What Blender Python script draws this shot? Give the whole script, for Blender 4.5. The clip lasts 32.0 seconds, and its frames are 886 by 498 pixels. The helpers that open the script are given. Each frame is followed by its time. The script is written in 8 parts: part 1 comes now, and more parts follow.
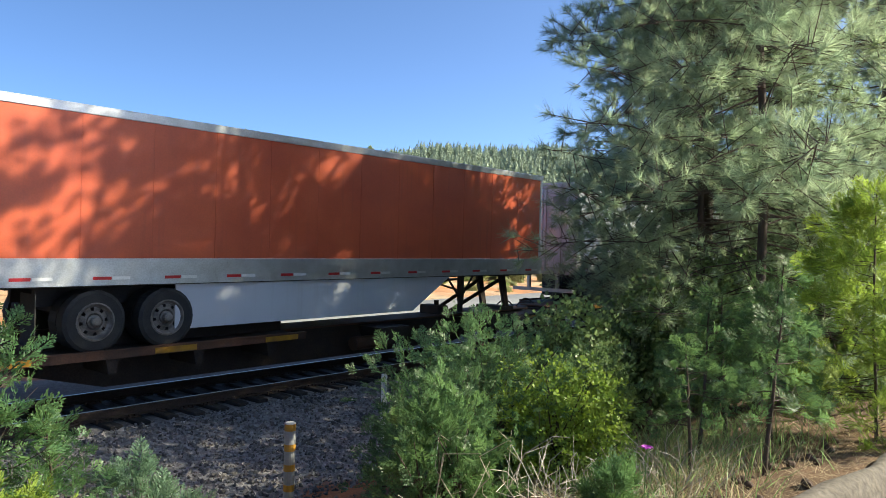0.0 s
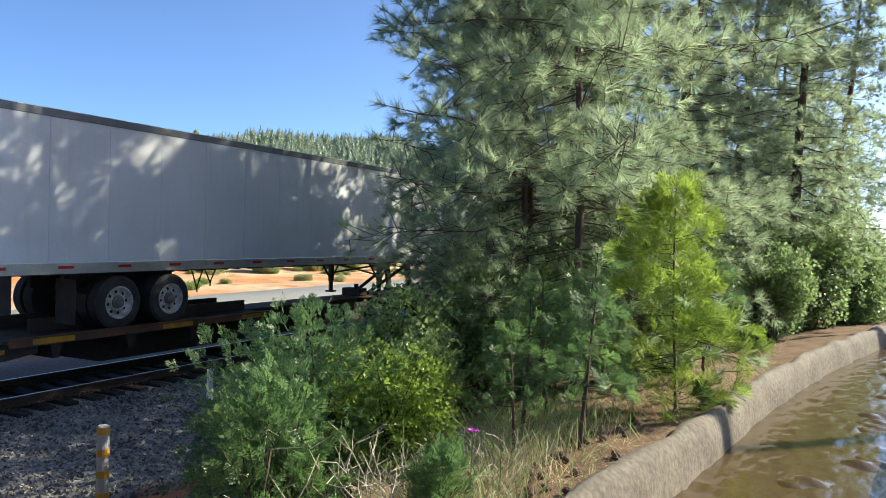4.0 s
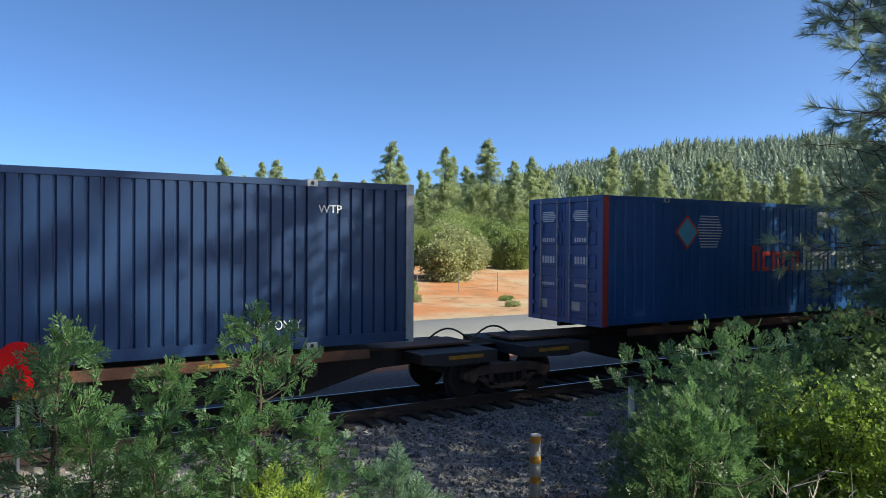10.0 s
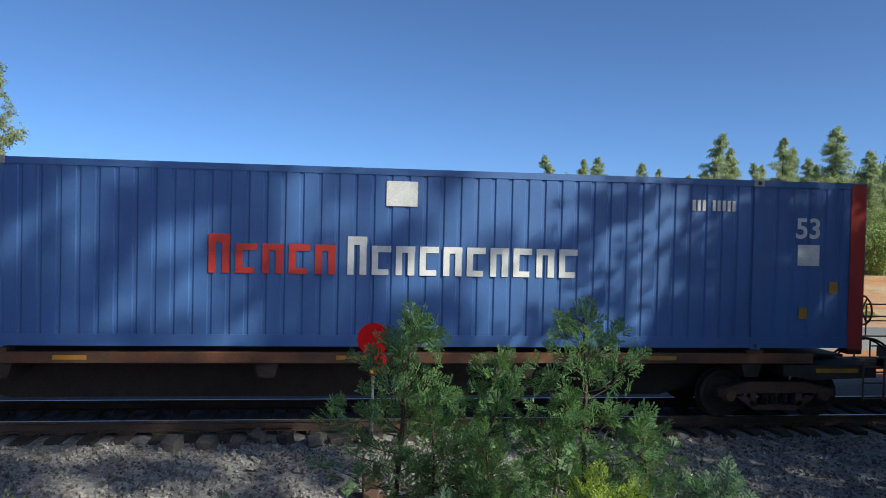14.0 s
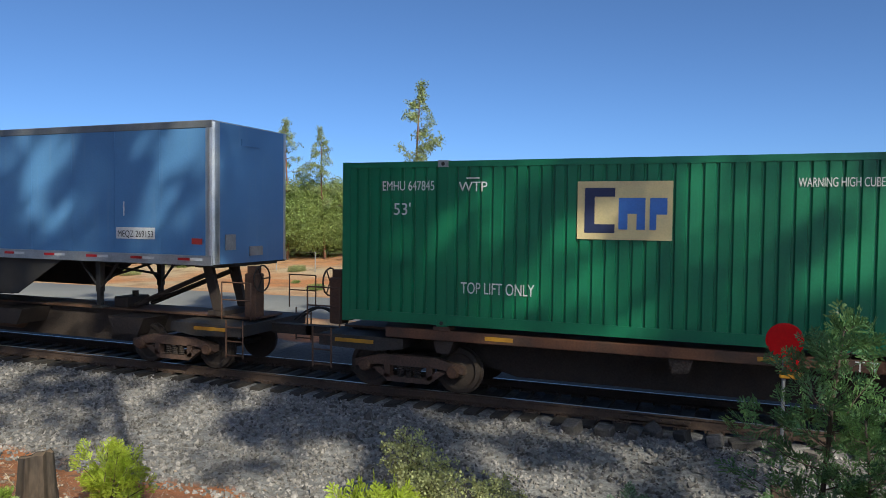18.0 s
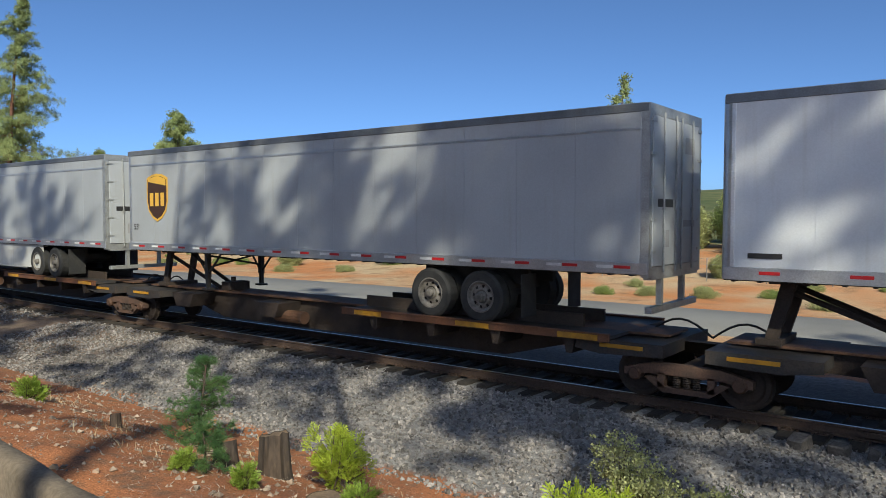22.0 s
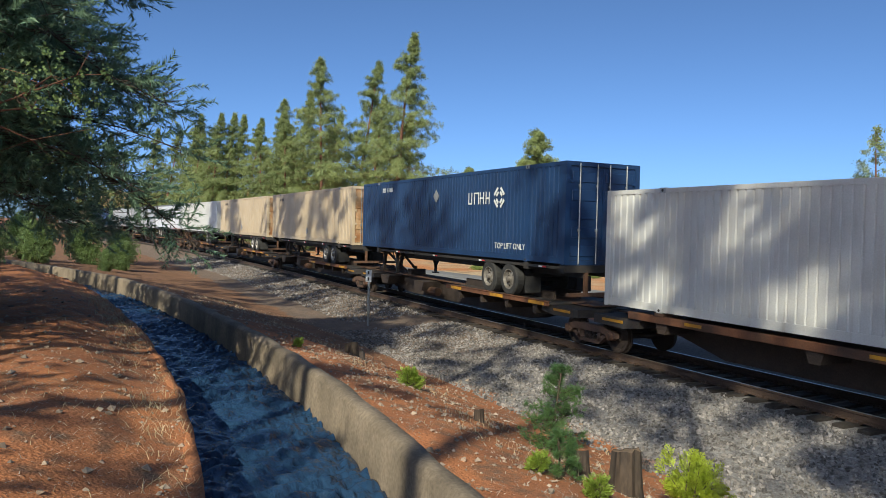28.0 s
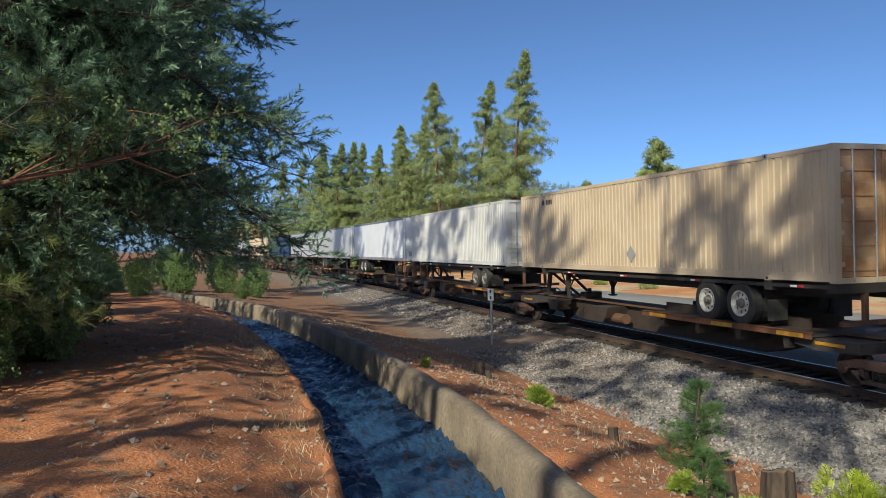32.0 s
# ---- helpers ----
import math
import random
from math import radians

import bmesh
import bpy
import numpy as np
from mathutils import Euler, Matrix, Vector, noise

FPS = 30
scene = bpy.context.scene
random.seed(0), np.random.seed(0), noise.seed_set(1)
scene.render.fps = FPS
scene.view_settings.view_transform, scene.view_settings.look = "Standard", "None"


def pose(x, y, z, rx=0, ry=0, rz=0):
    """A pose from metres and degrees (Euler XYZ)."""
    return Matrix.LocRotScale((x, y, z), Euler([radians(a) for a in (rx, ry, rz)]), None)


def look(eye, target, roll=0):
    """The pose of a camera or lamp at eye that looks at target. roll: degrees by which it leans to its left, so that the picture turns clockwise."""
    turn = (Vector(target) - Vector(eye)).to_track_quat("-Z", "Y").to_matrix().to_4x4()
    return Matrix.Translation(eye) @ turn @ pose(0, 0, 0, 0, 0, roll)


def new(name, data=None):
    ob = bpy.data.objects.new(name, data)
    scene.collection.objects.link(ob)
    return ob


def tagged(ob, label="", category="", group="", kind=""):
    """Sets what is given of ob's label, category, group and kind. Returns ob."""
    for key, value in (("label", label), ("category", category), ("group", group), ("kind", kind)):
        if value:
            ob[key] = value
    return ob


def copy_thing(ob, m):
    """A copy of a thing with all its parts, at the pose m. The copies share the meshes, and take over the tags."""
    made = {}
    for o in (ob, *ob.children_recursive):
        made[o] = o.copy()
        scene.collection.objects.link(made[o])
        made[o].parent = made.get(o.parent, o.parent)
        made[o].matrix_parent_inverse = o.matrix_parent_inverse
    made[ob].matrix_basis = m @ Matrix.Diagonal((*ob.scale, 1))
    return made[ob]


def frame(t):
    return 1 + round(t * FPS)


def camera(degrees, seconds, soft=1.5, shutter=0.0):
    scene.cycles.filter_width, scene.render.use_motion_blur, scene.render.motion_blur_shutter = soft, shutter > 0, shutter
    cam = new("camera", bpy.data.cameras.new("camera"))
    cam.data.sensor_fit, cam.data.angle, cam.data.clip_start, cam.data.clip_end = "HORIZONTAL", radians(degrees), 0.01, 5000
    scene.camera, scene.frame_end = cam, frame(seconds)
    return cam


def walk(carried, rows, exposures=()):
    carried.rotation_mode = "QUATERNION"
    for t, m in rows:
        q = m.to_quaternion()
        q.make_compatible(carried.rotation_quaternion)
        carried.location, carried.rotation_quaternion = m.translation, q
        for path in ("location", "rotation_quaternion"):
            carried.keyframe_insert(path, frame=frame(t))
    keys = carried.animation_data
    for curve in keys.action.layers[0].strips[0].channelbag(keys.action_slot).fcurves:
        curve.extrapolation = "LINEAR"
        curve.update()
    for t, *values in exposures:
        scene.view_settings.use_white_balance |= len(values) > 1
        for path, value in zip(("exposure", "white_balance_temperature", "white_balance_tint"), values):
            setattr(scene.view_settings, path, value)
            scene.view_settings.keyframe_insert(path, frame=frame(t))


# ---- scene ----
# Metres; x runs along the railway, y away from the canal bank, z = 0 is the top of the rail.
cam = camera(61.58, 32.0, 0.8, 0.03)
# seconds, x, y, z, rx, ry, rz
ROWS = [
    (0.0, 0.000, -0.000, 3.030, 89.453, -1.566, -49.864),
    (0.5, 0.004, 0.004, 3.028, 89.169, -1.693, -51.842),
    (1.0, 0.019, -0.004, 3.025, 88.889, -1.682, -53.715),
    (1.5, 0.020, -0.006, 3.022, 88.627, -1.745, -55.578),
    (2.0, 0.014, -0.004, 3.020, 88.519, -1.653, -57.409),
    (2.5, 0.008, 0.000, 3.014, 88.599, -1.563, -59.251),
    (3.0, 0.027, -0.003, 3.021, 88.693, -1.521, -61.061),
    (3.5, 0.029, -0.016, 3.018, 88.973, -1.578, -62.647),
    (5.5, 0.137, 0.035, 3.124, 89.047, -1.265, -61.204),
    (6.0, 0.158, 0.054, 3.115, 89.082, -0.847, -58.125),
    (6.5, 0.172, 0.061, 3.106, 89.118, -0.444, -54.537),
    (7.0, 0.172, 0.050, 3.109, 89.116, -0.104, -50.922),
    (7.5, 0.140, 0.027, 3.119, 89.123, 0.065, -47.552),
    (8.0, 0.097, 0.013, 3.130, 89.141, -0.104, -44.350),
    (8.5, 0.057, 0.002, 3.137, 89.187, -0.330, -41.114),
    (9.0, 0.043, -0.003, 3.136, 89.265, -0.371, -37.804),
    (9.5, 0.046, 0.002, 3.136, 89.349, -0.314, -34.482),
    (10.0, 0.049, 0.025, 3.131, 89.407, -0.337, -31.265),
    (10.5, 0.061, 0.055, 3.124, 89.435, -0.232, -28.275),
    (11.0, 0.074, 0.095, 3.115, 89.398, -0.316, -25.503),
    (11.5, 0.088, 0.119, 3.111, 89.399, -0.300, -22.731),
    (12.0, 0.078, 0.131, 3.104, 89.347, -0.525, -19.962),
    (12.5, 0.059, 0.137, 3.110, 89.232, -0.734, -17.032),
    (13.0, 0.042, 0.118, 3.118, 89.115, -0.894, -13.859),
    (13.5, 0.021, 0.093, 3.123, 89.003, -1.116, -10.460),
    (15.5, -0.102, 0.100, 3.154, 88.559, -1.107, 3.853),
    (16.0, -0.108, 0.078, 3.151, 88.468, -0.961, 7.794),
    (16.5, -0.112, 0.067, 3.153, 88.234, -0.939, 11.830),
    (17.0, -0.140, 0.042, 3.160, 87.960, -0.937, 15.669),
    (17.5, -0.172, 0.042, 3.152, 87.773, -0.858, 19.105),
    (18.0, -0.190, 0.040, 3.146, 87.730, -0.649, 22.011),
    (18.5, -0.187, 0.027, 3.145, 87.784, -0.437, 24.498),
    (19.0, -0.196, 0.036, 3.145, 87.903, -0.198, 26.690),
    (19.5, -0.220, 0.036, 3.149, 87.995, -0.114, 28.618),
    (20.0, -0.221, 0.021, 3.156, 88.129, -0.039, 30.546),
    (20.5, -0.229, 0.016, 3.160, 88.187, -0.034, 32.444),
    (21.0, -0.230, -0.005, 3.160, 88.117, -0.008, 34.241),
    (21.5, -0.268, 0.002, 3.151, 87.883, -0.048, 35.850),
    (22.0, -0.314, 0.009, 3.146, 87.519, -0.068, 37.215),
    (22.5, -0.364, -0.014, 3.138, 87.264, -0.080, 38.486),
    (23.0, -0.400, -0.010, 3.128, 87.244, -0.212, 39.920),
    (23.5, -0.370, 0.020, 3.127, 87.384, -0.469, 42.032),
    (24.0, -0.348, 0.023, 3.126, 87.612, -0.811, 44.746),
    (24.5, -0.366, 0.026, 3.122, 87.790, -1.071, 47.859),
    (25.0, -0.362, 0.004, 3.124, 87.962, -1.137, 51.031),
    (25.5, -0.355, -0.014, 3.129, 88.154, -1.106, 53.817),
    (26.0, -0.355, -0.028, 3.130, 88.341, -1.162, 56.113),
    (26.5, -0.361, -0.036, 3.135, 88.394, -1.298, 58.155),
    (28.5, -0.392, -0.082, 3.134, 88.562, -1.175, 65.127),
    (29.0, -0.386, -0.088, 3.133, 88.983, -0.822, 66.112),
    (29.5, -0.399, -0.095, 3.138, 89.411, -0.408, 66.993),
    (30.0, -0.408, -0.107, 3.128, 89.698, -0.072, 68.160),
    (30.5, -0.436, -0.104, 3.128, 89.799, 0.326, 69.505),
    (31.0, -0.452, -0.112, 3.123, 89.773, 0.606, 70.845),
    (31.5, -0.453, -0.122, 3.120, 89.729, 0.914, 71.986),
    (32.0, -0.453, -0.122, 3.114, 89.773, 1.177, 72.830),
]
EXPOSURES = [(0.0, 1.25, 6700, 0), (6.0, 1.28, 6650, 0), (7.5, 1.2, 6550, 0), (9.0, 0.95, 6350, 0), (11.0, 0.6, 6200, 0), (13.0, 0.42, 6150, 0), (20.0, 0.25, 6300, 0), (32.0, 0.35, 6550, 0)]
walk(cam, [(t, pose(x, y, z, rx, ry, rz)) for t, x, y, z, rx, ry, rz in ROWS], EXPOSURES)

# ---- daylight ----
SUN_DIR = Vector((0.735, -0.678, 0.0)).normalized()
SUN_EL = radians(34.0)
sun_vec = Vector((SUN_DIR.x * math.cos(SUN_EL), SUN_DIR.y * math.cos(SUN_EL), math.sin(SUN_EL)))
sun_data = bpy.data.lights.new("sun", "SUN")
sun_data.energy, sun_data.angle, sun_data.color = 4.7, radians(0.53), (1.0, 0.90, 0.74)
sun = new("sun", sun_data)
sun.matrix_world = look(sun_vec * 100, (0, 0, 0))

world = bpy.data.worlds.new("sky")
scene.world = world
world.use_nodes = True
wn, wl = world.node_tree.nodes, world.node_tree.links
wn.clear()
sky = wn.new("ShaderNodeTexSky")
sky.sky_type, sky.sun_disc = "NISHITA", False
sky.sun_elevation, sky.sun_rotation = SUN_EL, math.atan2(SUN_DIR.x, SUN_DIR.y)
sky.altitude, sky.air_density, sky.dust_density, sky.ozone_density = 1300, 0.45, 3.6, 6.5
bg = wn.new("ShaderNodeBackground")
bg.inputs["Strength"].default_value = 0.15
out = wn.new("ShaderNodeOutputWorld")
wl.new(sky.outputs[0], bg.inputs[0])
wl.new(bg.outputs[0], out.inputs[0])


# ---- materials ----
def rgb(c):
    return (c[0], c[1], c[2], 1.0)


def material(name, base, other=None, scale=3.0, amount=0.5, rough=0.6, metal=0.0, bump=0.0, bump_scale=40.0,
             fine=0.15, island=0.0, streak=None, streak_amount=0.0, spec=0.5, thin=0.0, obj_random=0.0, stretch=(1, 1, 1)):
    """A two-scale procedural surface: base and other mixed by broad noise, fine grain, optional vertical streaks."""
    m = bpy.data.materials.new(name)
    m.use_nodes = True
    n, l = m.node_tree.nodes, m.node_tree.links
    p = n["Principled BSDF"]
    tc = n.new("ShaderNodeTexCoord")
    mp = n.new("ShaderNodeMapping")
    mp.inputs["Scale"].default_value = stretch
    l.new(tc.outputs["Object"], mp.inputs[0])
    big = n.new("ShaderNodeTexNoise")
    big.inputs["Scale"].default_value, big.inputs["Detail"].default_value = scale, 5
    l.new(mp.outputs[0], big.inputs["Vector"])
    ramp = n.new("ShaderNodeMapRange")
    ramp.inputs[1].default_value, ramp.inputs[2].default_value = 0.38, 0.68
    ramp.inputs[3].default_value, ramp.inputs[4].default_value = 0.0, amount
    l.new(big.outputs["Fac"], ramp.inputs[0])
    mix = n.new("ShaderNodeMix")
    mix.data_type = "RGBA"
    mix.inputs[6].default_value, mix.inputs[7].default_value = rgb(base), rgb(other or [v * 0.7 for v in base])
    l.new(ramp.outputs[0], mix.inputs[0])
    colour = mix.outputs[2]
    if streak:
        sm = n.new("ShaderNodeMapping")
        sm.inputs["Scale"].default_value = (3.2, 3.2, 0.22)
        l.new(tc.outputs["Object"], sm.inputs[0])
        sn = n.new("ShaderNodeTexNoise")
        sn.inputs["Scale"].default_value, sn.inputs["Detail"].default_value = 2.2, 6
        l.new(sm.outputs[0], sn.inputs["Vector"])
        sr = n.new("ShaderNodeMapRange")
        sr.inputs[1].default_value, sr.inputs[2].default_value, sr.inputs[4].default_value = 0.55, 0.75, streak_amount
        l.new(sn.outputs["Fac"], sr.inputs[0])
        sx = n.new("ShaderNodeMix")
        sx.data_type = "RGBA"
        sx.inputs[7].default_value = rgb(streak)
        l.new(sr.outputs[0], sx.inputs[0])
        l.new(colour, sx.inputs[6])
        colour = sx.outputs[2]
    small = n.new("ShaderNodeTexNoise")
    small.inputs["Scale"].default_value, small.inputs["Detail"].default_value = bump_scale, 4
    l.new(mp.outputs[0], small.inputs["Vector"])
    val = n.new("ShaderNodeMapRange")
    val.inputs[1].default_value, val.inputs[2].default_value = 0.3, 0.7
    val.inputs[3].default_value, val.inputs[4].default_value = 1.0 - fine, 1.0 + fine
    l.new(small.outputs["Fac"], val.inputs[0])
    value = val.outputs[0]
    if island or obj_random:
        src = n.new("ShaderNodeNewGeometry").outputs["Random Per Island"] if island else n.new("ShaderNodeObjectInfo").outputs["Random"]
        rr = n.new("ShaderNodeMapRange")
        k = island or obj_random
        rr.inputs[3].default_value, rr.inputs[4].default_value = 1.0 - k, 1.0 + k
        l.new(src, rr.inputs[0])
        mul = n.new("ShaderNodeMath")
        mul.operation = "MULTIPLY"
        l.new(value, mul.inputs[0])
        l.new(rr.outputs[0], mul.inputs[1])
        value = mul.outputs[0]
    hsv = n.new("ShaderNodeHueSaturation")
    l.new(value, hsv.inputs["Value"])
    l.new(colour, hsv.inputs["Color"])
    l.new(hsv.outputs[0], p.inputs["Base Color"])
    p.inputs["Roughness"].default_value, p.inputs["Metallic"].default_value = rough, metal
    p.inputs["Specular IOR Level"].default_value = spec
    if bump:
        b = n.new("ShaderNodeBump")
        b.inputs["Strength"].default_value, b.inputs["Distance"].default_value = bump, 0.02
        l.new(small.outputs["Fac"], b.inputs["Height"])
        l.new(b.outputs[0], p.inputs["Normal"])
    if thin:
        tr = n.new("ShaderNodeBsdfTranslucent")
        l.new(hsv.outputs[0], tr.inputs[0])
        ms = n.new("ShaderNodeMixShader")
        ms.inputs[0].default_value = thin
        l.new(p.outputs[0], ms.inputs[1])
        l.new(tr.outputs[0], ms.inputs[2])
        l.new(ms.outputs[0], n["Material Output"].inputs[0])
    return m


M = {}
M["white_van"] = material("white_van", (0.66, 0.68, 0.72), (0.56, 0.57, 0.6), 0.7, 0.7, 0.42, streak=(0.4, 0.38, 0.35), streak_amount=0.25, fine=0.04)
M["orange_van"] = material("orange_van", (0.60, 0.115, 0.045), (0.47, 0.08, 0.035), 0.8, 0.8, 0.4, streak=(0.3, 0.07, 0.04), streak_amount=0.3, fine=0.05)
M["blue_van"] = material("blue_van", (0.10, 0.24, 0.47), (0.08, 0.19, 0.38), 0.7, 0.7, 0.38, streak=(0.2, 0.3, 0.42), streak_amount=0.25, fine=0.05)
M["grey_van"] = material("grey_van", (0.38, 0.40, 0.43), (0.32, 0.33, 0.35), 0.6, 0.7, 0.42, streak=(0.3, 0.28, 0.25), streak_amount=0.3, fine=0.05)
M["aluminium"] = material("aluminium", (0.55, 0.56, 0.57), (0.4, 0.4, 0.4), 4, 0.6, 0.38, 0.75, fine=0.12, bump=0.05)
M["rail_grey"] = material("rail_grey", (0.19, 0.2, 0.215), (0.13, 0.135, 0.14), 4, 0.6, 0.45, 0.4, fine=0.12)
M["galvanised"] = material("galvanised", (0.42, 0.43, 0.43), (0.3, 0.3, 0.3), 6, 0.7, 0.5, 0.6, fine=0.15)
M["green_box"] = material("green_box", (0.012, 0.165, 0.075), (0.008, 0.11, 0.058), 0.8, 0.7, 0.45, streak=(0.03, 0.2, 0.1), streak_amount=0.4, fine=0.08)
M["navy_box"] = material("navy_box", (0.012, 0.04, 0.115), (0.009, 0.027, 0.08), 0.8, 0.7, 0.42, streak=(0.05, 0.07, 0.13), streak_amount=0.3, fine=0.08)
M["blue_box"] = material("blue_box", (0.014, 0.085, 0.27), (0.011, 0.06, 0.19), 0.8, 0.7, 0.42, streak=(0.07, 0.12, 0.28), streak_amount=0.35, fine=0.07)
M["faded_blue_box"] = material("faded_blue_box", (0.06, 0.14, 0.36), (0.042, 0.1, 0.27), 0.8, 0.7, 0.5, streak=(0.12, 0.16, 0.32), streak_amount=0.35, fine=0.07)
M["beige_box"] = material("beige_box", (0.53, 0.425, 0.30), (0.44, 0.34, 0.23), 0.8, 0.8, 0.5, streak=(0.32, 0.2, 0.12), streak_amount=0.4, fine=0.08)
M["white_box"] = material("white_box", (0.58, 0.58, 0.57), (0.48, 0.47, 0.45), 0.8, 0.7, 0.48, streak=(0.36, 0.29, 0.22), streak_amount=0.35, fine=0.06)
M["red_paint"] = material("red_paint", (0.42, 0.035, 0.03), (0.3, 0.04, 0.03), 2, 0.6, 0.45, fine=0.08)
M["rust_door"] = material("rust_door", (0.44, 0.29, 0.165), (0.28, 0.12, 0.045), 1.6, 0.95, 0.55, fine=0.12, streak=(0.36, 0.13, 0.04), streak_amount=0.7)
M["dark_underside"] = material("dark_underside", (0.025, 0.024, 0.024), (0.05, 0.04, 0.033), 3, 0.6, 0.7, fine=0.2)
M["rusty_steel"] = material("rusty_steel", (0.13, 0.065, 0.038), (0.065, 0.04, 0.03), 2.0, 0.8, 0.75, 0.1, 0.25, 30, 0.2, streak=(0.2, 0.1, 0.055), streak_amount=0.4)
M["car_brown"] = material("car_brown", (0.17, 0.07, 0.034), (0.05, 0.03, 0.022), 1.4, 0.9, 0.65, 0.0, 0.15, 30, 0.18, streak=(0.07, 0.04, 0.03), streak_amount=0.6)
M["truck_steel"] = material("truck_steel", (0.05, 0.035, 0.028), (0.03, 0.023, 0.02), 3.0, 0.8, 0.75, 0.1, 0.3, 30, 0.25)
M["truck_rust"] = material("truck_rust", (0.12, 0.068, 0.048), (0.06, 0.04, 0.032), 3.0, 0.8, 0.8, 0.05, 0.3, 30, 0.25)
M["deck_grey"] = material("deck_grey", (0.035, 0.034, 0.036), (0.06, 0.045, 0.036), 2.0, 0.8, 0.7, 0.1, 0.2, 30, 0.25, streak=(0.09, 0.05, 0.03), streak_amount=0.35)
M["tread"] = material("tread", (0.5, 0.48, 0.46), (0.35, 0.32, 0.3), 5, 0.6, 0.3, 0.9, fine=0.1)
M["rubber"] = material("rubber", (0.022, 0.022, 0.023), (0.05, 0.047, 0.043), 4, 0.6, 0.8, fine=0.2, bump=0.2, bump_scale=60)
M["rim_white"] = material("rim_white", (0.6, 0.58, 0.55), (0.24, 0.2, 0.16), 7, 0.8, 0.5, 0.2, fine=0.15)
M["rim_dirty"] = material("rim_dirty", (0.22, 0.2, 0.18), (0.08, 0.07, 0.06), 7, 0.8, 0.6, 0.2, fine=0.2)
M["yellow_mark"] = material("yellow_mark", (0.5, 0.25, 0.02), (0.25, 0.12, 0.03), 5, 0.7, 0.5, fine=0.12)
M["strip_red"] = material("strip_red", (0.5, 0.02, 0.025), (0.38, 0.02, 0.025), 9, 0.5, 0.3, fine=0.06)
M["strip_white"] = material("strip_white", (0.75, 0.75, 0.75), (0.6, 0.6, 0.6), 9, 0.5, 0.3, fine=0.06)
M["lettering_white"] = material("lettering_white", (0.72, 0.72, 0.7), (0.55, 0.55, 0.55), 6, 0.6, 0.5, fine=0.1)
M["lettering_black"] = material("lettering_black", (0.02, 0.02, 0.022), (0.05, 0.05, 0.05), 6, 0.6, 0.5, fine=0.1)
M["lettering_red"] = material("lettering_red", (0.6, 0.045, 0.03), (0.45, 0.05, 0.04), 6, 0.6, 0.5, fine=0.1)
M["logo_yellow"] = material("logo_yellow", (0.72, 0.42, 0.06), (0.6, 0.36, 0.08), 4, 0.6, 0.5, fine=0.06)
M["logo_brown"] = material("logo_brown", (0.06, 0.028, 0.014), (0.045, 0.022, 0.014), 4, 0.6, 0.5, fine=0.06)
M["logo_cream"] = material("logo_cream", (0.68, 0.55, 0.28), (0.55, 0.45, 0.25), 4, 0.6, 0.5, fine=0.06)
M["logo_navy"] = material("logo_navy", (0.02, 0.03, 0.09), (0.03, 0.04, 0.1), 4, 0.6, 0.5, fine=0.06)
M["logo_blue"] = material("logo_blue", (0.05, 0.16, 0.5), (0.05, 0.13, 0.4), 4, 0.6, 0.5, fine=0.06)
M["logo_teal"] = material("logo_teal", (0.1, 0.38, 0.5), (0.1, 0.3, 0.4), 4, 0.6, 0.5, fine=0.06)
M["ballast"] = material("ballast", (0.235, 0.215, 0.205), (0.11, 0.1, 0.096), 1.2, 0.8, 0.9, 0, 0.6, 25, 0.3, island=0.6)
M["rubble_grey"] = material("rubble_grey", (0.12, 0.105, 0.095), (0.06, 0.052, 0.048), 6, 0.8, 0.9, 0, 0.5, 30, 0.3, obj_random=0.5)
M["rail_side"] = material("rail_side", (0.095, 0.062, 0.047), (0.06, 0.042, 0.036), 3, 0.7, 0.7, 0.3, 0.2, 30, 0.2)
M["tie_wood"] = material("tie_wood", (0.045, 0.037, 0.032), (0.024, 0.02, 0.018), 2.5, 0.8, 0.9, 0, 0.4, 30, 0.3, obj_random=0.35, stretch=(1, 0.2, 1))
M["asphalt"] = material("asphalt", (0.23, 0.225, 0.215), (0.18, 0.175, 0.17), 0.3, 0.7, 0.9, 0, 0.3, 60, 0.15)
M["concrete"] = material("concrete", (0.24, 0.19, 0.14), (0.12, 0.095, 0.07), 1.3, 0.9, 0.9, 0, 0.5, 22, 0.22, streak=(0.09, 0.075, 0.06), streak_amount=0.6)
M["bark"] = material("bark", (0.085, 0.06, 0.045), (0.045, 0.034, 0.028), 4, 0.8, 0.9, 0, 0.7, 18, 0.35, stretch=(1, 1, 0.25))
M["red_bark"] = material("red_bark", (0.2, 0.085, 0.05), (0.11, 0.06, 0.045), 4, 0.8, 0.85, 0, 0.5, 18, 0.3, stretch=(1, 1, 0.3))
M["char_wood"] = material("char_wood", (0.035, 0.027, 0.023), (0.10, 0.07, 0.05), 5, 0.6, 0.9, 0, 0.6, 22, 0.35, stretch=(1, 1, 0.3))
M["cut_wood"] = material("cut_wood", (0.20, 0.14, 0.09), (0.1, 0.07, 0.05), 6, 0.7, 0.9, 0, 0.3, 40, 0.25)
M["needle"] = material("needle", (0.2, 0.3, 0.18), (0.13, 0.23, 0.15), 0.9, 0.9, 0.4, fine=0.2, bump_scale=3, island=0.35, thin=0.55)
M["needle_cedar"] = material("needle_cedar", (0.15, 0.25, 0.1), (0.085, 0.165, 0.075), 2.0, 0.9, 0.4, fine=0.25, bump_scale=5, island=0.4, thin=0.5)
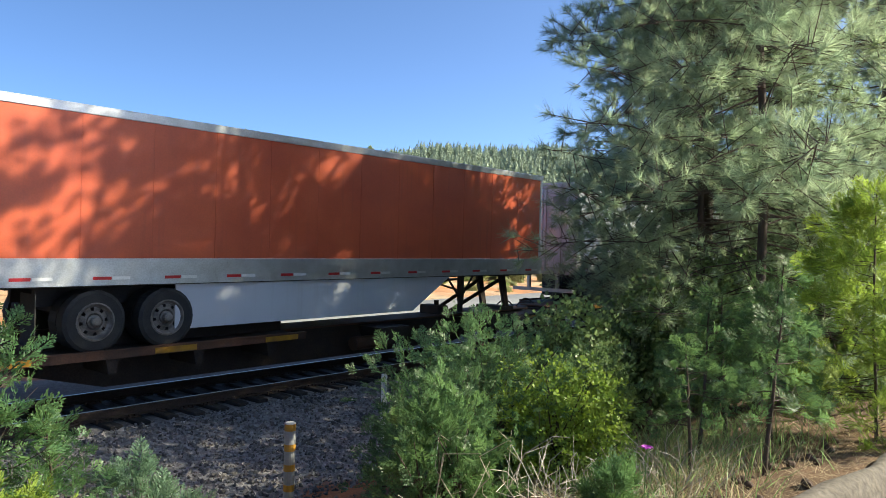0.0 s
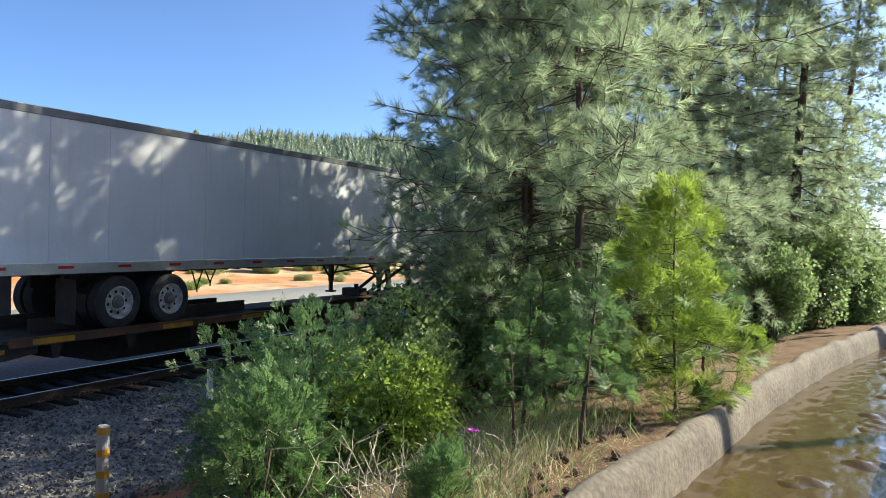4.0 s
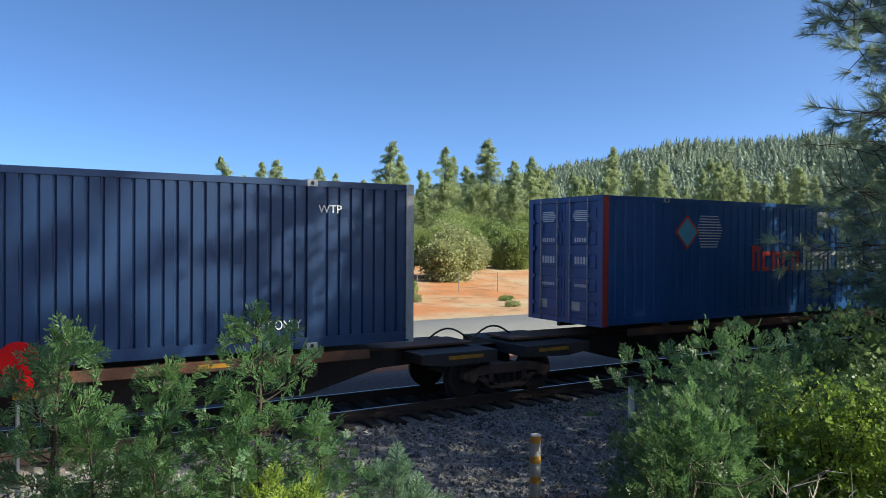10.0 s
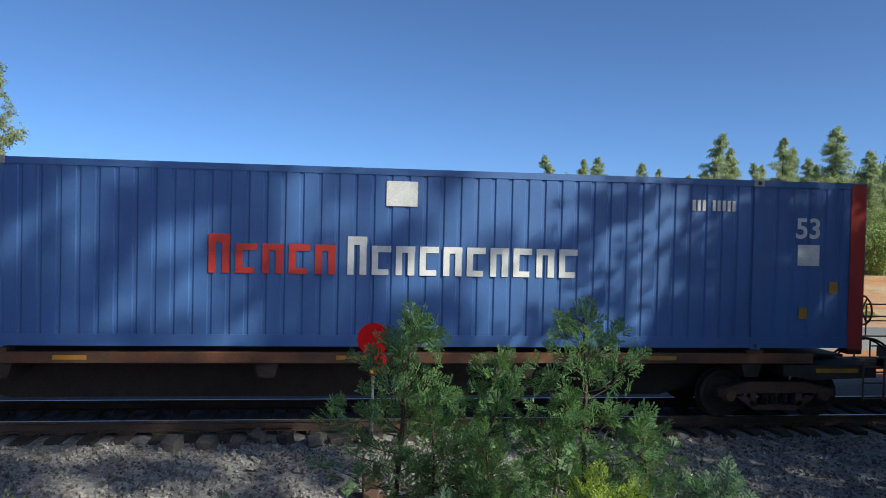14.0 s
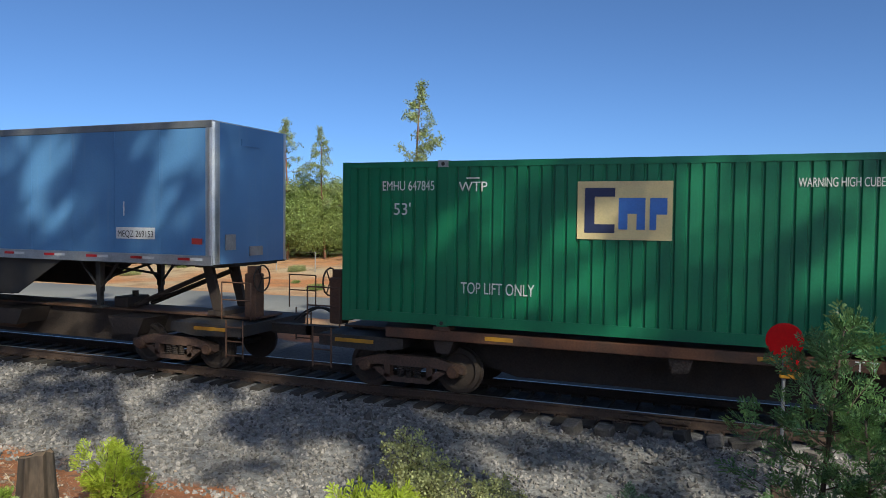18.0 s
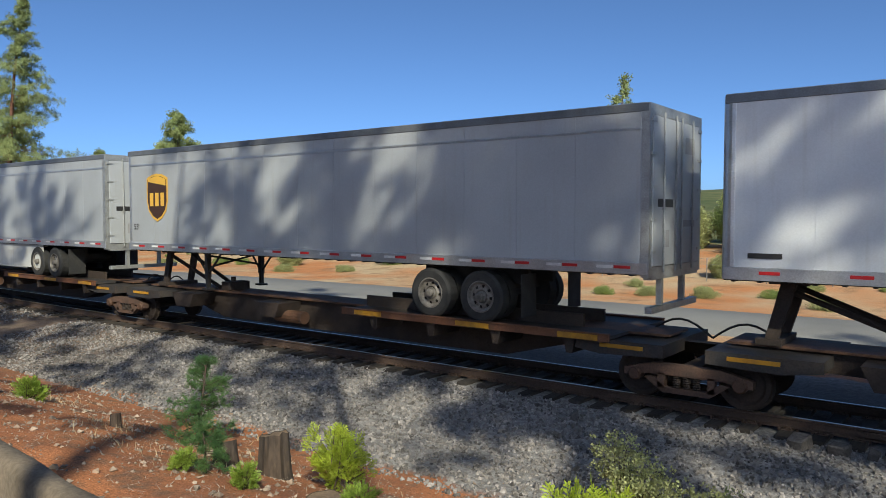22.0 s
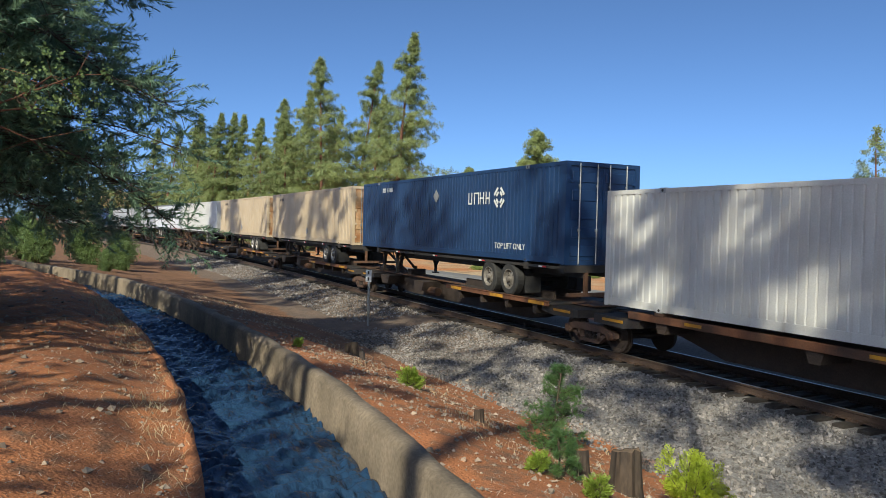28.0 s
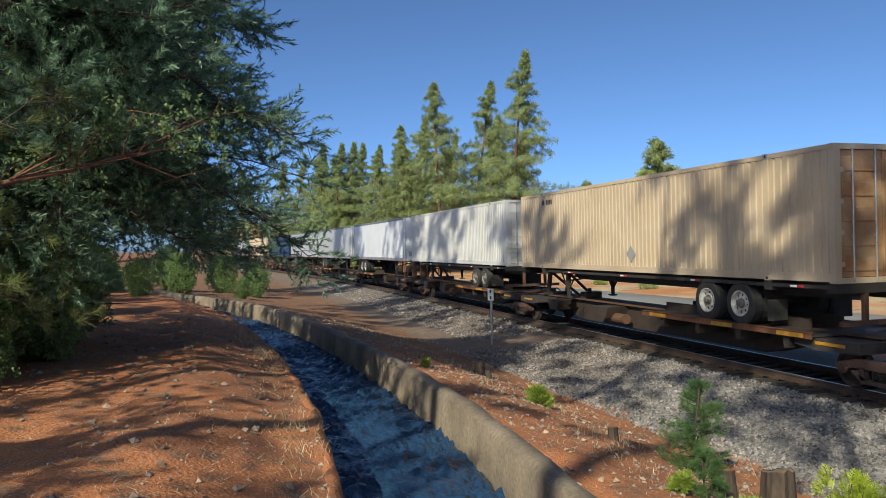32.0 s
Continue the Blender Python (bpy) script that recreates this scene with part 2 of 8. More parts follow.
M["needle_yellow"] = material("needle_yellow", (0.26, 0.30, 0.10), (0.16, 0.21, 0.08), 0.9, 0.9, 0.4, fine=0.2, bump_scale=3, island=0.35, thin=0.55)
M["needle_blue"] = material("needle_blue", (0.19, 0.29, 0.18), (0.13, 0.22, 0.15), 1.2, 0.8, 0.4, fine=0.2, bump_scale=3, island=0.35, thin=0.5)
M["needle_fresh"] = material("needle_fresh", (0.15, 0.25, 0.085), (0.085, 0.165, 0.075), 3.0, 0.9, 0.4, fine=0.2, bump_scale=6, island=0.35, thin=0.6)
M["needle_sapling"] = material("needle_sapling", (0.17, 0.29, 0.1), (0.085, 0.18, 0.085), 3.0, 0.9, 0.4, fine=0.25, bump_scale=6, island=0.35, thin=0.55)
# paler copy of the needles: sun on the canal pines put into the colour
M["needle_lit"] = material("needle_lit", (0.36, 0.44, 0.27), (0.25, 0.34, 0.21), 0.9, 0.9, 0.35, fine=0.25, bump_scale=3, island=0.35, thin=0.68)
M["sprout"] = material("sprout", (0.46, 0.54, 0.07), (0.34, 0.45, 0.05), 2.0, 0.9, 0.5, fine=0.2, bump_scale=5, island=0.3, thin=0.55)
M["fresh_leaf"] = material("fresh_leaf", (0.32, 0.42, 0.07), (0.19, 0.29, 0.055), 1.5, 0.9, 0.5, fine=0.2, bump_scale=5, island=0.35, thin=0.5)
M["leaf"] = material("leaf", (0.24, 0.33, 0.13), (0.16, 0.24, 0.1), 1.2, 0.9, 0.45, fine=0.2, bump_scale=4, island=0.35, thin=0.55)
M["olive_leaf"] = material("olive_leaf", (0.40, 0.42, 0.20), (0.29, 0.32, 0.14), 0.8, 0.9, 0.6, fine=0.2, bump_scale=4, island=0.35, thin=0.45)
M["oak_leaf"] = material("oak_leaf", (0.302, 0.368, 0.119), (0.202, 0.280, 0.093), 0.25, 0.9, 0.6, fine=0.2, bump_scale=2, island=0.4, thin=0.45)
M["dry_grass"] = material("dry_grass", (0.55, 0.45, 0.29), (0.36, 0.28, 0.17), 2, 0.8, 0.8, fine=0.2, island=0.4, thin=0.3)
M["dry_twig"] = material("dry_twig", (0.48, 0.42, 0.35), (0.28, 0.23, 0.18), 3, 0.8, 0.85, fine=0.2, island=0.3)
# greyed and lightened for distance: haze put into the needle colour
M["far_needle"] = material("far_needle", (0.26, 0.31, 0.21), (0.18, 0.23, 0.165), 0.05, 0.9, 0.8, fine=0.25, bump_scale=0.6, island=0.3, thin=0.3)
M["mid_needle"] = material("mid_needle", (0.28, 0.33, 0.125), (0.17, 0.22, 0.095), 0.15, 0.9, 0.7, fine=0.25, bump_scale=1.5, island=0.4, thin=0.35)
M["belt_needle"] = material("belt_needle", (0.44, 0.49, 0.25), (0.30, 0.37, 0.2), 0.15, 0.9, 0.8, fine=0.25, bump_scale=1.0, island=0.3, thin=0.5)
M["kerb_concrete"] = material("kerb_concrete", (0.155, 0.13, 0.105), (0.09, 0.075, 0.06), 1.6, 0.9, 0.9, 0, 0.8, 14, 0.3, streak=(0.09, 0.075, 0.06), streak_amount=0.5)
M["marker_grey"] = material("marker_grey", (0.30, 0.30, 0.31), (0.24, 0.24, 0.24), 6, 0.6, 0.6, fine=0.1)
M["flag_red"] = material("flag_red", (0.9, 0.008, 0.015), (0.75, 0.008, 0.015), 8, 0.5, 0.35, fine=0.05, thin=0.5)
M["petal"] = material("petal", (0.42, 0.05, 0.45), (0.3, 0.04, 0.35), 8, 0.5, 0.5, fine=0.1, thin=0.3)
M["building_white"] = material("building_white", (0.62, 0.56, 0.46), (0.5, 0.45, 0.37), 0.6, 0.7, 0.7, fine=0.1)
M["window_dark"] = material("window_dark", (0.03, 0.035, 0.04), (0.05, 0.05, 0.05), 2, 0.5, 0.1, fine=0.05)
M["chain_wire"] = material("chain_wire", (0.35, 0.35, 0.34), (0.25, 0.25, 0.25), 5, 0.6, 0.45, 0.7)
M["pebble"] = material("pebble", (0.30, 0.24, 0.19), (0.2, 0.13, 0.09), 3, 0.8, 0.9, 0, 0.3, 30, 0.2, island=0.4)
M["cone_brown"] = material("cone_brown", (0.10, 0.06, 0.04), (0.06, 0.04, 0.03), 9, 0.7, 0.85, 0, 0.5, 40, 0.3)


# ---- mesh helpers ----
def box(bm, x0, x1, y0, y1, z0, z1, bevel=0.0):
    before = len(bm.verts)
    vs = [bm.verts.new((x, y, z)) for x in (x0, x1) for y in (y0, y1) for z in (z0, z1)]
    fs = [bm.faces.new([vs[i] for i in q]) for q in ((0, 1, 3, 2), (4, 6, 7, 5), (0, 4, 5, 1), (2, 3, 7, 6), (0, 2, 6, 4), (1, 5, 7, 3))]
    if bevel:
        es = list({e for f in fs for e in f.edges})
        bmesh.ops.bevel(bm, geom=es, offset=bevel, segments=1, affect="EDGES")
    return bm


def tube(bm, p0, p1, r0, r1=None, seg=8, caps=True):
    r1 = r0 if r1 is None else r1
    p0, p1 = Vector(p0), Vector(p1)
    d = (p1 - p0).normalized()
    a = d.orthogonal().normalized()
    b = d.cross(a)
    rings = []
    for p, r in ((p0, r0), (p1, r1)):
        rings.append([bm.verts.new(p + (a * math.cos(i * math.tau / seg) + b * math.sin(i * math.tau / seg)) * r) for i in range(seg)])
    for i in range(seg):
        j = (i + 1) % seg
        bm.faces.new((rings[0][i], rings[0][j], rings[1][j], rings[1][i]))
    if caps:
        bm.faces.new(rings[0][::-1])
        bm.faces.new(rings[1])
    return bm


def pipe(bm, pts, radii, seg=6):
    """One bent pipe through pts, its rings joined."""
    pts = [Vector(p) for p in pts]
    rings = []
    for k, p in enumerate(pts):
        d = (pts[min(k + 1, len(pts) - 1)] - pts[max(k - 1, 0)]).normalized()
        u = d.orthogonal().normalized() if k == 0 else (u - d * u.dot(d)).normalized()
        w = d.cross(u)
        r = radii[k] if isinstance(radii, (list, tuple)) else radii
        rings.append([bm.verts.new(p + (u * math.cos(i * math.tau / seg) + w * math.sin(i * math.tau / seg)) * r) for i in range(seg)])
    for a, b in zip(rings, rings[1:]):
        for i in range(seg):
            j = (i + 1) % seg
            bm.faces.new((a[i], a[j], b[j], b[i]))
    bm.faces.new(rings[0][::-1])
    bm.faces.new(rings[-1])
    return bm


def turned(bm, profile, centre=(0, 0, 0), axis="y", seg=20, caps=True):
    """A turned body: profile of (along, radius) round an axis through centre."""
    c = Vector(centre)
    rings = []
    for a, r in profile:
        ring = []
        for i in range(seg):
            u, v = r * math.cos(i * math.tau / seg), r * math.sin(i * math.tau / seg)
            ring.append(bm.verts.new(c + Vector({"x": (a, u, v), "y": (u, a, v), "z": (u, v, a)}[axis])))
        rings.append(ring)
    for k in range(len(rings) - 1):
        for i in range(seg):
            j = (i + 1) % seg
            bm.faces.new((rings[k][i], rings[k][j], rings[k + 1][j], rings[k + 1][i]))
    if caps:
        bm.faces.new(rings[0][::-1])
        bm.faces.new(rings[-1])
    return bm


def prism(bm, outline, y0, y1):
    """A plate cut to an outline in the x-z plane, from y0 to y1."""
    a = [bm.verts.new((x, y0, z)) for x, z in outline]
    b = [bm.verts.new((x, y1, z)) for x, z in outline]
    bm.faces.new(a)
    bm.faces.new(b[::-1])
    n = len(outline)
    for i in range(n):
        bm.faces.new((a[i], b[i], b[(i + 1) % n], a[(i + 1) % n]))
    return bm


def mesh_of(bm, mat, smooth=False):
    bmesh.ops.recalc_face_normals(bm, faces=bm.faces)
    me = bpy.data.meshes.new("mesh")
    bm.to_mesh(me)
    bm.free()
    me.materials.append(M[mat])
    me.polygons.foreach_set("use_smooth", [smooth] * len(me.polygons))
    return me


def part(name, bm, mat, parent, label="", smooth=False):
    """Links a bmesh (or ready mesh) as one mesh object under parent."""
    me = bm if isinstance(bm, bpy.types.Mesh) else mesh_of(bm, mat, smooth)
    ob = new(name, me)
    ob.parent = parent
    if label:
        tagged(ob, label)
    return ob


def thing(name, label, category, group="", m=None, kind=""):
    ob = new(name)
    ob.empty_display_size = 0.2
    tagged(ob, label, category, group, kind)
    if m is not None:
        ob.matrix_basis = m
    return ob


def solid(name, bm, mat, label, category, group="", kind="", m=None, smooth=False):
    ob = new(name, bm if isinstance(bm, bpy.types.Mesh) else mesh_of(bm, mat, smooth))
    tagged(ob, label, category, group, kind)
    if m is not None:
        ob.matrix_basis = m
    return ob


def raw_mesh(verts, faces, mat, smooth=False):
    """A mesh from numpy arrays; faces are equal-sided."""
    me = bpy.data.meshes.new("mesh")
    verts = np.asarray(verts, dtype=np.float32)
    faces = np.asarray(faces, dtype=np.int32)
    k = faces.shape[1]
    me.vertices.add(len(verts))
    me.vertices.foreach_set("co", verts.ravel())
    me.loops.add(faces.size)
    me.loops.foreach_set("vertex_index", faces.ravel())
    me.polygons.add(len(faces))
    me.polygons.foreach_set("loop_start", np.arange(0, faces.size, k, dtype=np.int32))
    me.update(calc_edges=True)
    me.materials.append(M[mat])
    me.polygons.foreach_set("use_smooth", [smooth] * len(me.polygons))
    return me


def stack(pieces):
    """Joins (verts, faces) pairs into one pair."""
    vs, fs, n = [], [], 0
    for v, f in pieces:
        vs.append(v)
        fs.append(f + n)
        n += len(v)
    return np.concatenate(vs), np.concatenate(fs)


def strew(template, mats):
    """Copies a (verts, faces) template by an (n, 4, 4) array of poses."""
    v, f = template
    h = np.c_[v, np.ones(len(v))]
    allv = np.einsum("nij,kj->nki", mats, h)[:, :, :3].reshape(-1, 3)
    allf = (f[None] + (np.arange(len(mats)) * len(v))[:, None, None]).reshape(-1, f.shape[1])
    return allv, allf


def frames_along(pos, dirs, scale, rng, flat=0.0):
    """Poses whose z axis points along dirs, with random spin."""
    d = dirs / np.linalg.norm(dirs, axis=1, keepdims=True)
    ref = np.where(np.abs(d[:, 2:3]) < 0.9, np.array([[0, 0, 1.0]]), np.array([[1.0, 0, 0]]))
    a = np.cross(ref, d)
    a /= np.linalg.norm(a, axis=1, keepdims=True)
    b = np.cross(d, a)
    s = rng.uniform(0, math.tau, len(d))[:, None]
    if flat:
        s = rng.normal(0, flat, len(d))[:, None]
    a2, b2 = a * np.cos(s) + b * np.sin(s), b * np.cos(s) - a * np.sin(s)
    m = np.zeros((len(d), 4, 4))
    sc = np.broadcast_to(np.asarray(scale, dtype=float), (len(d),))[:, None]
    m[:, :3, 0], m[:, :3, 1], m[:, :3, 2], m[:, :3, 3], m[:, 3, 3] = a2 * sc, b2 * sc, d * sc, pos, 1
    return m


def words(text, size, mat, parent, x, y, z, facing=-1, name="lettering", bold=0.0, label="", spacing=1.0, width=None):
    """Built-in-font lettering lying on a side panel that faces y = facing."""
    c = bpy.data.curves.new("lettering", "FONT")
    c.body, c.size, c.extrude, c.align_x, c.offset, c.space_character = text, size, 0.002, "CENTER", bold, spacing
    tmp = bpy.data.objects.new("lettering", c)
    me = bpy.data.meshes.new_from_object(tmp)
    bpy.data.objects.remove(tmp)
    bpy.data.curves.remove(c)
    if width:
        xs = [v.co.x for v in me.vertices]
        k = width / (max(xs) - min(xs))
        for v in me.vertices:
            v.co.x *= k
    me.materials.clear()
    me.materials.append(M[mat])
    ob = part(name, me, mat, parent, label)
    ob.matrix_basis = pose(x, y, z, 90, 0, 0 if facing < 0 else 180)
    return ob


def bars(parent, x, y, z, w, h, n, mat, name="lettering", facing=-1):
    """Unreadable writing as plain upright bars."""
    bm = bmesh.new()
    step = w / n
    for i in range(n):
        if n > 5 and i == n // 2 - 1:
            continue
        x0 = x - w / 2 + i * step
        box(bm, x0, x0 + step * 0.62, min(y, y + 0.004 * facing), max(y, y + 0.004 * facing), z, z + h)
    return part(name, bm, mat, parent)


# ---- lie of the land ----
TRACK_Y = 13.33
SEED = np.random.default_rng(7)


def track_y(x):
    return TRACK_Y - np.where(np.asarray(x) < -40.0, (np.asarray(x) + 40.0) ** 2 / 1500.0, 0.0)


def track_pose(s, z=0.0):
    """The pose of a vehicle whose middle is s metres along the track."""
    y = float(track_y(s))
    turn = math.degrees(math.atan((float(track_y(s + 0.5)) - float(track_y(s - 0.5)))))
    return pose(s, y, z, 0, 0, turn)


WALL_X = np.array([-90, -60, -43, -36, -31, -24, -17, -12, -9, -6, 0, 5.6, 8.7, 14, 20, 30, 45, 80])
WALL_Y = np.array([-21, -9.5, -2.7, -0.2, 1.5, 2.6, 3.14, 3.29, 3.22, 2.95, 2.35, 1.63, 1.15, 0.5, -0.75, -3.5, -8, -20])


def wall_y(x):
    """The outer edge of the canal's far wall, smoothed."""
    x = np.asarray(x, dtype=float)
    return sum(np.interp(x + d, WALL_X, WALL_Y) for d in (-2, -1, 0, 1, 2)) / 5.0


WATER_Z, WALL_Z, CHANNEL = 0.42, 1.0, 2.15


def ease(s):
    s = np.clip(s, 0, 1)
    return s * s * (3 - 2 * s)


def wave(x, y, k, seed=0.0):
    """Cheap smooth unevenness."""
    return (np.sin(x * k + seed) * np.cos(y * k * 1.3 - seed * 2) + 0.6 * np.sin((x + y) * k * 1.9 + seed * 3) + 0.4 * np.cos((x - 1.7 * y) * k * 3.1 + seed)) / 2.0


def ground_z(x, y):
    x, y = np.asarray(x, dtype=float), np.asarray(y, dtype=float)
    u = track_y(x) - y
    yw = wall_y(x)
    bed = np.full_like(u, -0.24)
    # near side: ballast shoulder, gravel flat, dirt rising to the wall
    edge = track_y(x) - 5.6
    s = (edge - y) / np.maximum(edge - yw, 1.0)
    near = np.where(u < 5.6, -0.24 - 0.16 * ease((u - 1.9) / 2.2), -0.40 + 1.22 * ease(s * 0.9 + 0.05 * np.sign(s)) + 0.05 * wave(x, y, 1.3) * ease(s * 4))
    # far side: shoulder, road verge, bank, plain
    f = -u
    far = -0.24 - 0.3 * ease((f - 1.9) / 1.5) + 0.05 * ease((f - 6) / 3) + 1.3 * ease((y - 34.0) / 22.0) + 0.06 * wave(x, y, 0.7) * ease((f - 17) / 6)
    far = far + 2.0 * ease((y - 60) / 120)
    z = np.where(u < 0, np.where(f < 1.9, bed, far), np.where(u < 1.9, bed, near))
    # canal
    d = yw - y
    z = np.where(d > 0.1 - 0.42 * ease((x - 4.5) / 1.5), -0.35, z)
    bank = d - CHANNEL
    nb = 1.05 + 0.42 * ease(bank / 1.6) + 0.25 * ease((bank - 2.0) / 5.0) + 0.05 * wave(x, y, 1.1, 2.0) + 0.02 * wave(x, y, 4.2, 1.0)
    z = np.where(bank > 0.0, nb, z)
    # distant hills
    r = np.hypot(x, y)
    az = np.degrees(np.arctan2(x, y))
    hill = 62.0 * np.exp(-((az - 56) / 26.0) ** 2) * ease((r - 170) / 420) + 9 * wave(x, y, 0.012, 1.0) * ease((r - 250) / 300) * np.exp(-((az - 50) / 30.0) ** 2)
    ridge = 52.0 * ease((r - 700) / 500) * (0.85 + 0.15 * wave(x, y, 0.004, 4.0))
    return z + np.where(y > 30, np.maximum(hill, ridge), 0.0)


def gz(x, y):
    return float(ground_z(x, y))


# ---- ground, one sheet ----
def ground_material():
    m = bpy.data.materials.new("ground_mix")
    m.use_nodes = True
    n, l = m.node_tree.nodes, m.node_tree.links
    p = n["Principled BSDF"]
    geo = n.new("ShaderNodeNewGeometry")

    def noisy(scale, detail=6):
        t = n.new("ShaderNodeTexNoise")
        t.inputs["Scale"].default_value, t.inputs["Detail"].default_value = scale, detail
        l.new(geo.outputs["Position"], t.inputs["Vector"])
        return t.outputs["Fac"]

    def ramp(src, a, b, lo=0.0, hi=1.0):
        r = n.new("ShaderNodeMapRange")
        for i, v in enumerate((a, b, lo, hi)):
            r.inputs[i + 1].default_value = v
        l.new(src, r.inputs[0])
        return r.outputs[0]

    def blend(fac, a, b):
        x = n.new("ShaderNodeMix")
        x.data_type = "RGBA"
        l.new(fac, x.inputs[0])
        for i, c in ((6, a), (7, b)):
            if isinstance(c, tuple):
                x.inputs[i].default_value = rgb(c)
            else:
                l.new(c, x.inputs[i])
        return x.outputs[2]

    zone = n.new("ShaderNodeAttribute")
    zone.attribute_name = "zone"
    sep = n.new("ShaderNodeSeparateColor")
    l.new(zone.outputs["Color"], sep.inputs[0])
    edge = noisy(0.9)

    def mask(ch):
        add = n.new("ShaderNodeMath")
        add.operation = "ADD"
        l.new(sep.outputs[ch], add.inputs[0])
        l.new(ramp(edge, 0.3, 0.7, -0.28, 0.28), add.inputs[1])
        return ramp(add.outputs[0], 0.4, 0.6)

    dirt = blend(ramp(noisy(0.7), 0.35, 0.65), (0.47, 0.19, 0.085), (0.30, 0.125, 0.065))
    dirt = blend(ramp(noisy(3.5), 0.5, 0.72), dirt, (0.17, 0.11, 0.075))
    pine = blend(ramp(noisy(2.2), 0.35, 0.7), (0.20, 0.125, 0.08), (0.11, 0.075, 0.05))
    grey = blend(ramp(noisy(9.0), 0.3, 0.7), (0.14, 0.132, 0.13), (0.33, 0.315, 0.305))
    sand = blend(ramp(noisy(0.16), 0.4, 0.6), (0.46, 0.2, 0.085), (0.46, 0.34, 0.215))
    sand = blend(ramp(noisy(0.9), 0.52, 0.75), sand, (0.25, 0.15, 0.085))
    wood = blend(ramp(noisy(0.03), 0.35, 0.65), (0.06, 0.085, 0.035), (0.14, 0.14, 0.06))
    col = blend(mask(0), dirt, grey)
    col = blend(mask(1), col, sand)
    col = blend(mask(2), col, wood)
    duff = n.new("ShaderNodeAttribute")
    duff.attribute_name = "duff"
    col = blend(ramp(duff.outputs["Fac"], 0.3, 0.9), col, pine)
    # darkens oily ballast between the rails; beyond them the train's shade is painted
    oil_shade = n.new("ShaderNodeAttribute")
    oil_shade.attribute_name = "oil_shade"
    col = blend(ramp(oil_shade.outputs["Fac"], 0.0, 1.0, 0.0, 0.85), col, (0.045, 0.04, 0.038))
    fine = noisy(45.0, 4)
    hsv = n.new("ShaderNodeHueSaturation")
    l.new(ramp(fine, 0.3, 0.7, 0.65, 1.35), hsv.inputs["Value"])
    l.new(col, hsv.inputs["Color"])
    l.new(hsv.outputs[0], p.inputs["Base Color"])
    p.inputs["Roughness"].default_value = 0.95
    p.inputs["Specular IOR Level"].default_value = 0.2
    b = n.new("ShaderNodeBump")
    b.inputs["Strength"].default_value, b.inputs["Distance"].default_value = 0.7, 0.03
    l.new(noisy(28.0, 6), b.inputs["Height"])
    l.new(b.outputs[0], p.inputs["Normal"])
    return m


M["ground_mix"] = ground_material()


def build_ground():
    xs = np.unique(np.r_[np.linspace(-2200, -130, 24), np.linspace(-130, -45, 60), np.linspace(-45, 32, 330), np.linspace(32, 130, 60), np.linspace(130, 2200, 36)])
    yw, yt = wall_y(np.clip(xs, -90, 80)), track_y(np.clip(xs, -130, 999))
    rows = []
    for o in np.r_[-600, -200, -80, -40, -25, np.linspace(-16, -4, 16), np.linspace(-3.6, -0.1, 26), -0.002]:
        rows.append(yw - CHANNEL + o)
    for o in (0.02, 1.2, CHANNEL - 0.12):
        rows.append(yw - CHANNEL + o)
    for s in np.linspace(0, 1, 44):
        rows.append((yw - 0.09 + 0.42 * ease((xs - 4.5) / 1.5)) * (1 - s) + (yt - 5.5) * s)
    for o in np.r_[np.linspace(-5.3, 2.6, 34), np.linspace(3.0, 12, 16), np.linspace(13, 60, 40), np.linspace(65, 160, 26), np.linspace(175, 800, 40), np.linspace(850, 3000, 14)]:
        rows.append(yt + o)
    ys = np.array(rows)
    X = np.broadcast_to(xs, ys.shape)
    Z = ground_z(X, ys)
    nr, nc = ys.shape
    v = np.stack([X, ys, Z], -1).reshape(-1, 3)
    i = np.arange(nr - 1)[:, None] * nc + np.arange(nc - 1)[None]
    f = np.stack([i, i + 1, i + nc + 1, i + nc], -1).reshape(-1, 4)
    me = raw_mesh(v, f, "ground_mix", True)
    x, y = v[:, 0], v[:, 1]
    u = track_y(np.clip(x, -130, 999)) - y
    d = wall_y(np.clip(x, -90, 80)) - y
    gravel = ease((6.4 + 0.6 * ease((-14 - x) / 10) - np.abs(u + 0.3 * wave(x, y, 0.8))) / 1.8)
    sand = ease((-u - 7.0) / 2.0)
    wood = ease((y - 52) / 22)
    col = me.color_attributes.new("zone", "FLOAT_COLOR", "POINT")
    col.data.foreach_set("color", np.stack([gravel, sand, wood, np.ones_like(x)], -1).ravel())
    duff = np.where(u > 0, ease((x - 2.5) / 3.0) * ease((u - 5.5) / 1.5) * np.where(d > 1, 0, 1), 0.0)
    duff = np.maximum(duff, np.where((u > 0) & (d < 1), 0.75 * ease((-13 - x) / 8), 0.0))
    duff = np.maximum(duff, np.where(d > CHANNEL, 0.55 + 0.3 * wave(x, y, 1.1, 6.0), 0.0) * ease((-24 - x) / 14))
    # oily between the rails, then painted train shade fading out 7 m behind
    o = me.attributes.new("oil_shade", "FLOAT", "POINT")
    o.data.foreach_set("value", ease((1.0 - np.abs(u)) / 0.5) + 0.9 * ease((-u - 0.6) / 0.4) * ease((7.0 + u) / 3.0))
    a = me.attributes.new("duff", "FLOAT", "POINT")
    a.data.foreach_set("value", duff)
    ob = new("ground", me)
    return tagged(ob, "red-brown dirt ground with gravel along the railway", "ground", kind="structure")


build_ground()


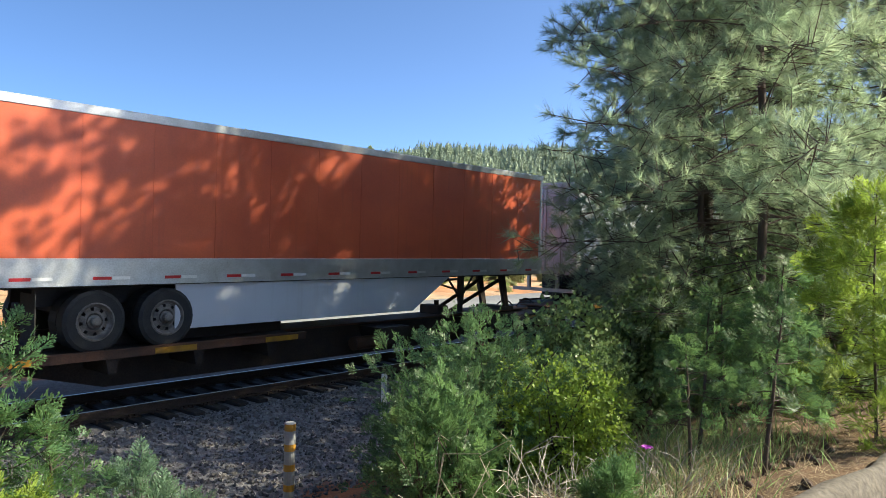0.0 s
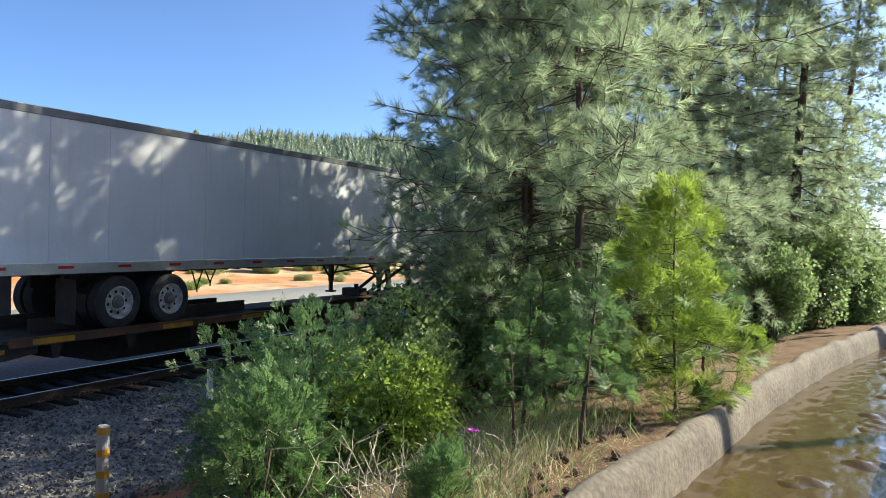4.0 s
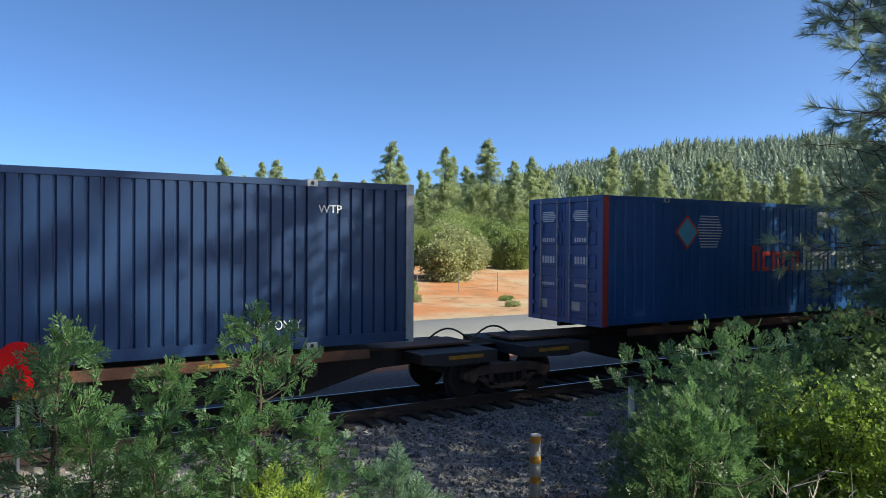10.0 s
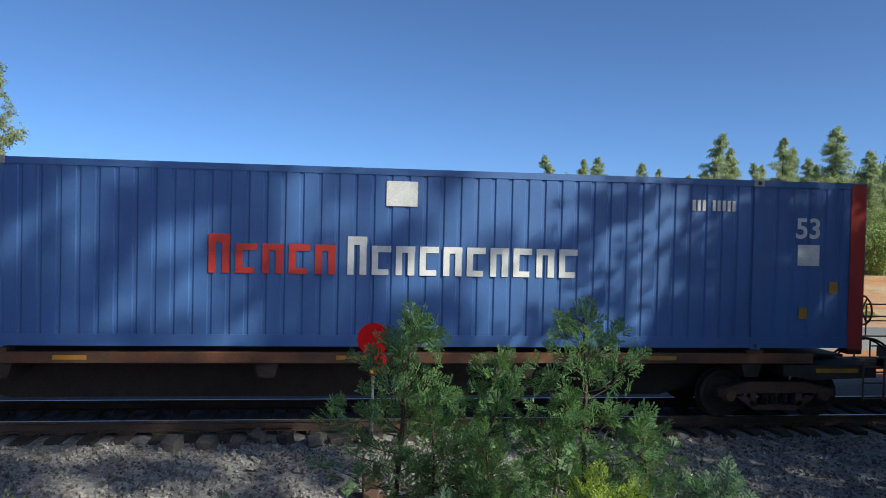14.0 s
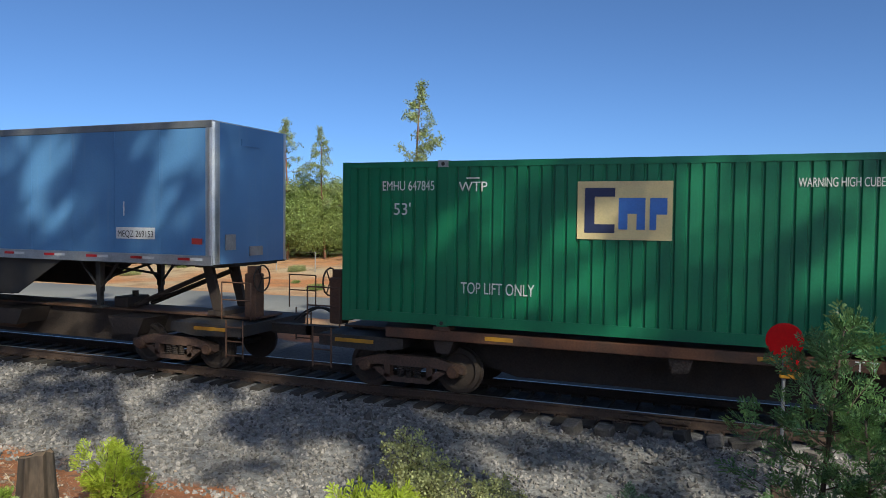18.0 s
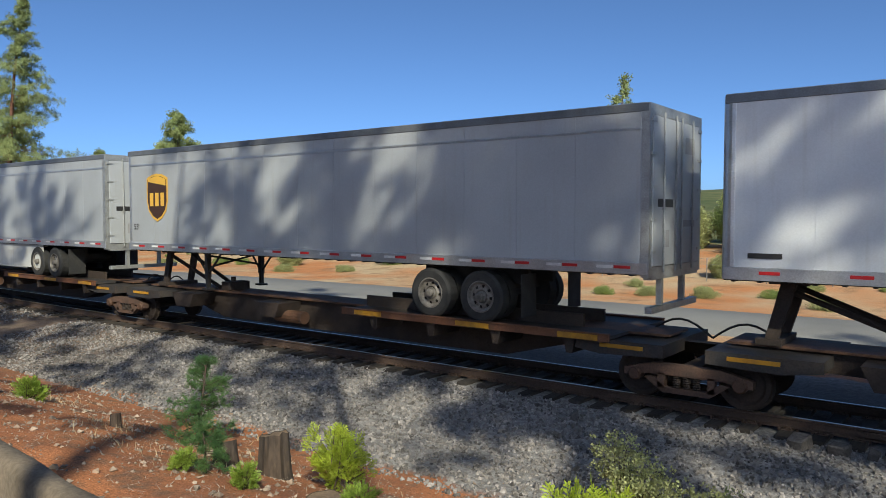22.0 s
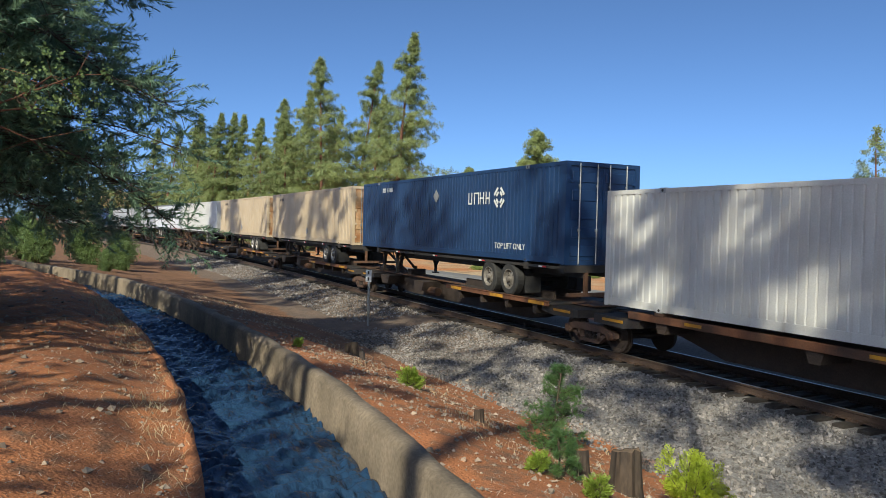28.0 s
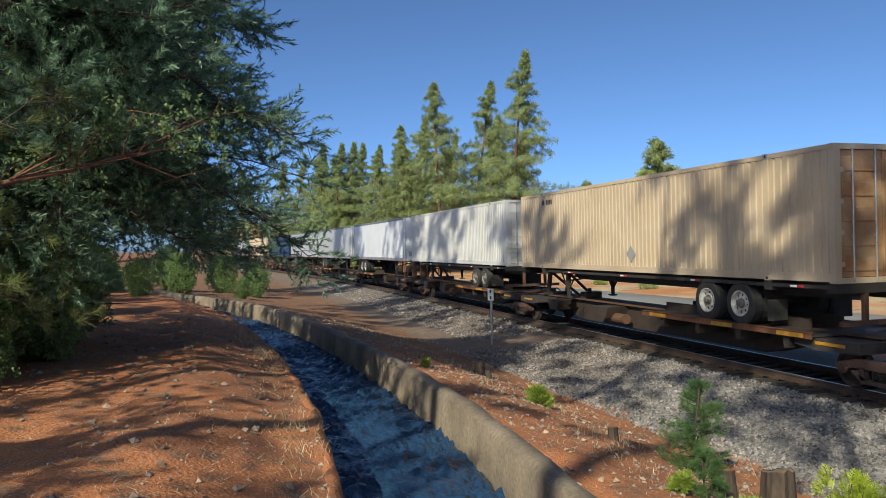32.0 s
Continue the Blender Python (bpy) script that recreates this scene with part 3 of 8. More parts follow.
# ---- canal ----
def sweep(profile, xs, offset=0.0, jitter=0.0):
    """Sweeps a (y, z) profile along the canal's outer wall edge."""
    xs = np.asarray(xs)
    rng = np.random.default_rng(3)
    base = wall_y(xs) + offset
    P = np.array(profile)
    v = np.zeros((len(xs), len(P), 3))
    v[:, :, 0] = xs[:, None]
    v[:, :, 1] = base[:, None] + P[None, :, 0]
    v[:, :, 2] = P[None, :, 1]
    if jitter:
        k = np.array([wave(xs, xs * 0.3 + i * 0.8, 1.9, i * 0.7) for i in range(len(P))]).T
        v[:, :, 2] += jitter * k
        v[:, :, 1] += jitter * np.roll(k, 1, axis=0)
    n = len(P)
    i = (np.arange(len(xs) - 1)[:, None] * n + np.arange(n - 1)[None])
    f = np.stack([i, i + n, i + n + 1, i + 1], -1).reshape(-1, 4)
    return v.reshape(-1, 3), f


def build_canal():
    xs = np.linspace(-80, 5.4, 340)
    prof = [(0.0, 0.3), (0.0, 0.93), (-0.04, 0.99), (-0.20, 1.0), (-0.26, 0.94), (-0.30, 0.2), (-0.32, -0.4)]
    solid("canal_wall", raw_mesh(*sweep(prof, xs, 0.0, 0.018), "concrete", True), "", "weathered concrete canal wall stained dark in uneven brown patches", "wall", kind="structure")
    xs = np.linspace(5.2, 70, 330)
    prof = [(0.27, 0.3), (0.255, 0.80), (0.2, 0.90), (0.1, 0.94), (0.02, 0.89), (-0.045, 0.74), (-0.08, 0.45), (-0.14, -0.3)]
    solid("canal_kerb", raw_mesh(*sweep(prof, xs, 0.12, 0.045), "kerb_concrete", True), "", "rounded lumpy sprayed concrete kerb along the canal", "kerb", kind="structure")
    xs = np.linspace(-80, 70, 700)
    prof = [(0.06, -0.4), (0.05, 0.9), (0.02, 1.04), (-0.06, 1.06), (-0.12, 1.02), (-0.14, 0.5)]
    solid("canal_bank_edge", raw_mesh(*sweep(prof, xs, -CHANNEL, 0.03), "ground_mix", True), "", "crumbling dirt lip of the canal bank", "bank edge", kind="structure")


build_canal()


def water_material():
    m = bpy.data.materials.new("canal_water")
    m.use_nodes = True
    n, l = m.node_tree.nodes, m.node_tree.links
    p = n["Principled BSDF"]
    p.inputs["Roughness"].default_value = 0.07
    p.inputs["IOR"].default_value = 1.33
    geo = n.new("ShaderNodeNewGeometry")
    # silty shallows turn blue where the flow runs fast: sky reflection painted in
    sep = n.new("ShaderNodeSeparateXYZ")
    l.new(geo.outputs["Position"], sep.inputs[0])
    silt = n.new("ShaderNodeMapRange")
    silt.inputs[1].default_value, silt.inputs[2].default_value = -4.0, 3.0
    l.new(sep.outputs[0], silt.inputs[0])
    tone = n.new("ShaderNodeMix")
    tone.data_type = "RGBA"
    tone.inputs[6].default_value, tone.inputs[7].default_value = (0.018, 0.046, 0.1, 1), (0.075, 0.05, 0.025, 1)
    l.new(silt.outputs[0], tone.inputs[0])
    l.new(tone.outputs[2], p.inputs["Base Color"])
    mp = n.new("ShaderNodeMapping")
    mp.inputs["Scale"].default_value = (0.6, 1.3, 1.0)
    l.new(geo.outputs["Position"], mp.inputs[0])
    t = n.new("ShaderNodeTexNoise")
    t.inputs["Scale"].default_value, t.inputs["Detail"].default_value = 7.0, 8
    l.new(mp.outputs[0], t.inputs["Vector"])
    b = n.new("ShaderNodeBump")
    b.inputs["Strength"].default_value, b.inputs["Distance"].default_value = 1.0, 0.1
    calm = n.new("ShaderNodeMapRange")
    calm.inputs[1].default_value, calm.inputs[2].default_value, calm.inputs[3].default_value, calm.inputs[4].default_value = -1.0, 4.0, 1.0, 0.12
    l.new(sep.outputs[0], calm.inputs[0])
    l.new(calm.outputs[0], b.inputs["Strength"])
    l.new(t.outputs["Fac"], b.inputs["Height"])
    l.new(b.outputs[0], p.inputs["Normal"])
    return m


M["canal_water"] = water_material()


def build_water():
    xs = np.r_[np.linspace(-80, -30, 260)[:-1], np.linspace(-30, -3, 1100)[:-1], np.linspace(-3, 70, 500)]
    ys = np.linspace(0, 1, 70)
    yw = wall_y(xs)
    Y = (yw - 0.30 + 0.4 * ease((xs - 4.5) / 1.5))[:, None] * ys[None] + (yw - CHANNEL + 0.02)[:, None] * (1 - ys[None])
    X = np.broadcast_to(xs[:, None], Y.shape)
    calm = np.where(X < 2, 1.0, 0.25)
    rng = np.random.default_rng(12)
    wx, wy = X + 0.25 * wave(X, Y, 1.7, 2.0), Y + 0.25 * wave(X, Y, 1.5, 5.0)
    Z = np.zeros_like(Y)
    for k in range(22):
        wl, a = 0.11 * 4.5 ** rng.uniform(0, 1), rng.normal(0.2, 0.9)
        Z = Z + 0.036 * wl ** 0.9 * np.sin((wx * math.cos(a) + wy * math.sin(a)) * math.tau / wl + rng.uniform(0, 6))
    Z = WATER_Z + calm * Z * (0.7 + 0.5 * wave(X, Y, 0.9, 7.0))
    v = np.stack([X, Y, Z], -1).reshape(-1, 3)
    nc = len(ys)
    i = np.arange(len(xs) - 1)[:, None] * nc + np.arange(nc - 1)[None]
    f = np.stack([i, i + nc, i + nc + 1, i + 1], -1).reshape(-1, 4)
    return solid("water", raw_mesh(v, f, "canal_water", True), "", "rippling canal water flowing fast, reflecting blue sky", "water", kind="structure")


water = build_water()


def ripple_mesh(rng):
    """A low choppy swell that drifts on the current, its rim below the surface."""
    n, m = 26, 18
    u, w = np.meshgrid(np.linspace(-1, 1, n), np.linspace(-1, 1, m), indexing="ij")
    r2 = np.clip(u * u + w * w, 0, 1)
    z = 0.045 * (1 - r2) ** 1.5 * (0.6 + 0.5 * np.sin(u * 7 + w * 2 + rng.uniform(0, 6)) + 0.35 * np.sin(u * 12 - w * 5 + rng.uniform(0, 6))) - 0.05 * r2
    v = np.stack([u * 0.75, w * 0.42, z], -1).reshape(-1, 3)
    i = np.arange(n - 1)[:, None] * m + np.arange(m - 1)[None]
    return raw_mesh(v, np.stack([i, i + m, i + m + 1, i + 1], -1).reshape(-1, 4), "canal_water", True)


RIPPLES = []
rng = np.random.default_rng(19)
swells = [ripple_mesh(rng) for k in range(4)]
for k in range(60):
    ob = part("ripple", swells[k % 4], "", water)
    RIPPLES.append((ob, -82.0 + k * 1.72 + rng.uniform(-0.5, 0.5), rng.uniform(-0.45, 0.45), rng.uniform(1.45, 1.7)))


def drift(x, off):
    """A ripple's pose on the canal, off metres beside its middle."""
    turn = math.degrees(math.atan(float(wall_y(x + 0.5) - wall_y(x - 0.5))))
    return pose(x, float(wall_y(x)) - 1.15 + off, WATER_Z, 0, 0, turn)



# ---- railway track ----
def rail_mesh(side, x0, x1, step=1.0):
    prof = [(-0.075, -0.175), (0.075, -0.175), (0.075, -0.163), (0.012, -0.14), (0.012, -0.045), (0.036, -0.035), (0.036, -0.006), (0.028, 0.0),
            (-0.028, 0.0), (-0.036, -0.006), (-0.036, -0.035), (-0.012, -0.045), (-0.012, -0.14), (-0.075, -0.163)]
    xs = np.arange(x0, x1 + step, step)
    yc = track_y(xs) + side * 0.7535
    P = np.array(prof)
    v = np.stack([np.broadcast_to(xs[:, None], (len(xs), len(P))), yc[:, None] + P[None, :, 0], np.broadcast_to(P[None, :, 1], (len(xs), len(P)))], -1)
    n = len(P)
    i = np.arange(len(xs) - 1)[:, None] * n
    k = np.arange(n)[None]
    f = np.stack([i + k, i + (k + 1) % n, i + n + (k + 1) % n, i + n + k], -1).reshape(-1, 4)
    me = raw_mesh(v.reshape(-1, 3), f, "rail_side")
    me.materials.append(M["tread"])
    idx = np.tile((np.arange(n) == 7).astype(np.int32), len(xs) - 1)
    me.polygons.foreach_set("material_index", idx)
    return me


track = tagged(new("railway_track"), "single railway track with rusty rails on dark wooden ties", "railway track", kind="structure")
part("rail", rail_mesh(-1, -200, 120), "", track, "rusty rail with a bright polished top")
part("rail", rail_mesh(1, -200, 120), "", track)
bm = bmesh.new()
box(bm, -0.115, 0.115, -1.3, 1.3, -0.36, -0.178, 0.012)
tie_mesh = mesh_of(bm, "tie_wood")
bm = bmesh.new()
for s in (-1, 1):
    box(bm, -0.09, 0.09, s * 0.7535 - 0.17, s * 0.7535 + 0.17, -0.178, -0.166)
    for a in (-1, 1):
        box(bm, a * 0.05 - 0.012, a * 0.05 + 0.012, s * 0.7535 - 0.105, s * 0.7535 - 0.075, -0.166, -0.135)
for s in (-1, 1):
    for a in (-1, 1):
        box(bm, a * 0.135 - 0.015, a * 0.135 + 0.015, s * 0.7535 - 0.1, s * 0.7535 + 0.1, -0.2, -0.177)
        box(bm, a * 0.135 - 0.015, a * 0.135 + 0.015, s * 0.7535 - 0.11, s * 0.7535 - 0.078, -0.2, -0.14)
plate_mesh = mesh_of(bm, "rail_side")
tie_rng = random.Random(5)
far_ties = []
for k in range(-340, 180):
    x = k * 0.5
    p = track_pose(x + tie_rng.uniform(-0.03, 0.03), tie_rng.uniform(-0.006, 0.006)) @ pose(0, tie_rng.uniform(-0.06, 0.06), 0, 0, 0, tie_rng.uniform(-1.2, 1.2))
    if -70 <= x <= 32:
        ob = part("tie", tie_mesh, "", track)
        ob.matrix_basis = p
        if -40 <= x <= 24:
            pl = part("tie_plate", plate_mesh, "", ob)
    else:
        far_ties.append(np.array(p))
cube = (np.array([(x, y, z) for x in (-0.115, 0.115) for y in (-1.3, 1.3) for z in (-0.36, -0.178)]), np.array([(0, 1, 3, 2), (4, 6, 7, 5), (0, 4, 5, 1), (2, 3, 7, 6), (0, 2, 6, 4), (1, 5, 7, 3)]))
tagged(part("tie_row", raw_mesh(*strew(cube, np.array(far_ties)), "tie_wood"), "", track), kind="stuff")
# rail joint with bolted bars and loose concrete blocks beside it
bm = bmesh.new()
box(bm, -2.0, -0.9, 12.50, 12.535, -0.13, -0.05, 0.006)
for k in range(6):
    tube(bm, (-1.9 + k * 0.18, 12.50, -0.09), (-1.9 + k * 0.18, 12.46, -0.09), 0.018, seg=6)
part("joint_bar", bm, "rail_side", track)


# ---- ballast stones ----
def stone_template(seed):
    rng = np.random.default_rng(seed)
    v = np.array([(1, 0, 0), (-1, 0, 0), (0, 1, 0), (0, -1, 0), (0, 0, 1), (0, 0, -1)], float) * rng.uniform(0.6, 1.15, (6, 1))
    v += rng.normal(0, 0.18, v.shape)
    f = np.array([(0, 2, 4), (2, 1, 4), (1, 3, 4), (3, 0, 4), (2, 0, 5), (1, 2, 5), (3, 1, 5), (0, 3, 5)])
    return v, f


def scatter_stones(name, n, x0, x1, u0, u1, size, mat, label, seed, lift=0.3):
    rng = np.random.default_rng(seed)
    pieces = []
    for k in range(4):
        x = rng.uniform(x0, x1, n // 4)
        y = track_y(x) - rng.uniform(u0, u1, n // 4)
        s = size * rng.lognormal(0, 0.35, n // 4)
        z = ground_z(x, y) + s * lift
        m = frames_along(np.stack([x, y, z], -1), rng.normal(0, 1, (n // 4, 3)), s, rng)
        pieces.append(strew(stone_template(seed * 10 + k), m))
    return solid(name, raw_mesh(*stack(pieces), mat), "", label, "gravel", kind="stuff")


scatter_stones("ballast_stones", 38000, -24, 14, 1.25, 5.9, 0.028, "ballast", "loose grey crushed-stone ballast beside the track", 11)
scatter_stones("ballast_stones", 12000, -75, -26, 0.9, 4.6, 0.035, "ballast", "loose grey crushed-stone ballast beside the track", 12)
scatter_stones("pebbles", 2600, -22, 8, 5.0, 9.5, 0.02, "pebble", "scattered small stones and wood chips on red dirt", 14)


# ---- road beyond the track ----
def build_road():
    xs = np.linspace(-140, 140, 141)
    yc = 26.3 - 0.0012 * (xs + 10) ** 2 * (xs < -10) 
    v, n = [], 5
    for x, y in zip(xs, yc):
        for o in (-3.1, -3.0, 0, 3.0, 3.1):
            yy = y + o
            v.append((x, yy, gz(x, yy) + (0.035 if abs(o) < 3.05 else -0.03)))
    i = np.arange(len(xs) - 1)[:, None] * n + np.arange(n - 1)[None]
    f = np.stack([i, i + n, i + n + 1, i + 1], -1).reshape(-1, 4)
    solid("road", raw_mesh(np.array(v), f, "asphalt", True), "", "sunlit grey asphalt road beyond the railway", "road", kind="structure")


build_road()


# ---- the train ----
LEN, HALF_W = 16.154, 1.295


def wheel_pair(parent, x, y, z, name="wheel", rim="rim_white"):
    """A road wheel: tyre with a pressed rim, on its axle line."""
    bm = bmesh.new()
    turned(bm, [(-0.14, 0.30), (-0.145, 0.46), (-0.11, 0.515), (0.11, 0.515), (0.145, 0.46), (0.14, 0.30)], (x, y, z), "y", 24, False)
    w = part(name, bm, "rubber", parent, smooth=False)
    s = -1 if y < 0 else 1
    # pressed steel disc with eight hand holes
    n = 24
    bm = bmesh.new()
    rings = [[bm.verts.new((x + r * math.cos(i * math.tau / n), y + d * s, z + r * math.sin(i * math.tau / n))) for i in range(n)]
             for d, r in ((0.10, 0.30), (0.152, 0.318), (0.154, 0.295), (0.09, 0.27), (0.07, 0.235), (0.085, 0.18), (0.105, 0.14), (0.05, 0.11))]
    for k in range(len(rings) - 1):
        for i in range(n):
            if k == 4 and i % 3 == 0:
                continue
            j = (i + 1) % n
            bm.faces.new((rings[k][i], rings[k][j], rings[k + 1][j], rings[k + 1][i]))
    part("rim", bm, rim, w)
    bm = bmesh.new()
    turned(bm, [(-0.05 * s, 0.05), (-0.05 * s, 0.29)], (x, y, z), "y", 16)
    part("brake_drum", bm, "dark_underside", w)
    bm = bmesh.new()
    turned(bm, [(0.03 * s, 0.115), (0.10 * s, 0.115), (0.11 * s, 0.085), (0.19 * s, 0.08), (0.205 * s, 0.05)], (x, y, z), "y", 12)
    part("hub", bm, "rim_dirty", w)
    return w


def landing_gear(t, x, z0, z1):
    for s in (-1, 1):
        bm = bmesh.new()
        box(bm, x - 0.065, x + 0.065, s * 0.92 - 0.065, s * 0.92 + 0.065, z0 + 0.35, z1)
        box(bm, x - 0.05, x + 0.05, s * 0.92 - 0.05, s * 0.92 + 0.05, z0 + 0.06, z0 + 0.36)
        box(bm, x - 0.13, x + 0.13, s * 0.92 - 0.12, s * 0.92 + 0.12, z0, z0 + 0.05)
        part("landing_leg", bm, "dark_underside", t)
        bm = bmesh.new()
        tube(bm, (x - 0.05, s * 0.92, z1 - 0.6), (x - 0.62, s * 0.92, z1), 0.03, seg=6)
        tube(bm, (x + 0.05, s * 0.92, z1 - 0.6), (x + 0.55, s * 0.92, z1), 0.03, seg=6)
        part("leg_brace", bm, "dark_underside", t)
    bm = bmesh.new()
    tube(bm, (x, -0.9, z0 + 0.62), (x, 0.9, z1 - 0.1), 0.03, seg=6)
    tube(bm, (x, 0.9, z0 + 0.62), (x, -0.9, z1 - 0.1), 0.03, seg=6)
    part("cross_brace", bm, "dark_underside", t)


def bogie(t, x, zc, zt, rim="rim_white"):
    for s in (-1, 1):
        part("slider_rail", box(bmesh.new(), x - 1.3, x + 1.3, s * 0.5 - 0.06, s * 0.5 + 0.06, zc + 0.22, zt), "dark_underside", t)
    for a in (-0.63, 0.63):
        bm = bmesh.new()
        tube(bm, (x + a, -1.0, zc), (x + a, 1.0, zc), 0.07, seg=8)
        part("axle", bm, "dark_underside", t)
        part("suspension", box(bmesh.new(), x + a - 0.25, x + a + 0.25, -0.75, 0.75, zc + 0.072, zc + 0.3, 0.03), "dark_underside", t)
    for a in (-0.63, 0.63):
        for s in (-1, 1):
            for o in (1.12, 0.80):
                if o > 1:
                    wheel_pair(t, x + a, s * o, zc, "dual_wheel", rim)
                else:
                    bm = bmesh.new()
                    turned(bm, [(-0.14, 0.30), (-0.14, 0.5), (0.14, 0.5), (0.14, 0.3)], (x + a, s * o, zc), "y", 18)
                    part("inner_tyre", bm, "rubber", t)
    for s in (-1, 1):
        bm = bmesh.new()
        box(bm, x - 1.55, x - 1.535, s * 0.95 - 0.28, s * 0.95 + 0.28, zc - 0.35, zt - 0.1)
        part("mud_flap", bm, "rubber", t)


def strips(t, z, x0, x1, mats=("strip_red", "strip_white"), n=13, pair=0.32, both=True):
    """Reflective marker strips along both lower rails."""
    for s in (-1, 1):
        for k in range(n):
            x = x0 + (x1 - x0) * k / (n - 1)
            for j, mt in enumerate(mats if both else mats[:1]):
                bm = bmesh.new()
                y = s * (HALF_W + 0.012)
                box(bm, x + j * pair, x + j * pair + pair * 0.95, min(y, y + s * 0.004), max(y, y + s * 0.004), z, z + 0.052)
                part("reflector_strip", bm, mt, t)


def van_trailer(label, skin, skirt="", front_mat=None, plated=True, z0=2.17, z1=5.06, logo=None, smooth_rail="rail_grey", skirt_mat="white_van", rib=1.22, deep=False, strip_n=13, bog_x=3.5):
    """A 53-foot road trailer, its nose towards +x, its wheels on a rail car's platform."""
    t = thing("trailer", label, "trailer", "trailers on the train")
    h = LEN / 2
    # side, front and roof skins
    bm = bmesh.new()
    box(bm, -h + 0.10, h - 0.10, -HALF_W + 0.012, HALF_W - 0.012, z0 + 0.16, z1 - 0.10)
    part("body", bm, skin, t)
    for s in (-1, 1):
        x = -h + 0.14
        y0, y1 = sorted((s * (HALF_W - 0.014), s * (HALF_W - 0.006)))
        while x < h - 0.2:
            w = min(rib, h - 0.14 - x)
            bm = bmesh.new()
            box(bm, x + 0.004, x + w - 0.004, y0, y1, z0 + (0.43 if deep else 0.19), z1 - 0.13)
            part("side_panel", bm, skin, t)
            x += w
        bm = bmesh.new()
        y0, y1 = sorted((s * (HALF_W - 0.02), s * (HALF_W + 0.008)))
        box(bm, -h, h - 0.05, y0, y1, z1 - 0.14, z1, 0.008)
        part("top_rail", bm, smooth_rail, t)
        bm = bmesh.new()
        y0, y1 = sorted((s * (HALF_W - 0.03), s * (HALF_W + 0.010)))
        box(bm, -h, h - 0.05, y0, y1, z0, z0 + (0.44 if deep else 0.20), 0.008)
        box(bm, -h, h - 0.05, *sorted((s * (HALF_W - 0.03), s * (HALF_W + 0.022))), z0 - 0.0, z0 + 0.03)
        part("bottom_rail", bm, "aluminium", t)
        bm = bmesh.new()
        turned(bm, [(z0 + 0.02, 0.16), (z1 - 0.02, 0.16)], (h - 0.16, s * (HALF_W - 0.155), 0), "z", 20)
        part("corner_post", bm, "aluminium", t)
    bm = bmesh.new()
    box(bm, -h + 0.05, h - 0.06, -HALF_W + 0.02, HALF_W - 0.02, z1 - 0.02, z1 + 0.012)
    part("roof", bm, "aluminium", t)
    bm = bmesh.new()
    box(bm, h - 0.10, h - 0.005, -HALF_W + 0.15, HALF_W - 0.15, z0 + 0.02, z1 - 0.02)
    box(bm, h - 0.01, h + 0.012, -0.42, 0.2, z1 - 0.42, z1 - 0.28)
    part("nose", bm, front_mat or skin, t)
    bm = bmesh.new()
    box(bm, h - 0.004, h + 0.01, -0.95, -0.62, z0 + 0.3, z0 + 0.62)
    part("glad_hand_box", bm, "galvanised", t)
    part("document_box", box(bmesh.new(), h - 0.004, h + 0.02, -0.15, 0.3, z0 + 0.16, z0 + 0.36), "galvanised", t)
    # floor beams
    bm = bmesh.new()
    box(bm, -h + 0.05, h - 0.05, -HALF_W + 0.05, HALF_W - 0.05, z0 - 0.02, z0 + 0.1)
    for k in range(40):
        x = -h + 0.4 + k * 0.4
        box(bm, x, x + 0.06, -HALF_W + 0.3, HALF_W - 0.3, z0 - 0.06, z0 - 0.02)
    part("floor_frame", bm, "dark_underside", t)
    # rear frame and doors
    bm = bmesh.new()
    for s in (-1, 1):
        y0, y1 = sorted((s * (HALF_W - 0.12), s * (HALF_W + 0.004)))
        box(bm, -h - 0.02, -h + 0.12, y0, y1, z0 - 0.05, z1)
    box(bm, -h - 0.02, -h + 0.12, -HALF_W + 0.12, HALF_W - 0.12, z1 - 0.18, z1)
    box(bm, -h - 0.02, -h + 0.12, -HALF_W + 0.12, HALF_W - 0.12, z0 - 0.10, z0 + 0.12)
    part("rear_frame", bm, "galvanised", t)
    for s in (-1, 1):
        bm = bmesh.new()
        y0, y1 = sorted((s * 0.01, s * (HALF_W - 0.125)))
        box(bm, -h - 0.035, -h + 0.02, y0, y1, z0 + 0.13, z1 - 0.19, 0.01)
        door = part("rear_door", bm, skin, t)
        for yy in (0.14, 0.72):
            bm = bmesh.new()
            tube(bm, (-h - 0.06, s * yy, z0 + 0.02), (-h - 0.06, s * yy, z1 - 0.12), 0.018, seg=6)
            box(bm, -h - 0.075, -h - 0.03, s * yy - 0.03, s * yy + 0.03, z0 + 1.1, z0 + 1.16)
            part("lock_rod", bm, "galvanised", door)
        for k in range(5):
            z = z0 + 0.35 + k * 0.56
            y0, y1 = sorted((s * (HALF_W - 0.25), s * (HALF_W - 0.05)))
            part("hinge", box(bmesh.new(), -h - 0.05, -h - 0.022, y0, y1, z, z + 0.05), "galvanised", door)
    bm = bmesh.new()
    for s in (-1, 1):
        box(bm, -h + 0.02, -h + 0.12, s * 0.55 - 0.05, s * 0.55 + 0.05, z0 - 0.62, z0 - 0.05)
    box(bm, -h - 0.02, -h + 0.1, -1.15, 1.15, z0 - 0.68, z0 - 0.57)
    part("underride_guard", bm, "galvanised", t)
    bogie(t, -h + bog_x, 1.575, z0 - 0.02, "rim_dirty" if skin in ("grey_van", "orange_van") else "rim_white")
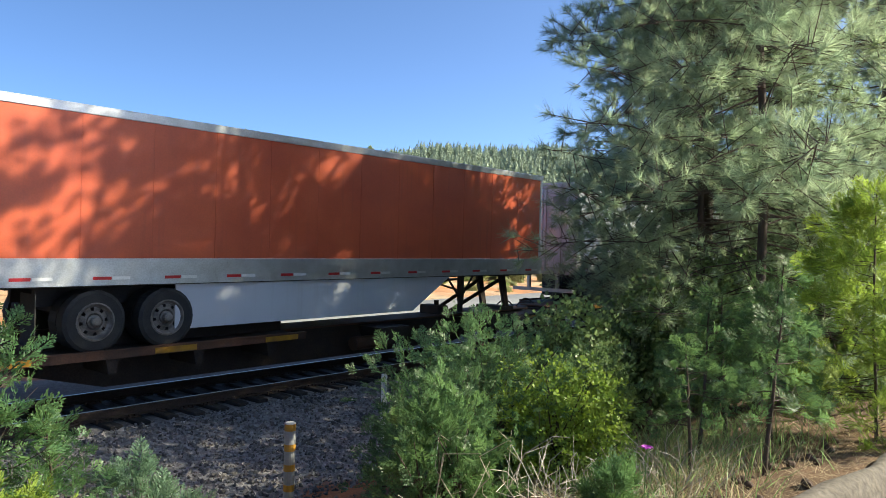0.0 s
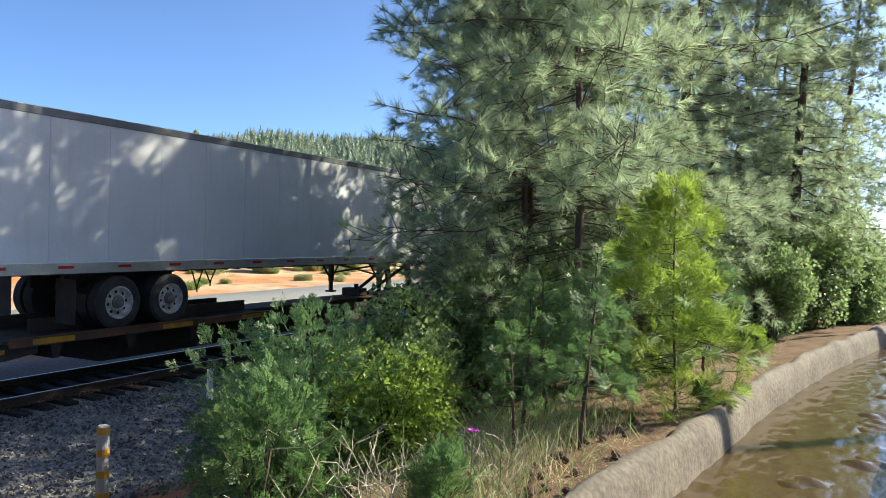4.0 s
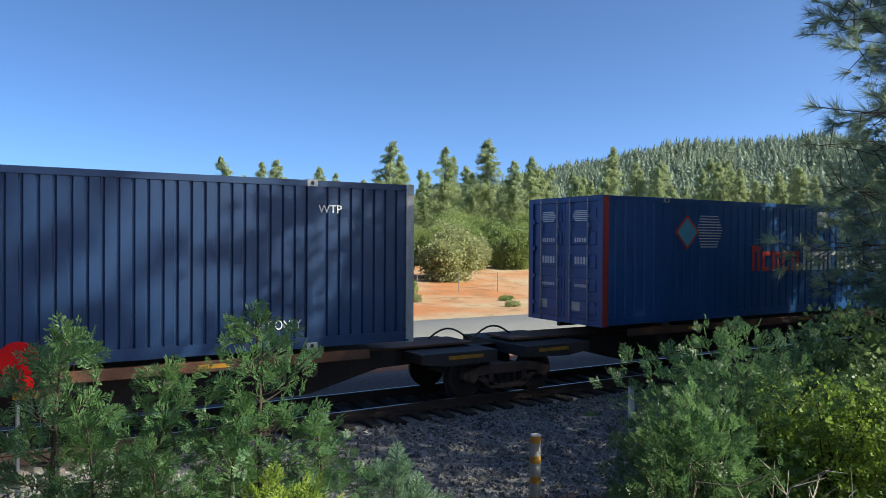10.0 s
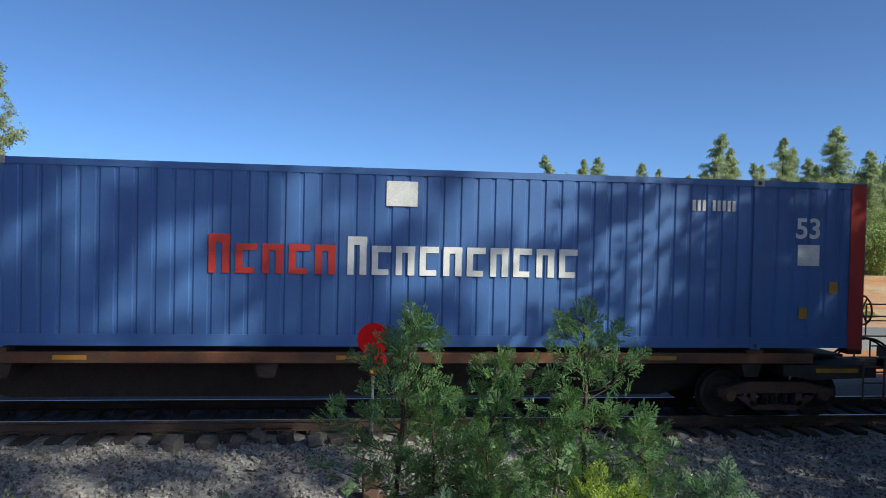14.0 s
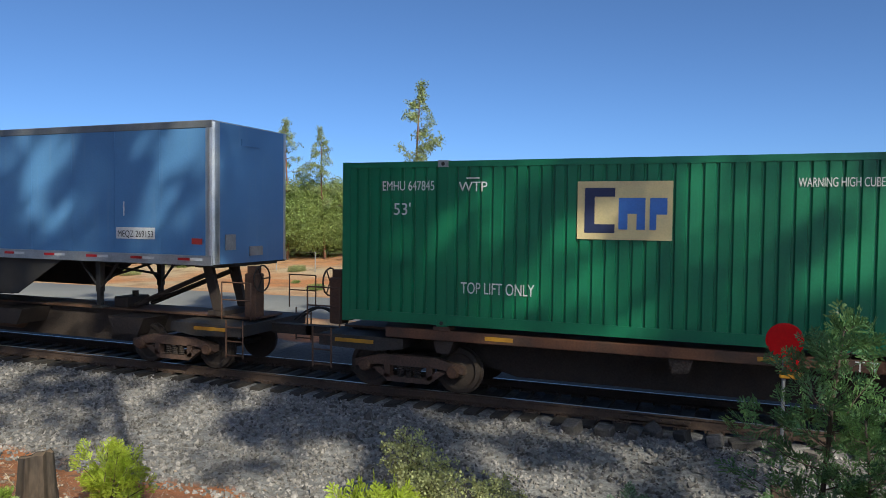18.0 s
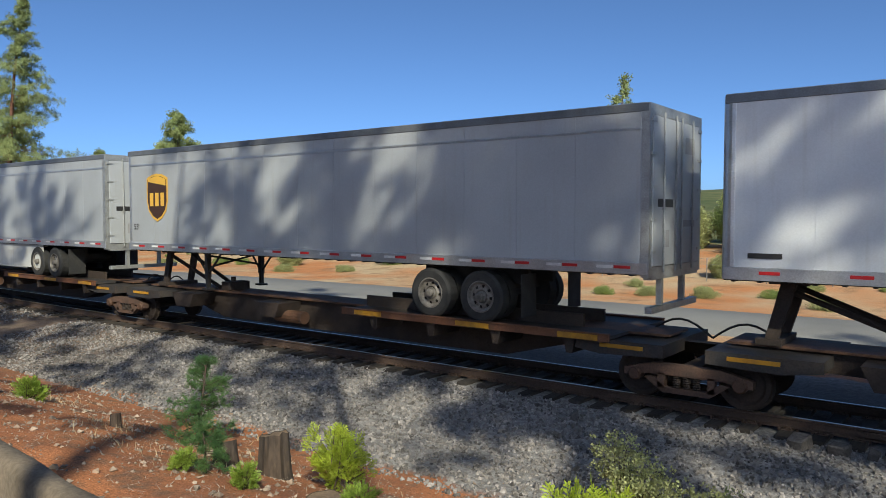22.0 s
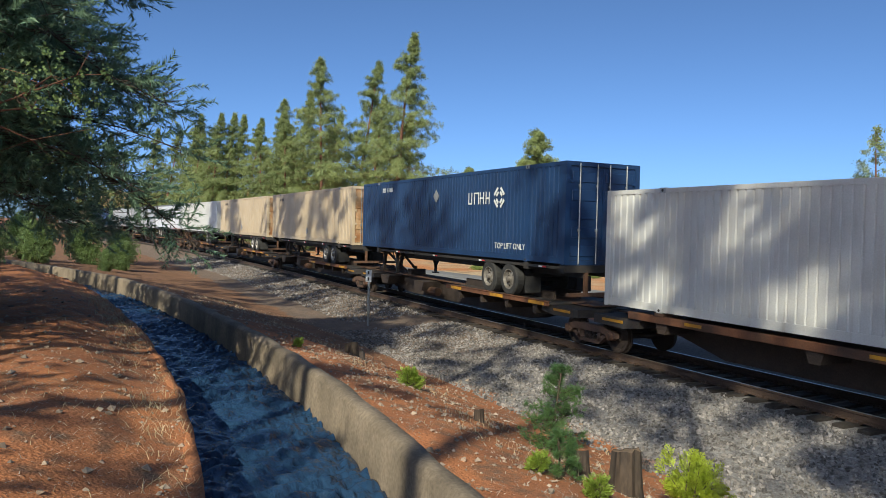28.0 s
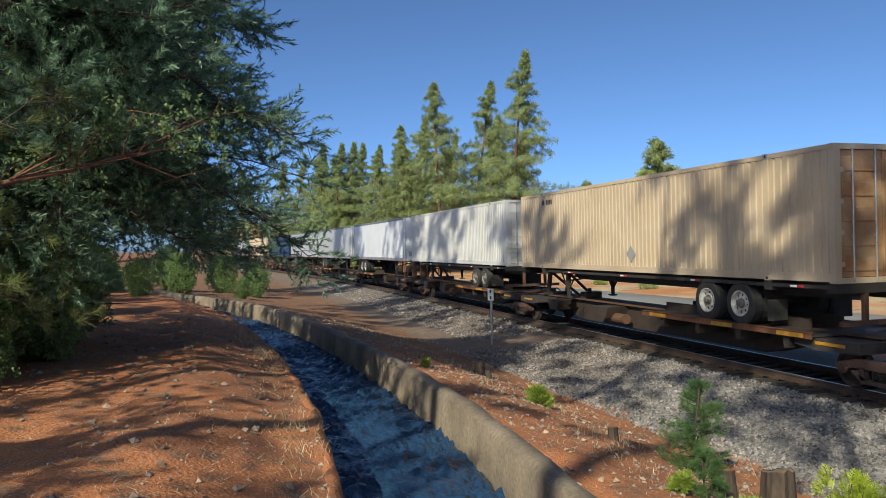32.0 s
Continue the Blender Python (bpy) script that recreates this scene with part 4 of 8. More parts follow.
    for q, drop in ((1.75, 0.5), (2.15, 0.38)):
        x = -h + bog_x + q
        bm = bmesh.new()
        pts = [Vector((x + 0.17 * math.cos(k * math.pi / 8), -0.85 + 0.1 * math.sin(k * math.pi / 4), z0 - 0.04 - drop * math.sin(k * math.pi / 8))) for k in range(9)]
        pipe(bm, pts, 0.016, 5)
        part("brake_hose", bm, "rubber", t)
    landing_gear(t, h - 3.4, 1.12, z0)
    for zz, yy, ww, hh, mt in ((z1 - 0.75, -0.62, 0.5, 0.3, "marker_grey"), (z0 + 1.15, 0.6, 0.7, 0.14, "lettering_black"), (z0 + 0.8, -0.6, 0.6, 0.12, "marker_grey"), (z0 + 0.45, 0.5, 0.16, 0.3, "marker_grey")):
        part("door_plate", box(bmesh.new(), -h - 0.042, -h - 0.0365, yy - ww / 2, yy + ww / 2, zz, zz + hh), mt, t)
    bm = bmesh.new()
    box(bm, h - 1.25, h - 0.5, -0.5, 0.5, z0 - 0.06, z0 + 0.02)
    part("kingpin_plate", bm, "dark_underside", t)
    if skirt:
        for s in (-1, 1):
            bm = bmesh.new()
            y0, y1 = sorted((s * (HALF_W - 0.10), s * (HALF_W - 0.07)))
            prism(bm, [(h - 4.2, z0), (-h + 4.3, z0), (-h + 4.3, z0 - 0.82), (h - 5.6, z0 - 0.82)], y0, y1)
            part("side_skirt", bm, skirt_mat, t)
    strips(t, z0 + 0.09, -h + 0.3, h - 0.9, n=strip_n, both=skin != "white_van")
    return t


def corrugated(x0, x1, z0, z1, s, pitch, depth):
    """One corrugated side sheet, its outer crests at the container's face."""
    n = max(1, round((x1 - x0) / pitch))
    p = (x1 - x0) / n
    xs, ys = [], []
    for k in range(n):
        for a, d in ((0.0, 0.0), (0.7, 0.0), (0.76, depth), (0.91, depth)):
            xs.append(x0 + (k + a) * p)
            ys.append(d)
    xs.append(x1)
    ys.append(0.0)
    xs = np.array(xs)
    y = s * (HALF_W - 0.012 - np.array(ys))
    v = np.concatenate([np.stack([xs, y, np.full_like(xs, z0)], -1), np.stack([xs, y, np.full_like(xs, z1)], -1)])
    m = len(xs)
    i = np.arange(m - 1)
    return v, np.stack([i, i + 1, i + m + 1, i + m], -1)


def container(label, skin, z0=1.27, pitch=0.211, depth=0.036, post_mat=None, end_mat=None, height=2.896, category="container", doors=-1):
    """A 53-foot corrugated container with posts at the 40-foot points. doors: the end that carries them."""
    t = thing("container", label, category, "containers on the train")
    h, z1 = LEN / 2, z0 + height
    post_mat = post_mat or skin
    for s in (-1, 1):
        secs = [(-h + 0.12, -6.17), (-6.02, 6.02), (6.17, h - 0.12)]
        pcs = [corrugated(a, b, z0 + 0.20, z1 - 0.10, s, pitch, depth) for a, b in secs]
        part("side_sheet", raw_mesh(*stack(pcs), skin), "", t)
        bm = bmesh.new()
        y0, y1 = sorted((s * (HALF_W - 0.09), s * HALF_W))
        box(bm, -h + 0.1, h - 0.1, y0, y1, z1 - 0.11, z1 - 0.005)
        part("top_rail", bm, skin, t)
        bm = bmesh.new()
        box(bm, -h + 0.1, h - 0.1, y0, y1, z0 + 0.03, z0 + 0.21)
        box(bm, -h + 0.1, h - 0.1, *sorted((s * (HALF_W - 0.09), s * (HALF_W + 0.004))), z0 + 0.03, z0 + 0.06)
        part("bottom_rail", bm, skin, t)
        for x in (-6.095, 6.095):
            bm = bmesh.new()
            box(bm, x - 0.085, x + 0.085, *sorted((s * (HALF_W - 0.07), s * (HALF_W + 0.004))), z0 + 0.1, z1 - 0.09)
            part("intermediate_post", bm, skin, t)
            for z in (z0, z1 - 0.115):
                bm = bmesh.new()
                box(bm, x - 0.10, x + 0.10, *sorted((s * (HALF_W - 0.16), s * (HALF_W + 0.008))), z, z + 0.125, 0.01)
                cast = part("corner_casting", bm, "galvanised" if z > z0 else post_mat, t)
                bm = bmesh.new()
                turned(bm, [(s * (HALF_W + 0.004), 0.035), (s * (HALF_W + 0.0105), 0.035)], (x, 0, z + 0.062), "y", 10)
                part("casting_hole", bm, "dark_underside", cast)
        for e in (-1, 1):
            bm = bmesh.new()
            box(bm, *sorted((e * (h - 0.16), e * h)), *sorted((s * (HALF_W - 0.16), s * (HALF_W + 0.003))), z0, z1)
            part("corner_post", bm, post_mat, t)
    # roof, floor
    v, f = corrugated(-h + 0.05, h - 0.05, -HALF_W + 0.05, HALF_W - 0.05, 1, 0.28, 0.025)
    v = np.stack([v[:, 0], v[:, 2], z1 - 0.02 + (v[:, 1] - HALF_W + 0.012)], -1)
    part("roof", raw_mesh(v, f, skin), "", t)
    bm = bmesh.new()
    box(bm, -h + 0.05, h - 0.05, -HALF_W + 0.05, HALF_W - 0.05, z0 + 0.03, z0 + 0.16)
    part("floor", bm, "dark_underside", t)
    # blank end: corrugated; other end: doors
    e = -doors
    v, f = corrugated(-HALF_W + 0.14, HALF_W - 0.14, z0 + 0.12, z1 - 0.1, 1, 0.27, 0.05)
    v = np.stack([e * (h - 0.05 + (v[:, 1] - HALF_W + 0.012)), v[:, 0], v[:, 2]], -1)
    part("end_sheet", raw_mesh(v, f, end_mat or skin), "", t)
    for z in (z0, z1 - 0.12):
        for q in (-1, 1):
            bm = bmesh.new()
            box(bm, *sorted((q * (h - 0.11), q * (h - 0.005))), -HALF_W + 0.13, HALF_W - 0.13, z, z + 0.12)
            part("end_sill", bm, post_mat, t)
    for s in (-1, 1):
        bm = bmesh.new()
        x0, x1 = sorted((doors * (h - 0.10), doors * (h - 0.045)))
        y0, y1 = sorted((s * 0.008, s * (HALF_W - 0.15)))
        box(bm, x0, x1, y0, y1, z0 + 0.13, z1 - 0.13)
        door = part("door", bm, end_mat or skin, t)
        for k in range(5):
            z = z0 + 0.24 + k * 0.52
            xx = sorted((doors * (h - 0.045), doors * (h - 0.02)))
            part("door_panel", box(bmesh.new(), *xx, y0 + 0.08, y1 - 0.08, z, z + 0.30, 0.012), end_mat or skin, door)
        for yy in (0.22, 0.82):
            bm = bmesh.new()
            xx = doors * (h + 0.005)
            tube(bm, (xx, s * yy, z0 + 0.03), (xx, s * yy, z1 - 0.04), 0.019, seg=6)
            box(bm, *sorted((xx, doors * (h - 0.03))), s * yy - 0.04, s * yy + 0.04, z0 + 0.95, z0 + 1.02)
            box(bm, *sorted((xx, doors * (h - 0.03))), s * yy - 0.03, s * yy + 0.03, z0 + 2.2, z0 + 2.26)
            part("lock_rod", bm, "galvanised", door)
        for k in range(4):
            z = z0 + 0.35 + k * 0.65
            bm = box(bmesh.new(), *sorted((doors * (h - 0.05), doors * (h + 0.004))), *sorted((s * (HALF_W - 0.24), s * (HALF_W - 0.1))), z, z + 0.1)
            part("hinge", bm, post_mat, door)
    return t


def chassis(rim="rim_dirty"):
    """A road chassis under a container, nose towards +x."""
    t = thing("container_chassis", "dark steel road chassis with dual wheels under a container", "trailer chassis", "container chassis")
    h, z0 = LEN / 2, 2.02
    bm = bmesh.new()
    for s in (-1, 1):
        prism(bm, [(-h + 0.1, z0 + 0.14), (h - 0.2, z0 + 0.14), (h - 0.2, z0 + 0.02), (h - 3.0, z0), (h - 3.6, z0 - 0.22), (-h + 0.1, z0 - 0.22)], s * 0.5 - 0.07, s * 0.5 + 0.07)
    part("main_rail", bm, "dark_underside", t)
    for k in range(9):
        x = -h + 0.4 + k * 1.9
        part("cross_member", box(bmesh.new(), x, x + 0.12, -0.6, 0.6, z0 - 0.1, z0 + 0.1), "dark_underside", t)
    for x in (-h + 0.12, -6.1, 6.1, h - 0.16):
        part("bolster", box(bmesh.new(), x - 0.12, x + 0.12, -1.28, 1.28, z0 - 0.06, z0 + 0.145), "dark_underside", t)
    for s in (-1, 1):
        bm = bmesh.new()
        y0, y1 = sorted((s * 1.2, s * 1.27))
        box(bm, -h + 0.1, h - 2.4, y0, y1, z0 + 0.02, z0 + 0.10)
        part("side_rail", bm, "dark_underside", t)
        for k in range(4):
            for j, mt in enumerate(("strip_red", "strip_white")):
                bm = bmesh.new()
                x = -h + 0.9 + k * 3.6 + j * 0.2
                y = s * 1.272
                box(bm, x, x + 0.19, min(y, y + s * 0.004), max(y, y + s * 0.004), z0 + 0.035, z0 + 0.08)
                part("reflector_strip", bm, mt, t)
    bogie(t, -h + 3.6, 1.575, z0 - 0.2, rim)
    landing_gear(t, h - 3.4, 1.12, z0)
    bm = bmesh.new()
    for s in (-1, 1):
        box(bm, -h + 0.0, -h + 0.10, s * 0.5 - 0.05, s * 0.5 + 0.05, z0 - 0.7, z0)
    box(bm, -h - 0.03, -h + 0.08, -1.15, 1.15, z0 - 0.74, z0 - 0.63)
    part("underride_guard", bm, "rusty_steel", t)
    return t


def rail_truck(t, x):
    """A two-axle freight truck under a car end, with sprung side frames."""
    bog = part("truck", box(bmesh.new(), x - 0.16, x + 0.16, -1.0, 1.0, 0.38, 0.62), "truck_steel", t, "rusty cast-steel freight truck")
    for a in (-0.88, 0.88):
        bm = bmesh.new()
        tube(bm, (x + a, -0.8, 0.42), (x + a, 0.8, 0.42), 0.075, seg=8)
        for s in (-1, 1):
            turned(bm, [(s * 0.685, 0.45), (s * 0.71, 0.45), (s * 0.715, 0.42), (s * 0.82, 0.415), (s * 0.825, 0.34), (s * 0.79, 0.30), (s * 0.79, 0.16), (s * 0.83, 0.12)], (x + a, 0, 0.42), "y", 24)
        part("wheelset", bm, "truck_steel", bog)
    for s in (-1, 1):
        bm = bmesh.new()
        y0, y1 = sorted((s * 0.93, s * 1.07))
        prism(bm, [(x - 1.08, 0.53), (x - 0.55, 0.66), (x + 0.55, 0.66), (x + 1.08, 0.53), (x + 1.08, 0.40), (x + 0.62, 0.47), (x + 0.30, 0.47), (x - 0.30, 0.47), (x - 0.62, 0.47), (x - 1.08, 0.40)], y0, y1)
        prism(bm, [(x - 0.72, 0.40), (x - 0.40, 0.17), (x + 0.40, 0.17), (x + 0.72, 0.40), (x + 0.56, 0.42), (x + 0.34, 0.26), (x - 0.34, 0.26), (x - 0.56, 0.42)], y0, y1)
        for a in (-0.42, 0.42):
            box(bm, x + a - 0.06, x + a + 0.06, y0, y1, 0.24, 0.5)
        part("side_frame", bm, "truck_rust", bog)
        for k in (-0.17, 0.0, 0.17):
            bm = bmesh.new()
            turned(bm, [(0.26 + q * 0.02, 0.07 if q % 2 else 0.045) for q in range(11)], (x + k, s * 1.0, 0), "z", 9)
            part("spring", bm, "truck_steel", bog)
        for a in (-0.88, 0.88):
            bm = bmesh.new()
            turned(bm, [(s * 0.90, 0.12), (s * 1.09, 0.12), (s * 1.12, 0.09), (s * 1.14, 0.09)], (x + a, 0, 0.44), "y", 14)
            part("bearing", bm, "rusty_steel", bog)
    return bog


def hand_brake(t, x, side):
    """A brake stand with its wheel, and the end railing and ladder beside it."""
    bm = bmesh.new()
    box(bm, x - 0.14, x + 0.14, -0.75, -0.45, 1.1, 2.0, 0.02)
    box(bm, x - 0.1, x + 0.1, -0.7, -0.5, 2.0, 2.15)
    stand = part("brake_stand", bm, "rusty_steel", t)
    bm = bmesh.new()
    c = Vector((x + side * 0.2, -0.62, 1.9))
    for i in range(16):
        a0, a1 = i * math.tau / 16, (i + 1) * math.tau / 16
        tube(bm, c + Vector((0, math.cos(a0), math.sin(a0))) * 0.27, c + Vector((0, math.cos(a1), math.sin(a1))) * 0.27, 0.018, seg=5)
    for i in range(3):
        a0 = i * math.tau / 3
        tube(bm, c, c + Vector((0, math.cos(a0), math.sin(a0))) * 0.27, 0.014, seg=5)
    part("hand_wheel", bm, "truck_steel", stand)
    for s in (-1, 1):
        bm = bmesh.new()
        pts = [(x - 0.35, s * 1.2, 1.1), (x - 0.35, s * 1.2, 1.85), (x + 0.35, s * 1.2, 1.85), (x + 0.35, s * 1.2, 1.1)]
        for a, b in zip(pts, pts[1:]):
            tube(bm, a, b, 0.016, seg=5)
        tube(bm, (x - 0.35, s * 1.2, 1.5), (x + 0.35, s * 1.2, 1.5), 0.014, seg=5)
        part("hand_rail", bm, "rusty_steel", t)
        bm = bmesh.new()
        for q in (-0.2, 0.2):
            tube(bm, (x + q, s * 1.25, 0.35), (x + q, s * 1.25, 1.1), 0.018, seg=5)
        for k in range(3):
            tube(bm, (x - 0.2, s * 1.25, 0.4 + k * 0.28), (x + 0.2, s * 1.25, 0.4 + k * 0.28), 0.016, seg=5)
        part("ladder", bm, "rusty_steel", t)


def spine_car(label, a, b, kind, nose=0, truck_a=None, truck_b=None, brake_a=False, brake_b=False, written=""):
    """One unit of an articulated spine car from x = a to b about its load's middle. kind: trailer or container; nose: the end of the hitch."""
    t = thing("spine_car", label, "rail car", "spine cars of the train")
    # centre sill, fish-bellied
    bm = bmesh.new()
    prism(bm, [(a + 0.6, 1.02), (b - 0.6, 1.02), (b - 0.6, 0.72), (b - 2.6, 0.66), (b - 4.0, 0.30), (a + 4.0, 0.30), (a + 2.6, 0.66), (a + 0.6, 0.72)], -0.34, 0.34)
    part("centre_sill", bm, "truck_steel", t)
    bm = bmesh.new()
    box(bm, a + 0.5, b - 0.5, -0.48, 0.48, 1.02, 1.06)
    part("walkway", bm, "rusty_steel", t)
    # end platforms over the trucks
    for e, x in ((1, a), (-1, b)):
        bm = bmesh.new()
        prism(bm, [(x + e * 0.35, 0.98), (x + e * 2.1, 0.98), (x + e * 2.1, 0.80), (x + e * 1.5, 0.72), (x + e * 0.35, 0.76)], -1.18, 1.18)
        part("bolster", bm, "deck_grey", t)
        for s in (-1, 1):
            bm = bmesh.new()
            box(bm, *sorted((x + e * 0.7, x + e * 1.5)), *sorted((s * 1.185, s * 1.195)), 0.85, 0.92)
            part("reflector", bm, "yellow_mark", t)
    if kind == "container":
        for s in (-1, 1):
            bm = bmesh.new()
            y0, y1 = sorted((s * 1.16, s * 1.27))
            box(bm, -7.2, 7.2, y0, y1, 1.02, 1.20, 0.012)
            part("side_sill", bm, "car_brown", t)
            for x in (-6.1, -2.1, 2.1, 6.1):
                bm = bmesh.new()
                prism(bm, [(x - 0.2, 1.02), (x + 0.2, 1.02), (x + 0.12, 0.78), (x - 0.12, 0.78)], *sorted((s * 0.3, s * 1.2)))
                part("cross_arm", bm, "truck_steel", t)
            for x in (-5.3, -1.0, 4.2):
                bm = bmesh.new()
                y = s * 1.272
                box(bm, x, x + 0.5, min(y, y + s * 0.005), max(y, y + s * 0.005), 1.08, 1.15)
                part("reflector", bm, "yellow_mark", t)
        for x in (-6.1, 6.1):
            for s in (-1, 1):
                bm = bmesh.new()
                box(bm, x - 0.15, x + 0.15, *sorted((s * 1.0, s * 1.29)), 1.2, 1.265)
                part("container_pedestal", bm, "rusty_steel", t)
        if written:
            words(written, 0.22, "lettering_white", t, 1.2, -1.275, 1.035, -1, spacing=1.5)
    else:
        # wheel platforms on the side of the bogie, the hitch at the nose
        w = -nose
        x0, x1 = sorted((w * 0.9, w * 7.4))
        for s in (-1, 1):
            bm = bmesh.new()
            y0, y1 = sorted((s * 0.45, s * 1.32))
            box(bm, x0, x1, *sorted((s * 0.45, s * 1.275)), 1.0, 1.058)
            deck = part("wheel_platform", bm, "deck_grey", t, "dark worn steel wheel platform")
            bm = bmesh.new()
            prism(bm, [(x0, 1.085), (x1, 1.085), (x1, 0.96), (x0, 0.95)], *sorted((s * 1.28, s * 1.335)))
            box(bm, x0, x1, *sorted((s * 1.24, s * 1.36)), 1.086, 1.104)
            part("edge_beam", bm, "car_brown", deck, "rusty brown edge beam")
            bm = bmesh.new()
            box(bm, x0 + (0.0 if w > 0 else 0.9), x1 - (0.9 if w > 0 else 0.0), *sorted((s * 0.42, s * 0.50)), 1.058, 1.30)
            part("tyre_guide", bm, "truck_steel", t)
            for k in range(4):
                x = x0 + 0.9 + k * 1.6
                bm = bmesh.new()
                prism(bm, [(x - 0.13, 1.0), (x + 0.13, 1.0), (x + 0.06, 0.68), (x - 0.06, 0.68)], *sorted((s * 0.34, s * 1.25)))
                part("platform_arm", bm, "truck_steel", t)
            for x in (x0 + 0.4, x0 + 3.2, x1 - 1.0):
                bm = bmesh.new()
                y = s * 1.337
                box(bm, x, x + 0.8, min(y, y + s * 0.005), max(y, y + s * 0.005), 0.97, 1.07)
                part("reflector", bm, "yellow_mark", t)
        hx = nose * (LEN / 2 - 0.85)
        bm = bmesh.new()
        for s in (-1, 1):
            prism(bm, [(hx - 0.12, 2.08), (hx + 0.12, 2.08), (hx + nose * 0.28 + 0.1, 1.06), (hx + nose * 0.28 - 0.1, 1.06)], s * 0.42 - 0.05, s * 0.42 + 0.05)
            tube(bm, (hx, s * 0.35, 1.95), (hx - nose * 2.2, s * 0.25, 1.12), 0.055, seg=6)
        box(bm, hx - 0.3, hx + 0.3, -0.5, 0.5, 2.06, 2.10)
        box(bm, hx + nose * 0.28 - 0.2, hx + nose * 0.28 + 0.2, -0.55, 0.55, 1.06, 1.16)
        part("hitch_stand", bm, "truck_steel", t)
        bm = bmesh.new()
        box(bm, hx - nose * 2.55 - 0.2, hx - nose * 2.55 + 0.2, -0.35, 0.35, 1.06, 1.3, 0.02)
        tube(bm, (hx - nose * 2.45, 0, 1.3), (hx - nose * 2.45, 0, 1.42), 0.07, seg=10)
        part("hitch_anchor", bm, "truck_steel", t)
        for x in (nose * 2.0, nose * 5.6):
            bm = bmesh.new()
            prism(bm, [(x - 0.5, 0.98), (x + 0.5, 0.98), (x + 0.32, 0.62), (x - 0.32, 0.62)], -1.12, -0.3)
            part("cross_arm", bm, "truck_steel", t)
        bm = bmesh.new()
        tube(bm, (nose * 1.0, -0.72, 0.62), (nose * 2.0, -0.72, 0.62), 0.16, seg=12)
        part("air_reservoir", bm, "rusty_steel", t)
        if written:
            words(written, 0.15, "lettering_white", t, -nose * 3.6, -1.34, 0.9, -1, spacing=1.4)
    for x in (truck_a, truck_b):
        if x is not None:
            rail_truck(t, x)
    if brake_a:
        hand_brake(t, a + 0.45, -1)
    if brake_b:
        hand_brake(t, b - 0.45, 1)
    # knuckle or articulated joint
    for e, x, br in ((-1, a, brake_a), (1, b, brake_b)):
        bm = bmesh.new()
        r = 0.62 if br else 0.7
        box(bm, *sorted((x - e * 0.8, x + e * r)), -0.12, 0.12, 0.72, 0.92)
        part("coupler", bm, "truck_steel", t)
        bm = bmesh.new()
        pipe(bm, [(x + e * k * 0.15, 0.35, 0.95 + 0.3 * math.sin(k * math.pi / 8)) for k in range(9)], 0.022, 5)
        part("air_hose", bm, "rubber", t)
    return t


# ---- loads, from the head of the train to its tail ----
SPEED, GAIN = 9.931, 0.00483


def run(s, t):
    """Where a vehicle that is at s at 16 seconds stands at t."""
    return s + SPEED * (t - 16.0) + GAIN * (t - 16.0) ** 2


def side(ob, nose, off=0.006):
    return -nose * (HALF_W + off), -nose


def plate(t, nose, x, z, w, h, mat, name="placard", off=0.006):
    y, s = side(t, nose, off)
    bm = bmesh.new()
    box(bm, x * nose - w / 2, x * nose + w / 2, *sorted((y, y + s * 0.005)), z - h / 2, z + h / 2)
    return part(name, bm, mat, t)


def diamond(t, nose, x, z, r, mat, name="placard"):
    y, s = side(t, nose)
    bm = bmesh.new()
    prism(bm, [(x * nose - r, z), (x * nose, z - r), (x * nose + r, z), (x * nose, z + r)], *sorted((y, y + s * 0.005)))
    return part(name, bm, mat, t)


def say(t, nose, text, x, z, size, mat, bold=0.0, width=None):
    y, s = side(t, nose, 0.004)
    return words(text, size, mat, t, x * nose, y, z - size * 0.36, s, bold=bold, width=width)


def shield(t, nose, x, z):
    """A parcel firm's badge as plain shapes: dark shield, gold rim, gold crown and bars."""
    y, s = side(t, nose)

    def outline(k):
        top = [(-0.50, 0.52), (-0.25, 0.62), (0.0, 0.65), (0.25, 0.62), (0.50, 0.52)]
        low = [(0.50, -0.15), (0.42, -0.42), (0.22, -0.62), (0.0, -0.72), (-0.22, -0.62), (-0.42, -0.42), (-0.50, -0.15)]
        return [(x * nose + a * k * 1.05, z + b * k) for a, b in top + low]

    bm = bmesh.new()
    prism(bm, outline(1.0), *sorted((y, y + s * 0.004)))
    badge = part("badge", bm, "logo_yellow", t, "gold-rimmed dark brown shield badge")
    bm = bmesh.new()
    prism(bm, outline(0.9), *sorted((y + s * 0.005, y + s * 0.009)))
    part("badge_field", bm, "logo_brown", badge)
    bm = bmesh.new()
    y2 = y + s * 0.01
    yy = sorted((y2, y2 + s * 0.004))
    cx = x * nose
    prism(bm, [(cx - 0.44, z + 0.30), (cx + 0.44, z + 0.42), (cx + 0.44, z + 0.48), (cx + 0.2, z + 0.55), (cx, z + 0.58), (cx - 0.2, z + 0.55), (cx - 0.44, z + 0.48)], *yy)
    for a in (-0.27, 0.0, 0.27):
        box(bm, cx + a - 0.085, cx + a + 0.085, *yy, z - 0.28, z + 0.1)
    part("badge_mark", bm, "logo_yellow", badge)


